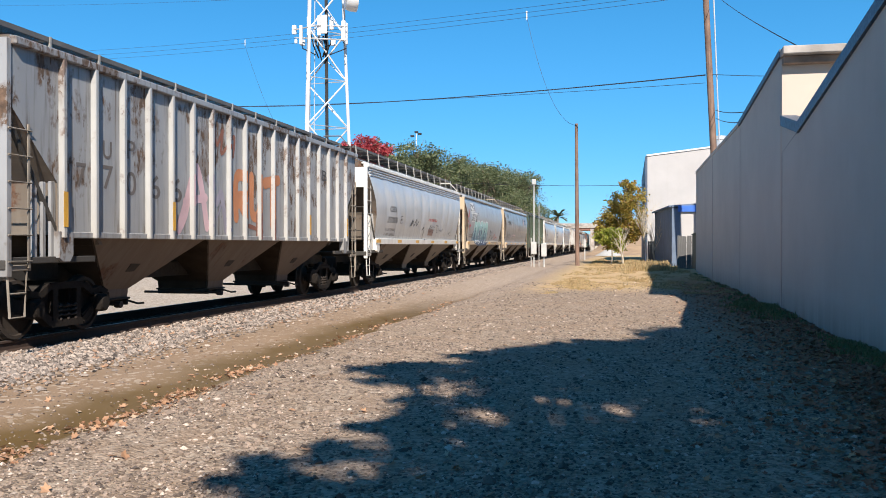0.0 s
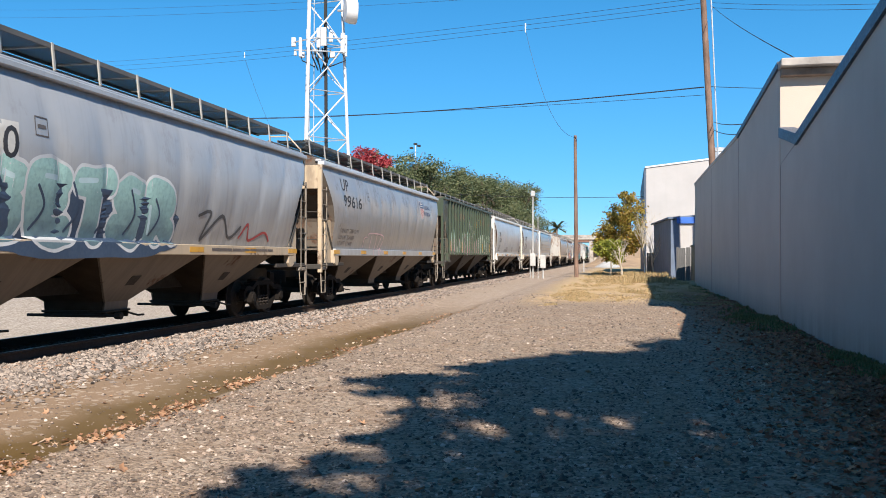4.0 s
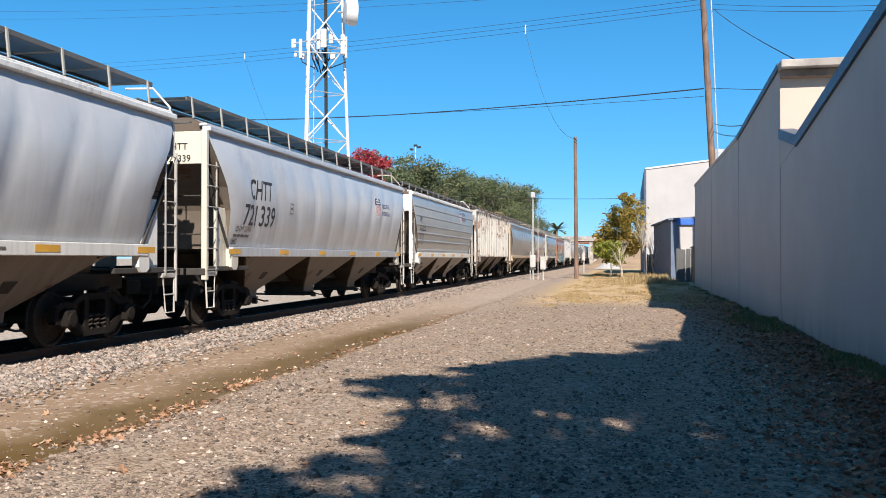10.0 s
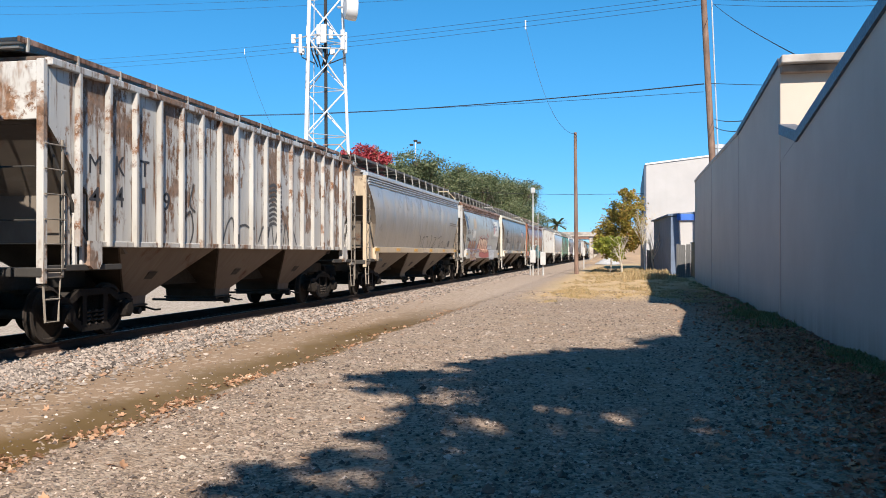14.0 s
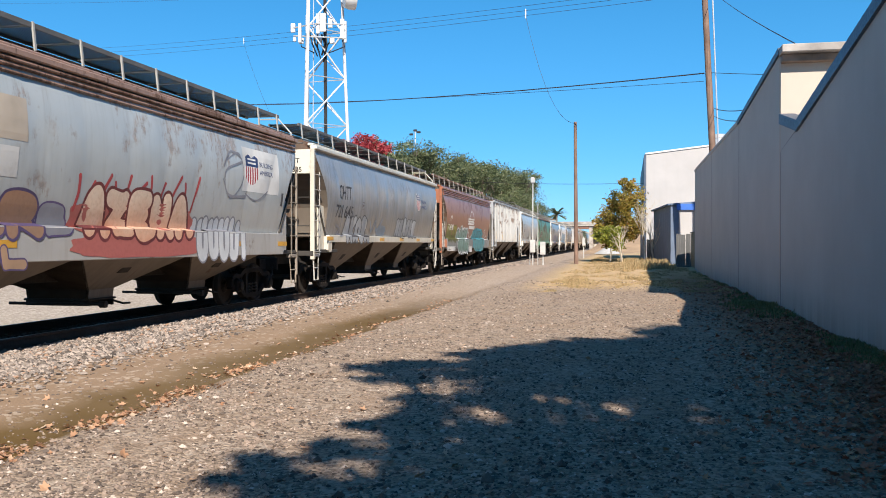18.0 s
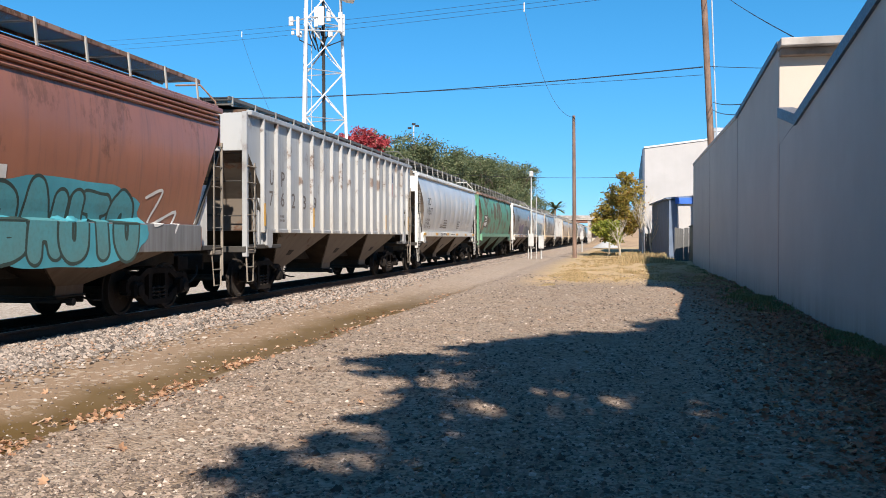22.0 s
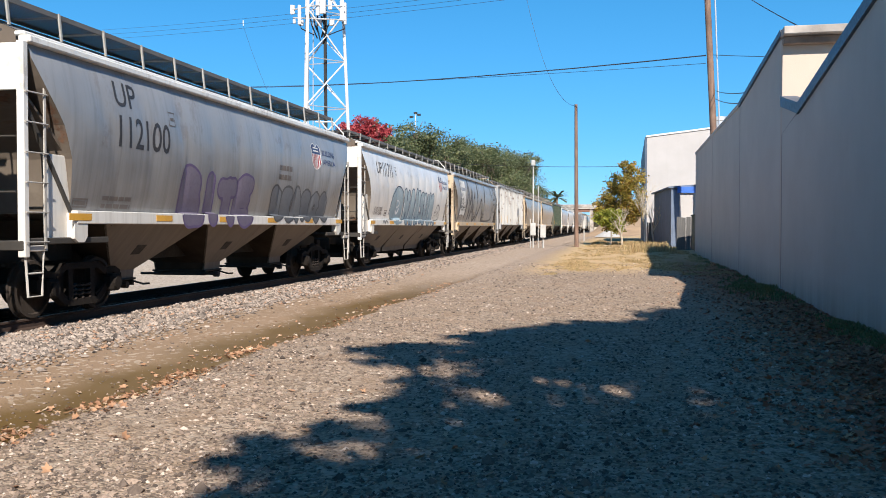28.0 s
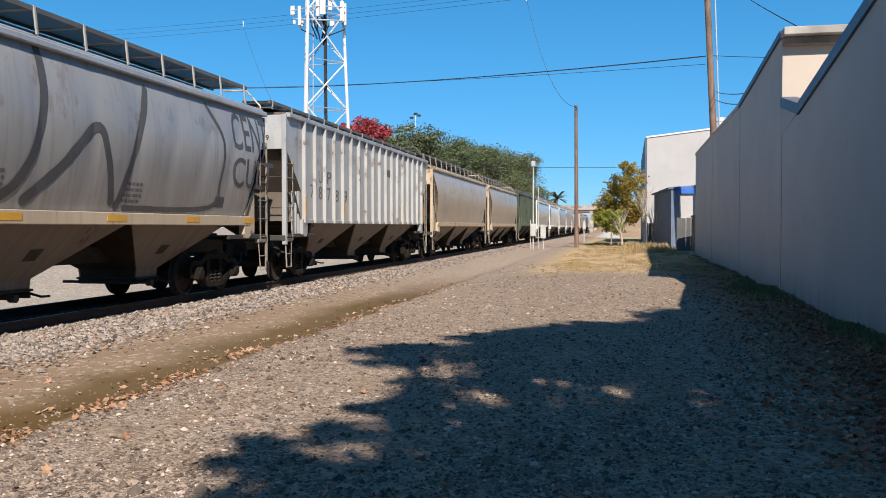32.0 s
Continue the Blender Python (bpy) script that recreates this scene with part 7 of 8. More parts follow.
fit_words(19, "LD LMT 226100", (1.87, 2.83, 1.82, 1.94), M_FADED)
sign_box(19, (3.25, 3.56, 1.84, 2.0))
stroke(19, 0.22, G_BLACK, [(1.69, 3.94), (1.78, 3.53), (1.83, 3.06), (1.78, 2.51), (1.65, 1.9)])
stroke(19, 0.2, G_BLACK, [(4.34, 4.28), (4.14, 3.42), (3.83, 2.47), (3.42, 2.03)])
stroke(19, 0.2, G_BLACK, [(4.4, 4.25), (4.53, 3.25), (4.6, 2.37), (4.43, 1.74)])
stroke(19, 0.16, G_BLACK, [(4.6, 1.93), (5.09, 2.71), (5.46, 3.47), (5.61, 3.37), (5.46, 2.42), (5.16, 1.89)])
stroke(19, 0.16, G_BLACK, [(5.53, 3.21), (5.68, 2.59), (5.84, 2.29), (6.24, 2.88), (6.7, 3.4)])
stroke(19, 0.17, G_BLACK, [(6.16, 2.71), (6.16, 2.22), (6.41, 1.82), (7.02, 1.92), (7.48, 2.37), (7.77, 3.18), (7.81, 4.21)])
stroke(19, 0.17, G_BLACK, [(7.48, 1.84), (8.17, 2.31), (9.13, 3.07), (9.47, 2.66), (9.76, 1.89)])
stroke(19, 0.17, G_BLACK, [(9.95, 1.8), (10.32, 2.71), (10.84, 3.93)])
stroke(19, 0.1, G_BLACK, [(13.34, 3.98), (13.95, 3.28), (13.85, 2.45), (13.51, 1.86), (10.2, 1.78)])
fit_words(19, "CENT", (14.44, 16.5, 3.16, 3.99), G_BLACK)
fit_words(19, "CULT", (14.44, 16.8, 2.33, 3.0), G_BLACK)
patch(19, (13.75, 14.23, 1.87, 2.1), G_BLACK, "patch")
text_bars(19, (6.36, 6.98, 1.91, 2.29), 4)
text_bars(19, (10.07, 10.71, 1.86, 2.26), 4)
fit_words(20, "U", (2.89, 3.23, 2.71, 3.04), M_FADED)
fit_words(20, "P", (3.67, 4.08, 2.72, 3.07), M_FADED)
fit_words(20, "7", (2.18, 2.51, 2.27, 2.64), M_FADED)
fit_words(20, "8", (2.89, 3.23, 2.24, 2.62), M_FADED)
fit_words(20, "7", (3.67, 3.99, 2.22, 2.6), M_FADED)
fit_words(20, "8", (4.46, 4.8, 2.21, 2.58), M_FADED)
fit_words(20, "9", (5.34, 5.7, 2.21, 2.59), M_FADED)
patch(20, (10.79, 11.25, 3.3, 3.57), G_BLACK, "patch")

# ---- poles, wires, tower ----
def utility_pole(foot, top, r0, r1, label):
    ob = thing("utility_pole", label, "utility pole")
    part("shaft", Shape().tube([foot, (Vector(foot) + Vector(top)) / 2, top], r0, 14, r1), M_POLE, ob, smooth=True)
    return ob


p0, p1 = spot(1020, 497, 71), spot(1018, 244, 71)
utility_pole((p0.x, p0.y, -0.2), p1, 0.17, 0.12, "slender brown wooden utility pole standing in the dry grass")
b0, b1 = spot(1272, 500, 60), spot(1238, -140, 60)
big_pole = utility_pole((b0.x, b0.y, -0.2), b1, 0.24, 0.18, "tall brown wooden utility pole behind the workshop")
part("conduit", Shape().tube([spot(1276, 400, 59.6), spot(1257, -60, 59.6)], 0.05, 8), M_GALV, big_pole, "grey riser pipe")
arm = spot(1240, -20, 60)
for dz in (0, 1.6):
    part("crossarm", Shape().beam(arm + Vector((-1.3, 0.4, dz)), arm + Vector((1.3, -0.4, dz)), 0.1, 0.13), M_POLE, big_pole)


def wire(a, b, sag, r, label, mat=None, n=14):
    pts = []
    for i in range(n + 1):
        t = i / n
        q = Vector(a).lerp(Vector(b), t)
        q.z -= sag * 4 * t * (1 - t)
        pts.append(q)
    return solid("overhead_wire", Shape().tube(pts, r * 1.25, 5), mat or M_WIRE, label, "wire", "overhead wires")


for k, (ya, yb) in enumerate(((0, 100), (9, 108), (18, 116))):
    wire(spot(1246, ya - 1, 60), spot(60, yb + 19, 150), 0.8, 0.012, "thin dark overhead wire across the sky")
for k, (ya, yb) in enumerate(((-22, 20), (-12, 34))):
    wire(spot(1246, ya - 14, 60), spot(-60, yb, 150), 0.8, 0.010, "thin dark overhead wire across the sky")
wire(spot(1246, 158, 60), spot(330, 213, 120), 0.75, 0.035, "thick black overhead cable across the sky")
wire(spot(1246, 172, 60), spot(330, 214, 121), 0.4, 0.014, "thin dark overhead wire across the sky")
wire(spot(1256, 157, 60), spot(1700, 150, 44), 0.2, 0.016, "thin dark overhead wire across the sky")
wire(spot(1262, 15, 60), YARD @ Vector((4.2, 24.0, 6.66)), 0.15, 0.013, "service wire running down to the workshop")
for ya in (8, 17):
    wire(spot(1262, ya, 60), spot(1560, ya + 2, 45), 0.1, 0.010, "thin dark overhead wire across the sky")
wire(spot(1264, 220, 60), YARD @ Vector((3.8, 31.0, 6.1)), 0.1, 0.016, "service wire running down to the workshop")
wire(spot(1264, 234, 60), YARD @ Vector((3.8, 33.0, 6.0)), 0.1, 0.016, "service wire running down to the workshop")
wire(spot(1019, 247, 71), spot(931, 60, 78), 2.3, 0.012, "slack wire hanging down to the slender pole")
wire(spot(432, 106, 128), spot(482, 238, 120), 0.5, 0.014, "slack wire hanging down behind the train")
wire(spot(760, 345, 108), spot(1150, 352, 88), 0.3, 0.018, "thin dark overhead wire across the sky")
for px, py, d in ((930, 53, 79), (432, 101, 128)):
    q = spot(px, py, d)
    solid("insulator", Shape().tube([q + Vector((0, 0, -0.4)), q + Vector((0, 0, 0.4))], 0.06, 8), M_WHITE, "white insulator on an overhead wire", "insulator", "insulators")


def lattice_tower(foot, half0, half1, h):
    """A three-legged lattice mast with rings, diagonals, aerial panels and a dish."""
    tw = thing("radio_tower", "white three-legged lattice radio tower with aerial panels and a dish", "tower")
    ang = [TURN + radians(a) for a in (10, 130, 250)]

    def leg(i, z):
        r = half0 + (half1 - half0) * z / h
        return Vector((foot[0] + r * math.cos(ang[i]) * 1.0, foot[1] + r * math.sin(ang[i]), z))
    for i in range(3):
        part("leg", Shape().tube([leg(i, 0), leg(i, h)], 0.13, 10, 0.10), M_WHITE, tw, smooth=True)
    bays = 9
    for b in range(bays):
        z0, z1 = h * b / bays, h * (b + 1) / bays
        for i in range(3):
            j = (i + 1) % 3
            lo, hi = (i, j) if b % 2 else (j, i)
            part("diagonal", Shape().tube([leg(lo, z0), leg(hi, z1)], 0.06, 6), M_WHITE, tw)
            part("stay", Shape().tube([leg(hi, z0), (leg(lo, z0) + leg(hi, z1)) / 2], 0.035, 5), M_WHITE, tw)
            part("girt", Shape().tube([leg(i, z1), leg(j, z1)], 0.035, 6), M_GALV, tw)
    c = Vector((foot[0], foot[1], 0))
    part("cable_ladder", Shape().beam(c + Vector((0.62, -0.3, 0)), c + Vector((0.45, -0.3, h)), 0.2, 0.16), M_BLACK, tw, "black cable run up the middle")
    part("climbing_ladder", Shape().beam(c + Vector((-0.55, 0, 0)), c + Vector((-0.4, 0, h)), 0.06).beam(c + Vector((-0.9, 0, 0)), c + Vector((-0.75, 0, h)), 0.06), M_GALV, tw)
    return tw


foot = spot(566, 500, 66)
tower = lattice_tower((foot.x, foot.y), 2.45, 1.17, 31.0)
base = Vector((foot.x, foot.y, 0))


def panel(px, y0, y1, w, dz=0.0, d=65.5, name="aerial_panel"):
    a, b = spot(px, y1, d), spot(px, y0, d)
    part(name, Shape().bev(a.x - w / 2, a.x + w / 2, a.y - 0.09, a.y + 0.09, a.z, b.z, 0.03), M_WHITE, tower)


for px, y0, y1, w, d in ((519, 70, 86, 0.32, 65), (531, 70, 104, 0.22, 64.5), (545, 55, 88, 0.28, 66), (563, 53, 88, 0.26, 64.5), (572, 52, 85, 0.42, 64.3), (606, 62, 98, 0.3, 65), (611, 66, 104, 0.22, 65.5), (522, 95, 102, 0.2, 65), (585, 60, 78, 0.3, 66)):
    panel(px, y0, y1, w, d=d)
for px in (534, 566, 588):
    panel(px, 96, 106, 0.35, d=65.2, name="radio_box")
for i, (px, y0, y1, w) in enumerate(((548, 84, 128, 0.05), (556, 88, 120, 0.06), (563, 86, 132, 0.05), (570, 90, 126, 0.07), (577, 84, 138, 0.06), (584, 92, 116, 0.05), (606, 100, 122, 0.04), (532, 100, 122, 0.04))):
    part("cable", Shape().tube([spot(px, y0, 65.2), spot(px + 5 - 3 * (i % 3), (y0 + y1) / 2, 65.0), spot(570 + 0.35 * (px - 570), y1, 65.6)], w, 6), M_BLACK, tower, "black aerial cable")
part("mount_ring", Shape().tube([spot(515, 79, 65), spot(560, 70, 64.3), spot(612, 72, 65)], 0.05, 6).tube([spot(520, 92, 65), spot(565, 94, 64.3), spot(612, 96, 65)], 0.05, 6), M_GALV, tower)
dish_at = spot(617, 22, 65)
dish = part("dish", Shape().turned([(-0.35, 0.2), (-0.3, 0.8), (0.0, 0.93), (0.5, 0.95), (0.52, 0.9), (0.5, 0.0)], 28, "y"), M_WHITE, tower, "white drum-shaped microwave dish", True,
            at=Matrix.Translation(dish_at) @ pose(0, 0, 0, 0, 0, -62))
part("dish_mount", Shape().tube([dish_at, spot(598, 22, 66)], 0.09, 8), M_GALV, dish).matrix_parent_inverse = dish.matrix_basis.inverted()

# floodlight mast behind the trees
fm = thing("floodlight_mast", "thin mast with dark floodlights above the trees", "light mast")
part("mast", Shape().tube([spot(735, 480, 140), spot(735, 260, 140)], 0.1, 8), M_GALV, fm)
for dx, dy in ((-7, 4), (6, 0), (0, -3)):
    q = spot(735 + dx, 262 + dy, 140)
    part("floodlight", Shape().bev(q.x - 0.28, q.x + 0.28, q.y - 0.2, q.y + 0.2, q.z - 0.16, q.z + 0.14, 0.04), M_BLACK, fm)

# signal masts beside the track
sg = thing("signal_mast", "slim white signal mast with a small head and cabinet", "signal mast")
a = spot(943, 497, 71)
part("mast", Shape().tube([(a.x, a.y, -0.1), (a.x, a.y, spot(943, 350, 71).z)], 0.05, 8), M_POSTWHITE, sg)
part("head", Shape().bev(a.x - 0.16, a.x + 0.16, a.y - 0.16, a.y + 0.16, spot(943, 352, 71).z, spot(943, 342, 71).z, 0.05), M_POSTWHITE, sg)
part("cabinet", Shape().bev(a.x - 0.2, a.x + 0.22, a.y - 0.35, a.y - 0.05, spot(943, 475, 71).z, spot(943, 453, 71).z, 0.03), M_POSTWHITE, sg)
for px, top, r, cab in ((952, 388, 0.03, None), (938, 446, 0.035, None), (961, 470, 0.07, (456, 479, 0.42)), (1033, 447, 0.06, (449, 463, 0.3))):
    d = 71 if px < 1000 else 96
    a = spot(px, 459 + FOCAL * 1.7 / d, d)
    ob = thing("signal_post", "white steel post with a small box" if cab else "thin white steel post", "signal post", "white posts beside the track")
    part("post", Shape().tube([(a.x, a.y, -0.1), (a.x, a.y, spot(px, top, d).z)], r, 8), M_POSTWHITE, ob)
    if cab:
        part("box", Shape().bev(a.x - cab[2] / 2, a.x + cab[2] / 2, a.y - 0.3, a.y + 0.1, spot(px, cab[1], d).z, spot(px, cab[0], d).z, 0.03), M_POSTWHITE, ob)


wp = spot(312, 515, 41)
solid("marker_post", Shape().bev(wp.x - 0.16, wp.x + 0.16, wp.y - 0.12, wp.y + 0.12, -0.1, 0.85, 0.02), M_WHITE, "short white concrete marker post behind the track", "marker post")


ft = spot(1271, 459, 63)
flue = thing("flue_stack", "galvanised steel stack standing behind the workshop", "flue stack")
part("pipe", Shape().turned([(-0.2, 0.62), (9.0, 0.62), (9.05, 0.68), (9.3, 0.68), (9.32, 0.6)], 20, "z", (ft.x, ft.y, 0)), M_GALV, flue, smooth=True)


# ---- trees ----
def bare_tree(foot, h, seed, label):
    """A leafless young tree: stems that fork twice into twigs."""
    ob = thing("bare_tree", label, "tree")
    r = random.Random(seed)
    s = Shape()
    f = Vector(foot)

    def grow(p, d, ln, rad, level):
        q = p + d * ln
        s.tube([p, p.lerp(q, 0.5) + Vector((r.uniform(-0.06, 0.06), r.uniform(-0.06, 0.06), 0)) * ln, q], rad, 5, rad * 0.6)
        if level:
            for _ in range(3):
                e = (d + Vector((r.gauss(0, 0.45), r.gauss(0, 0.45), r.uniform(0, 0.4)))).normalized()
                grow(p.lerp(q, r.uniform(0.5, 1.0)), e, ln * r.uniform(0.5, 0.75), rad * 0.55, level - 1)
    for _ in range(2):
        grow(f, Vector((r.gauss(0, 0.12), r.gauss(0, 0.12), 1)).normalized(), h * 0.42, 0.055, 3)
    part("trunk", s, M_PALEBARK, ob)
    return ob


for px, d, h, sd in ((1143, 76, 6.8, 5), (1158, 74, 5.6, 9), (1102, 74, 3.4, 12)):
    q = spot(px, 459, d)
    bare_tree((q.x, q.y, 0.05), h, sd, "slender leafless tree with pale stems")

def leaf_mass(s, blobs, n, size, seed, hollow=0.55):
    """Many small leaf sprays in an uneven cloud of overlapping blobs."""
    r = random.Random(seed)
    tot = sum(b[3] ** 2 for b in blobs)
    for cx, cy, cz, br, flat in blobs:
        clumps = [(r.gauss(0, 1), r.gauss(0, 1), r.gauss(0, 1)) for _ in range(max(8, int(26 * br * br / tot * len(blobs))))]
        for _ in range(int(n * br * br / tot)):
            g = Vector(r.choice(clumps)).normalized()
            d = (g * r.uniform(hollow, 1.0) + Vector((r.gauss(0, 0.16), r.gauss(0, 0.16), r.gauss(0, 0.14)))) * br
            c = Vector((cx + d.x, cy + d.y, cz + d.z * flat))
            u = Vector((r.gauss(0, 1), r.gauss(0, 1), r.gauss(0, 0.6))).normalized()
            w = u.cross(Vector((r.gauss(0, 1), r.gauss(0, 1), r.gauss(0, 1)))).normalized()
            k = size * r.uniform(0.6, 1.4)
            s.add((c - u * k, c - w * k * 0.5, c + u * k, c + w * k * 0.5), [(0, 1, 2, 3)])


def tree(name, foot, h, blobs, mat, bark, n, size, label, seed, trunk=0.25):
    """blobs: centre and radius of each part of the crown, relative to the foot."""
    ob = thing(name, label, "tree")
    f = Vector(foot)
    r = random.Random(seed)
    s = Shape()
    low = min(b[2] for b in blobs)
    fork = f + Vector((r.uniform(-0.2, 0.2), r.uniform(-0.2, 0.2), max(1.2, low * 0.55)))
    s.tube([f - Vector((0, 0, 0.2)), f.lerp(fork, 0.5) + Vector((0.06, 0, 0)), fork], trunk, 9, trunk * 0.72)
    for b in blobs:
        tip = f + Vector(b[:3])
        mid = fork.lerp(tip, 0.5) + Vector((r.uniform(-0.3, 0.3), r.uniform(-0.3, 0.3), 0.2))
        s.tube([fork, mid, tip], trunk * 0.5, 6, 0.03)
        for _ in range(4):
            d = Vector((r.gauss(0, 1), r.gauss(0, 1), r.gauss(0.2, 0.7))).normalized() * b[3] * 0.85
            s.tube([mid.lerp(tip, r.uniform(0.2, 0.9)), tip + d * 0.5 + Vector((0, 0, 0.1)), tip + d], trunk * 0.18, 5, 0.012)
    part("trunk", s, bark, ob, smooth=True)
    c = Shape()
    leaf_mass(c, [(f.x + b[0], f.y + b[1], f.z + b[2], b[3], b[4]) for b in blobs], n, size, seed + 1)
    me = bpy.data.meshes.new("crown")
    me.from_pydata(c.v, [], c.f)
    me.materials.append(mat)
    part("crown", me, None, ob)
    return ob


def round_blobs(h, w, seed, n=9):
    r = random.Random(seed)
    out = []
    for i in range(n):
        a, q = r.uniform(0, 6.28), r.uniform(0.1, 0.62) * w
        z = h * r.uniform(0.42, 0.86)
        out.append((q * math.cos(a), q * math.sin(a), z, w * r.uniform(0.30, 0.46) * (1.12 - 0.35 * z / h), 0.8))
    out.append((0, 0, h * 0.78, w * 0.4, 0.7))
    return out


OAKS = ((676, 308, 84, 4.0), (706, 278, 92, 5.0), (742, 276, 100, 5.5), (780, 300, 108, 5.5), (815, 306, 116, 6.0), (850, 311, 126, 6.5), (882, 319, 138, 7.0), (908, 326, 152, 7.5), (926, 334, 168, 7.5), (938, 350, 186, 6.5))
for i, (px, top, d, w) in enumerate(OAKS):
    q = spot(px, 459, d)
    h = ((459 - top) / FOCAL * d + 1.7) * 1.07
    tree("oak_tree", (q.x - 1.0, q.y, 0), h, round_blobs(h, w, 30 + i, 13), M_OAK, M_BARK, 17000, 0.135, "dense dark green tree behind the track", 60 + i, 0.35)
q = spot(641, 459, 80)
red = [(-1.3, 0, 9.9, 1.2, 0.8), (0.2, 0, 10.5, 1.25, 0.8), (1.6, 0, 10.1, 0.9, 0.8), (-1.0, 0, 9.3, 0.9, 0.8), (-0.2, 0, 10.0, 1.0, 0.8), (0.8, 0.2, 9.7, 0.9, 0.8), (1.4, 0, 9.0, 0.7, 0.8), (0, 0, 8.6, 1.3, 0.8), (-0.6, 0.5, 7.4, 1.4, 0.8)]
tree("red_tree", (q.x, q.y, 0), 11, red, M_REDLEAF, M_BARK, 11000, 0.12, "small tree with bright red autumn leaves", 78)
q = spot(1100, 482, 78)
gold = [(-1.35, 0.3, 2.6, 1.0, 0.9), (0.6, 0.5, 3.0, 1.2, 0.9), (-0.6, 0.6, 4.2, 1.4, 0.9), (0.9, 0.8, 5.9, 1.1, 1.0), (-1.3, 0.4, 3.6, 1.05, 0.8), (0.0, 0.6, 5.3, 1.3, 0.8), (1.0, 1, 4.3, 1.1, 0.9), (0.9, 1, 2.8, 1.0, 0.9), (0.4, 0.8, 6.8, 0.8, 0.8), (-0.8, 0.5, 1.9, 0.9, 0.9)]
tree("autumn_tree", (q.x, q.y, 0.1), 7.8, gold, M_GOLDLEAF, M_PALEBARK, 12500, 0.11, "autumn tree with gold and green leaves on pale stems", 91, 0.1)
q = spot(1079, 480, 76)
tree("young_tree", (q.x, q.y, 0.1), 3.5, [(-0.5, 0, 2.3, 0.9, 0.8), (0.3, 0.2, 2.7, 0.8, 0.8), (0.6, 0, 1.6, 0.7, 0.8)], M_LIME, M_PALEBARK, 2400, 0.11, "young tree with yellow-green leaves", 95, 0.07)
q = spot(984, 459, 230)
palm = thing("palm_tree", "distant palm with drooping fronds", "tree")
part("trunk", Shape().tube([(q.x, q.y, 0), (q.x + 0.2, q.y, 9.0)], 0.32, 8, 0.22), M_BARK, palm)
s = Shape()
r = random.Random(3)
for i in range(54):
    a, up = r.uniform(0, 6.28), r.uniform(-0.2, 1.0)
    d = Vector((math.cos(a), math.sin(a), up)).normalized()
    p = [Vector((q.x + 0.2, q.y, 9.1)) + d * t * 3.6 - Vector((0, 0, 0.22 * (t * 3.6) ** 1.6 * 0.5)) for t in (0, 0.35, 0.7, 1.0)]
    w = d.cross(Vector((0, 0, 1))).normalized()
    for u, v in zip(p, p[1:]):
        s.add((u - w * 0.28, u + w * 0.28, v + w * 0.22, v - w * 0.22), [(0, 1, 2, 3)])
part("fronds", s, M_OAK, palm)
# broad tree behind the camera: only its shade falls into the yard
SHADE = ((-1.7, 13.5, 0.8), (-0.5, 14.0, 1.2), (0.9, 14.6, 1.4), (2.3, 14.6, 1.8), (-2.75, 11.7, 0.8), (-1.2, 11.6, 1.1), (0.3, 12.0, 1.3), (2.0, 12.0, 1.5),
         (-1.6, 9.5, 0.75), (-0.7, 9.9, 0.5), (0.2, 9.8, 0.35), (1.9, 9.3, 0.7), (-2.1, 8.3, 0.5), (-0.9, 7.9, 0.85), (2.9, 9.6, 1.3), (0.4, 7.0, 1.0), (-2.4, 6.6, 0.65), (-1.2, 6.3, 0.95),
         (1.7, 7.0, 1.1), (3.0, 6.5, 1.6), (-1.8, 4.9, 0.9), (-0.4, 4.6, 1.3), (1.2, 4.6, 1.5), (2.8, 4.0, 1.8), (-1.5, 2.8, 1.1), (0.0, 2.2, 1.6), (2.0, 1.5, 2.0), (0.6, 9.0, 0.5), (1.35, 8.9, 0.45), (-0.2, 8.9, 0.5), (1.1, 9.9, 0.4))
CROWN = (10.5, 12.2, 11.2, 13.0)
shade = [(gx + 0.446 * z - 2.9, gy - 1.262 * z + 7.0, z, r, 0.8) for (gx, gy, r), z in zip(SHADE, CROWN * 8)]
# Unseen extra foliage, added only to block sky light over the near yard.
shade += [(x - 2.9, y + 7.0, z, r, 0.7) for x, y, z, r in ((3.2, 1.5, 9.0, 1.5), (4.6, 0.0, 9.5, 1.7), (5.6, 3.0, 9.5, 1.5), (5.8, 0.4, 10.0, 1.4), (6.4, 5.0, 10.0, 1.4), (4.2, 3.0, 9.2, 1.3), (4.4, -4.6, 9.0, 1.6), (3.4, -5.5, 8.4, 1.7))]
tree("shade_tree", (2.9, -7.0, 0), 14, shade, M_GOLDLEAF, M_BARK, 70000, 0.125, "broad tree with thinning autumn leaves behind the yard", 101, 0.3)

# ---- loose stones, leaves and grass ----
rng = np.random.default_rng(7)


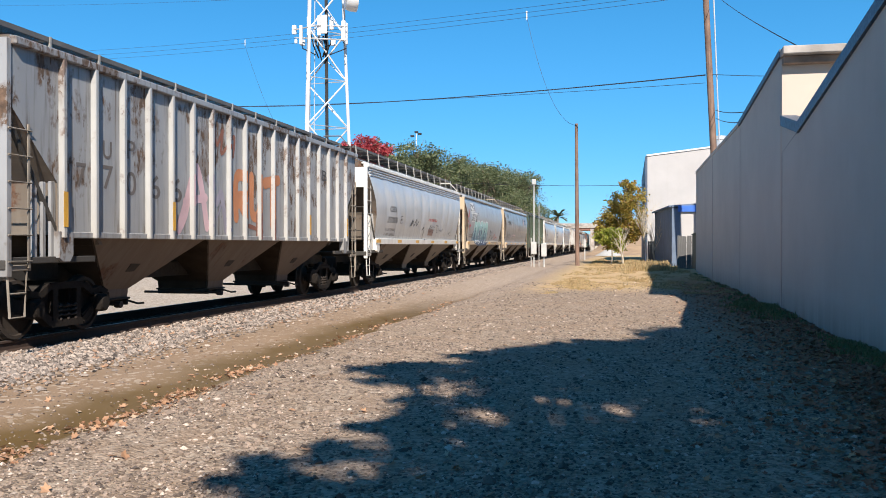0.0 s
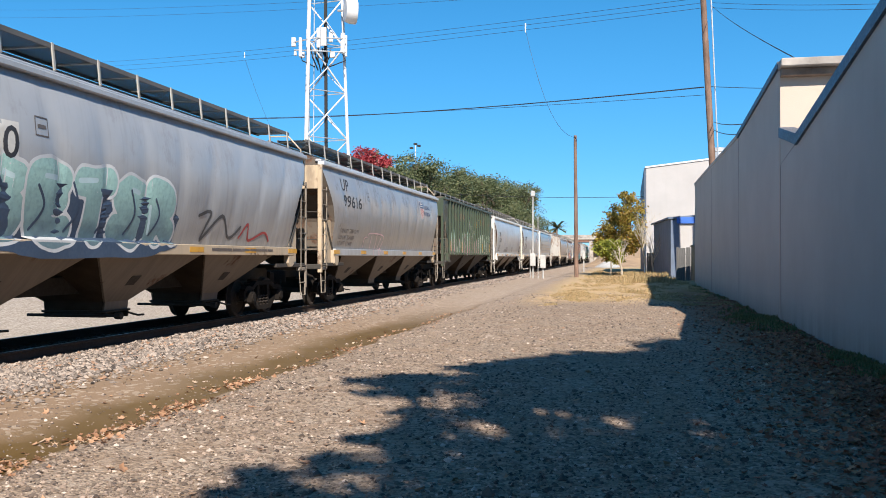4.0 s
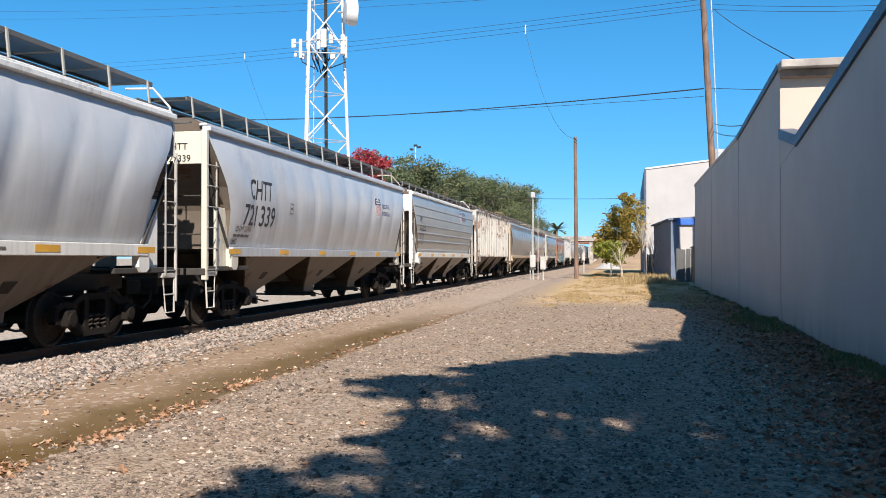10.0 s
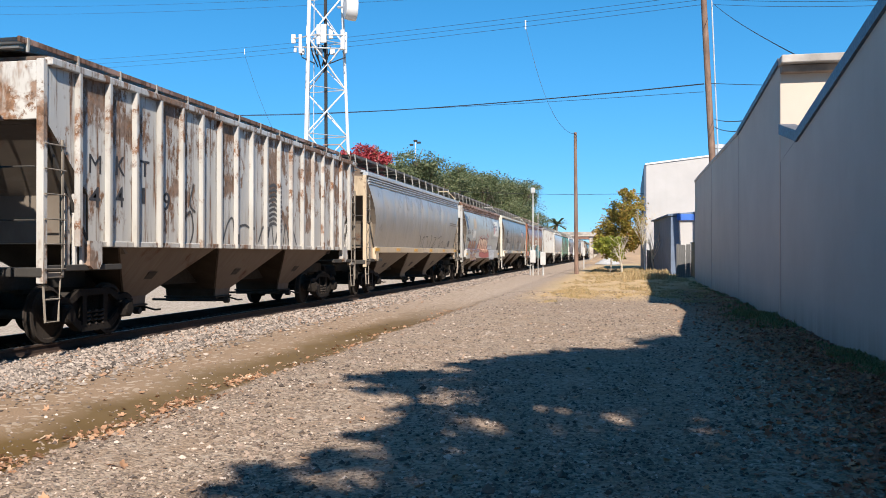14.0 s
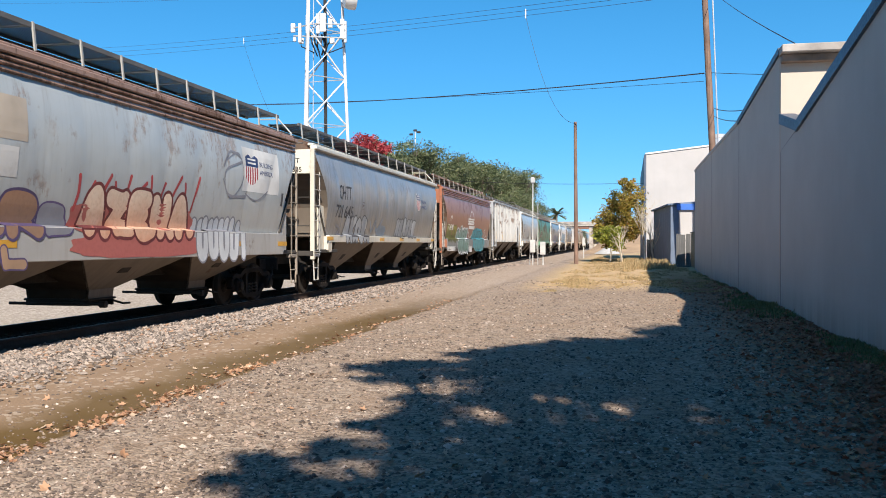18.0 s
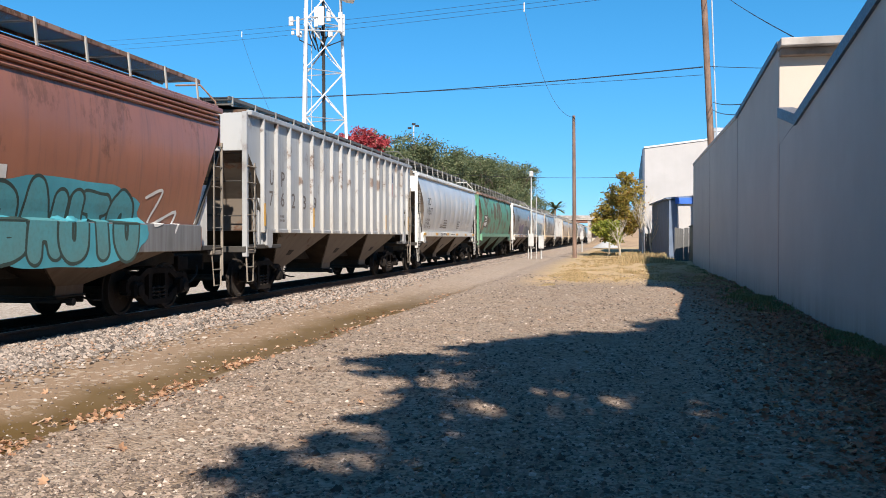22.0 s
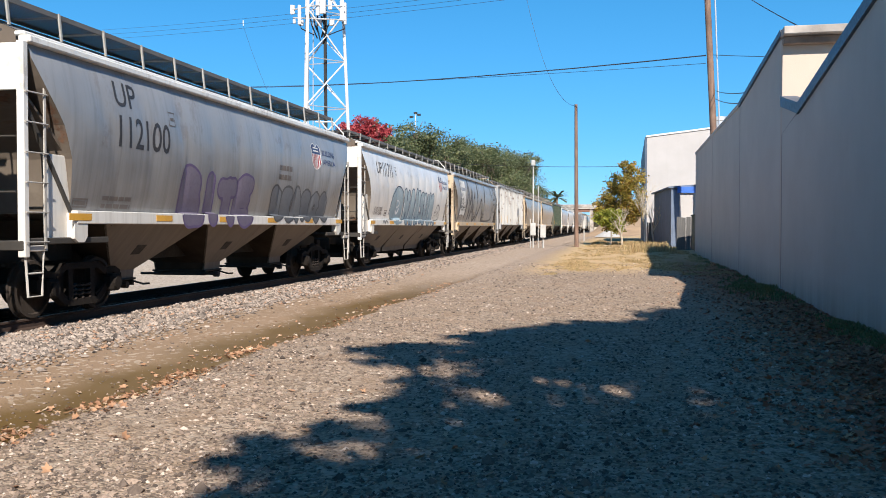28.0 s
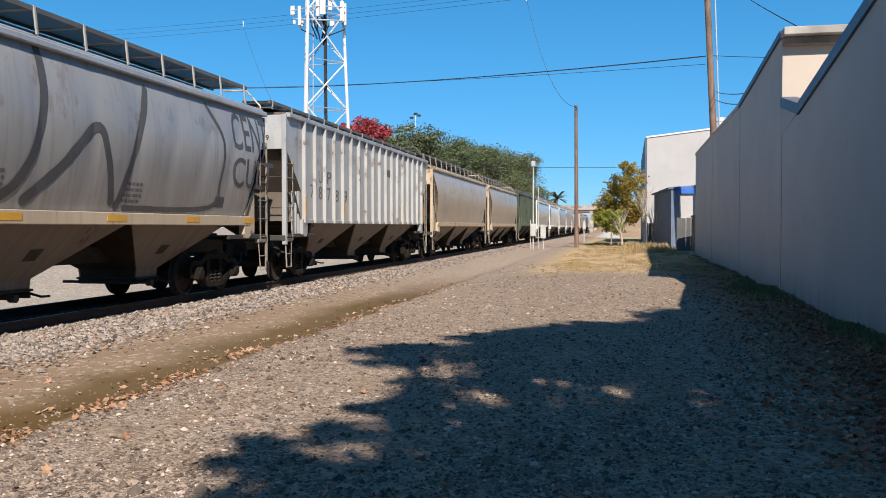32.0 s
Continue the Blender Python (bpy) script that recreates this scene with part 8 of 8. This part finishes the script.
def stones(name, pts, sizes, mat, label, sink=0.35):
    """Many small irregular stones as one object; pts: (n, 2)."""
    n = len(pts)
    base = np.array([(1, 0, 0), (0, 1, 0), (-1, 0, 0), (0, -1, 0), (0, 0, 1), (0.25, 0.2, -0.8), (0.7, 0.65, 0.45), (-0.65, -0.6, 0.5)])
    tris = np.array([(0, 6, 4), (6, 1, 4), (1, 2, 4), (2, 7, 4), (7, 3, 4), (3, 0, 4), (0, 1, 6), (2, 3, 7), (1, 0, 5), (2, 1, 5), (3, 2, 5), (0, 3, 5)])
    v = np.repeat(base[None], n, 0) * rng.uniform(0.6, 1.25, (n, 8, 3))
    v[:, :, 2] *= rng.uniform(0.45, 0.95, (n, 1))
    a = rng.uniform(0, 6.283, n)
    c, s = np.cos(a)[:, None], np.sin(a)[:, None]
    x, y = v[:, :, 0] * c - v[:, :, 1] * s, v[:, :, 0] * s + v[:, :, 1] * c
    k = sizes[:, None]
    z = np.array([ground_height(p[0], p[1]) for p in pts])
    out = np.stack([x * k + pts[:, 0:1], y * k + pts[:, 1:2], v[:, :, 2] * k + z[:, None] + k * (0.5 - sink) * 0.5], 2)
    f = (tris[None] + 8 * np.arange(n)[:, None, None]).reshape(-1, 3)
    me = bpy.data.meshes.new(name)
    me.from_pydata(out.reshape(-1, 3).tolist(), [], f.tolist())
    me.materials.append(mat)
    return thing(name, label, "stones", kind="stuff", data=me)


def strewn(n, x0, x1, near, far):
    """Places that lie thicker towards the camera."""
    y = 1 / rng.uniform(1 / far, 1 / near, n)
    return np.stack([rng.uniform(x0, x1, n), y], 1)


p = strewn(82000, -4.8, 3.6, 2.6, 42)
keep = np.array([noise.noise((q[0] * 0.8, q[1] * 0.5, 7.0)) for q in p]) > rng.uniform(-0.75, 0.25, len(p))
p = np.concatenate([p[keep], np.stack([rng.uniform(-4.8, 3.6, 7000), rng.uniform(-3.5, 2.8, 7000)], 1)])
stones("gravel", p, rng.gamma(2.2, 0.0042, len(p)) + 0.004 + p[:, 1] * 0.0004, M_GRAVEL, "loose grey and tan gravel strewn over the yard")
p = np.concatenate([strewn(36000, -8.75, -7.55, 6, 95), strewn(9000, -9.0, -8.5, 6, 95), np.stack([rng.normal(-7.5, 0.35, 3500), 1 / rng.uniform(1 / 60, 1 / 6, 3500)], 1)])
stones("ballast", p, rng.gamma(4.0, 0.0046, len(p)) + 0.007 + p[:, 1] * 0.0003, M_BALLAST, "pale crushed stone ballast along the rails", 0.1)
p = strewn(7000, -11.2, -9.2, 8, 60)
stones("ballast", p, rng.uniform(0.02, 0.045, len(p)), M_SHADEBALLAST, "crushed stone ballast between the ties, coloured dark as train shade", 0.1)
p = strewn(3200, -7.6, -4.8, 4, 45)
stones("pebbles", p, rng.gamma(2.2, 0.0045, len(p)) + 0.003, M_GRAVEL, "small pebbles on the packed dirt")


def leaves(name, pts, sizes, mat, label):
    """Fallen lobed leaves, curled a little."""
    v, f = [], []
    ol = [(0, -1.0), (0.35, -0.5), (0.95, -0.35), (0.55, 0.1), (0.8, 0.75), (0.25, 0.5), (0, 1.1), (-0.25, 0.5), (-0.8, 0.75), (-0.55, 0.1), (-0.95, -0.35), (-0.35, -0.5)]
    r = random.Random(len(pts))
    for (x, y), k in zip(pts, sizes):
        m = Euler((r.gauss(0, 0.35), r.gauss(0, 0.35), r.uniform(0, 6.28))).to_matrix()
        curl = r.uniform(0.05, 0.45)
        z = ground_height(x, y) + k * 0.28 + 0.004
        b = len(v)
        v.append((x, y, z - k * 0.1))
        for a, c in ol:
            a, c = a * r.uniform(0.45, 1.2), c * r.uniform(0.5, 1.2)
            q = m @ Vector((a * k, c * k, curl * k * (a * a + c * c) * 0.5))
            v.append((x + q.x, y + q.y, z + q.z))
        f += [(b, b + 1 + i, b + 1 + (i + 1) % 12) for i in range(12)]
    me = bpy.data.meshes.new(name)
    me.from_pydata(v, [], f)
    me.materials.append(mat)
    return thing(name, label, "leaves", kind="stuff", data=me)


y = 1 / rng.uniform(1 / 30, 1 / 4.6, 3000)
clump = np.array([noise.noise((q * 0.9, 3.0, 1.0)) for q in y]) > rng.uniform(-0.3, 0.45, len(y))
p = np.stack([-4.98 + rng.normal(0, 0.17, 3000) + 0.12 * np.sin(y * 0.9), y], 1)[clump]
leaves("fallen_leaves", p.tolist(), rng.uniform(0.02, 0.052, len(p)), M_DRYLEAF, "orange fallen leaves gathered along the wet rut")
p = np.concatenate([strewn(210, -8.3, -4.6, 5, 30), strewn(330, -4.6, 3.4, 3.2, 24), np.stack([rng.normal(-8.45, 0.25, 90), rng.uniform(7, 30, 90)], 1)])
leaves("fallen_leaves", p.tolist(), rng.uniform(0.025, 0.06, len(p)), M_DRYLEAF, "scattered orange and brown fallen leaves")
d = np.abs(rng.normal(0, 0.95, 9000))
y = 1 / rng.uniform(1 / 40, 1 / 6.5, 9000)
p = np.stack([3.72 + 0.0127 * y - d, y], 1)
leaves("fallen_leaves", p.tolist(), rng.uniform(0.03, 0.06, len(p)), M_LITTER, "brown leaf litter along the foot of the wall")


def tufts(name, pts, heights, mat, label, blades=14):
    """Tufts of grass blades."""
    v, f = [], []
    r = random.Random(len(pts) + 3)
    for (x, y), h in zip(pts, heights):
        z = ground_height(x, y) - 0.02
        for _ in range(blades):
            a, lean = r.uniform(0, 6.28), r.uniform(0.1, 0.9)
            hh = h * r.uniform(0.5, 1.2)
            w = 0.006 + y * 0.00022
            dx, dy = math.cos(a), math.sin(a)
            ox, oy = x + r.gauss(0, 0.05) * (1 + h * 3), y + r.gauss(0, 0.05) * (1 + h * 3)
            b = len(v)
            v += [(ox - dy * w, oy + dx * w, z), (ox + dy * w, oy - dx * w, z), (ox + dx * lean * hh * 0.45 + dy * w * 0.7, oy + dy * lean * hh * 0.45 - dx * w * 0.7, z + hh * 0.7),
                  (ox + dx * lean * hh * 0.45 - dy * w * 0.7, oy + dy * lean * hh * 0.45 + dx * w * 0.7, z + hh * 0.7), (ox + dx * lean * hh, oy + dy * lean * hh, z + hh * (1 - 0.3 * lean))]
            f += [(b, b + 1, b + 2, b + 3), (b + 3, b + 2, b + 4)]
    me = bpy.data.meshes.new(name)
    me.from_pydata(v, [], f)
    me.materials.append(mat)
    return thing(name, label, "grass", kind="stuff", data=me)


n = 4200
y = 1 / rng.uniform(1 / 95, 1 / 32, n)
p = np.stack([rng.uniform(-3.6, 3.4, n) + 0.0127 * y, y], 1)
keep = np.array([noise.noise((q[0] * 0.5, q[1] * 0.25, 2.0)) + min(0.4, (q[1] - 33) * 0.05) for q in p]) > 0.06
p = p[keep]
lumps = np.array([1.0 + 1.6 * max(-0.4, noise.noise((q[0] * 0.8, q[1] * 0.3, 9.0))) for q in p])
tufts("dry_grass", p.tolist(), (rng.uniform(0.03, 0.09, len(p)) + np.maximum(0, p[:, 1] - 55) * 0.0022) * lumps, M_WEEDS, "dry yellow grass at the end of the yard")
n = 900
y = np.concatenate([rng.normal(25.5, 1.8, 330), rng.normal(14.4, 1.6, 330), rng.uniform(9, 54, 240)])
spread = np.concatenate([np.full(330, 0.42), np.full(330, 0.26), np.full(240, 0.16)])
p = np.stack([3.68 + 0.0127 * y - np.abs(rng.normal(0, spread)), y], 1)
tufts("weeds", p.tolist(), rng.uniform(0.03, 0.10, n) * (0.6 + spread * 2.4), M_GREENWEED, "low green weeds along the foot of the wall", 16)
n = 260
p = np.stack([rng.uniform(0.5, 3.4, n), rng.uniform(56, 74, n)], 1)
tufts("weeds", p.tolist(), rng.uniform(0.2, 0.6, n), M_WEEDS, "tall dry weeds before the shed", 16)


def motions():
    """The train runs towards the camera's left at a steady speed, its wheels roll."""
    for car, t0, L in cars:
        walk(car, [(t, pose(TRACK_X, SPEED * (t0 - t) - 1.52 + L / 2, RAIL_Z)) for t in (0, 4, 8, 12, 16, 20, 24, 28, 32)])
    steps = [i / FPS for i in range(32 * FPS + 1)]
    for dy, sets in wheels.items():
        walk(sets[0], [(t, pose(0, dy, WHEEL_R, math.degrees(SPEED * t / WHEEL_R) % 360)) for t in steps])
        rolling = sets[0].animation_data
        for w in sets[1:]:
            w.rotation_mode = "QUATERNION"
            w.animation_data_create().action = rolling.action
            w.animation_data.action_slot = rolling.action_slot


motions()
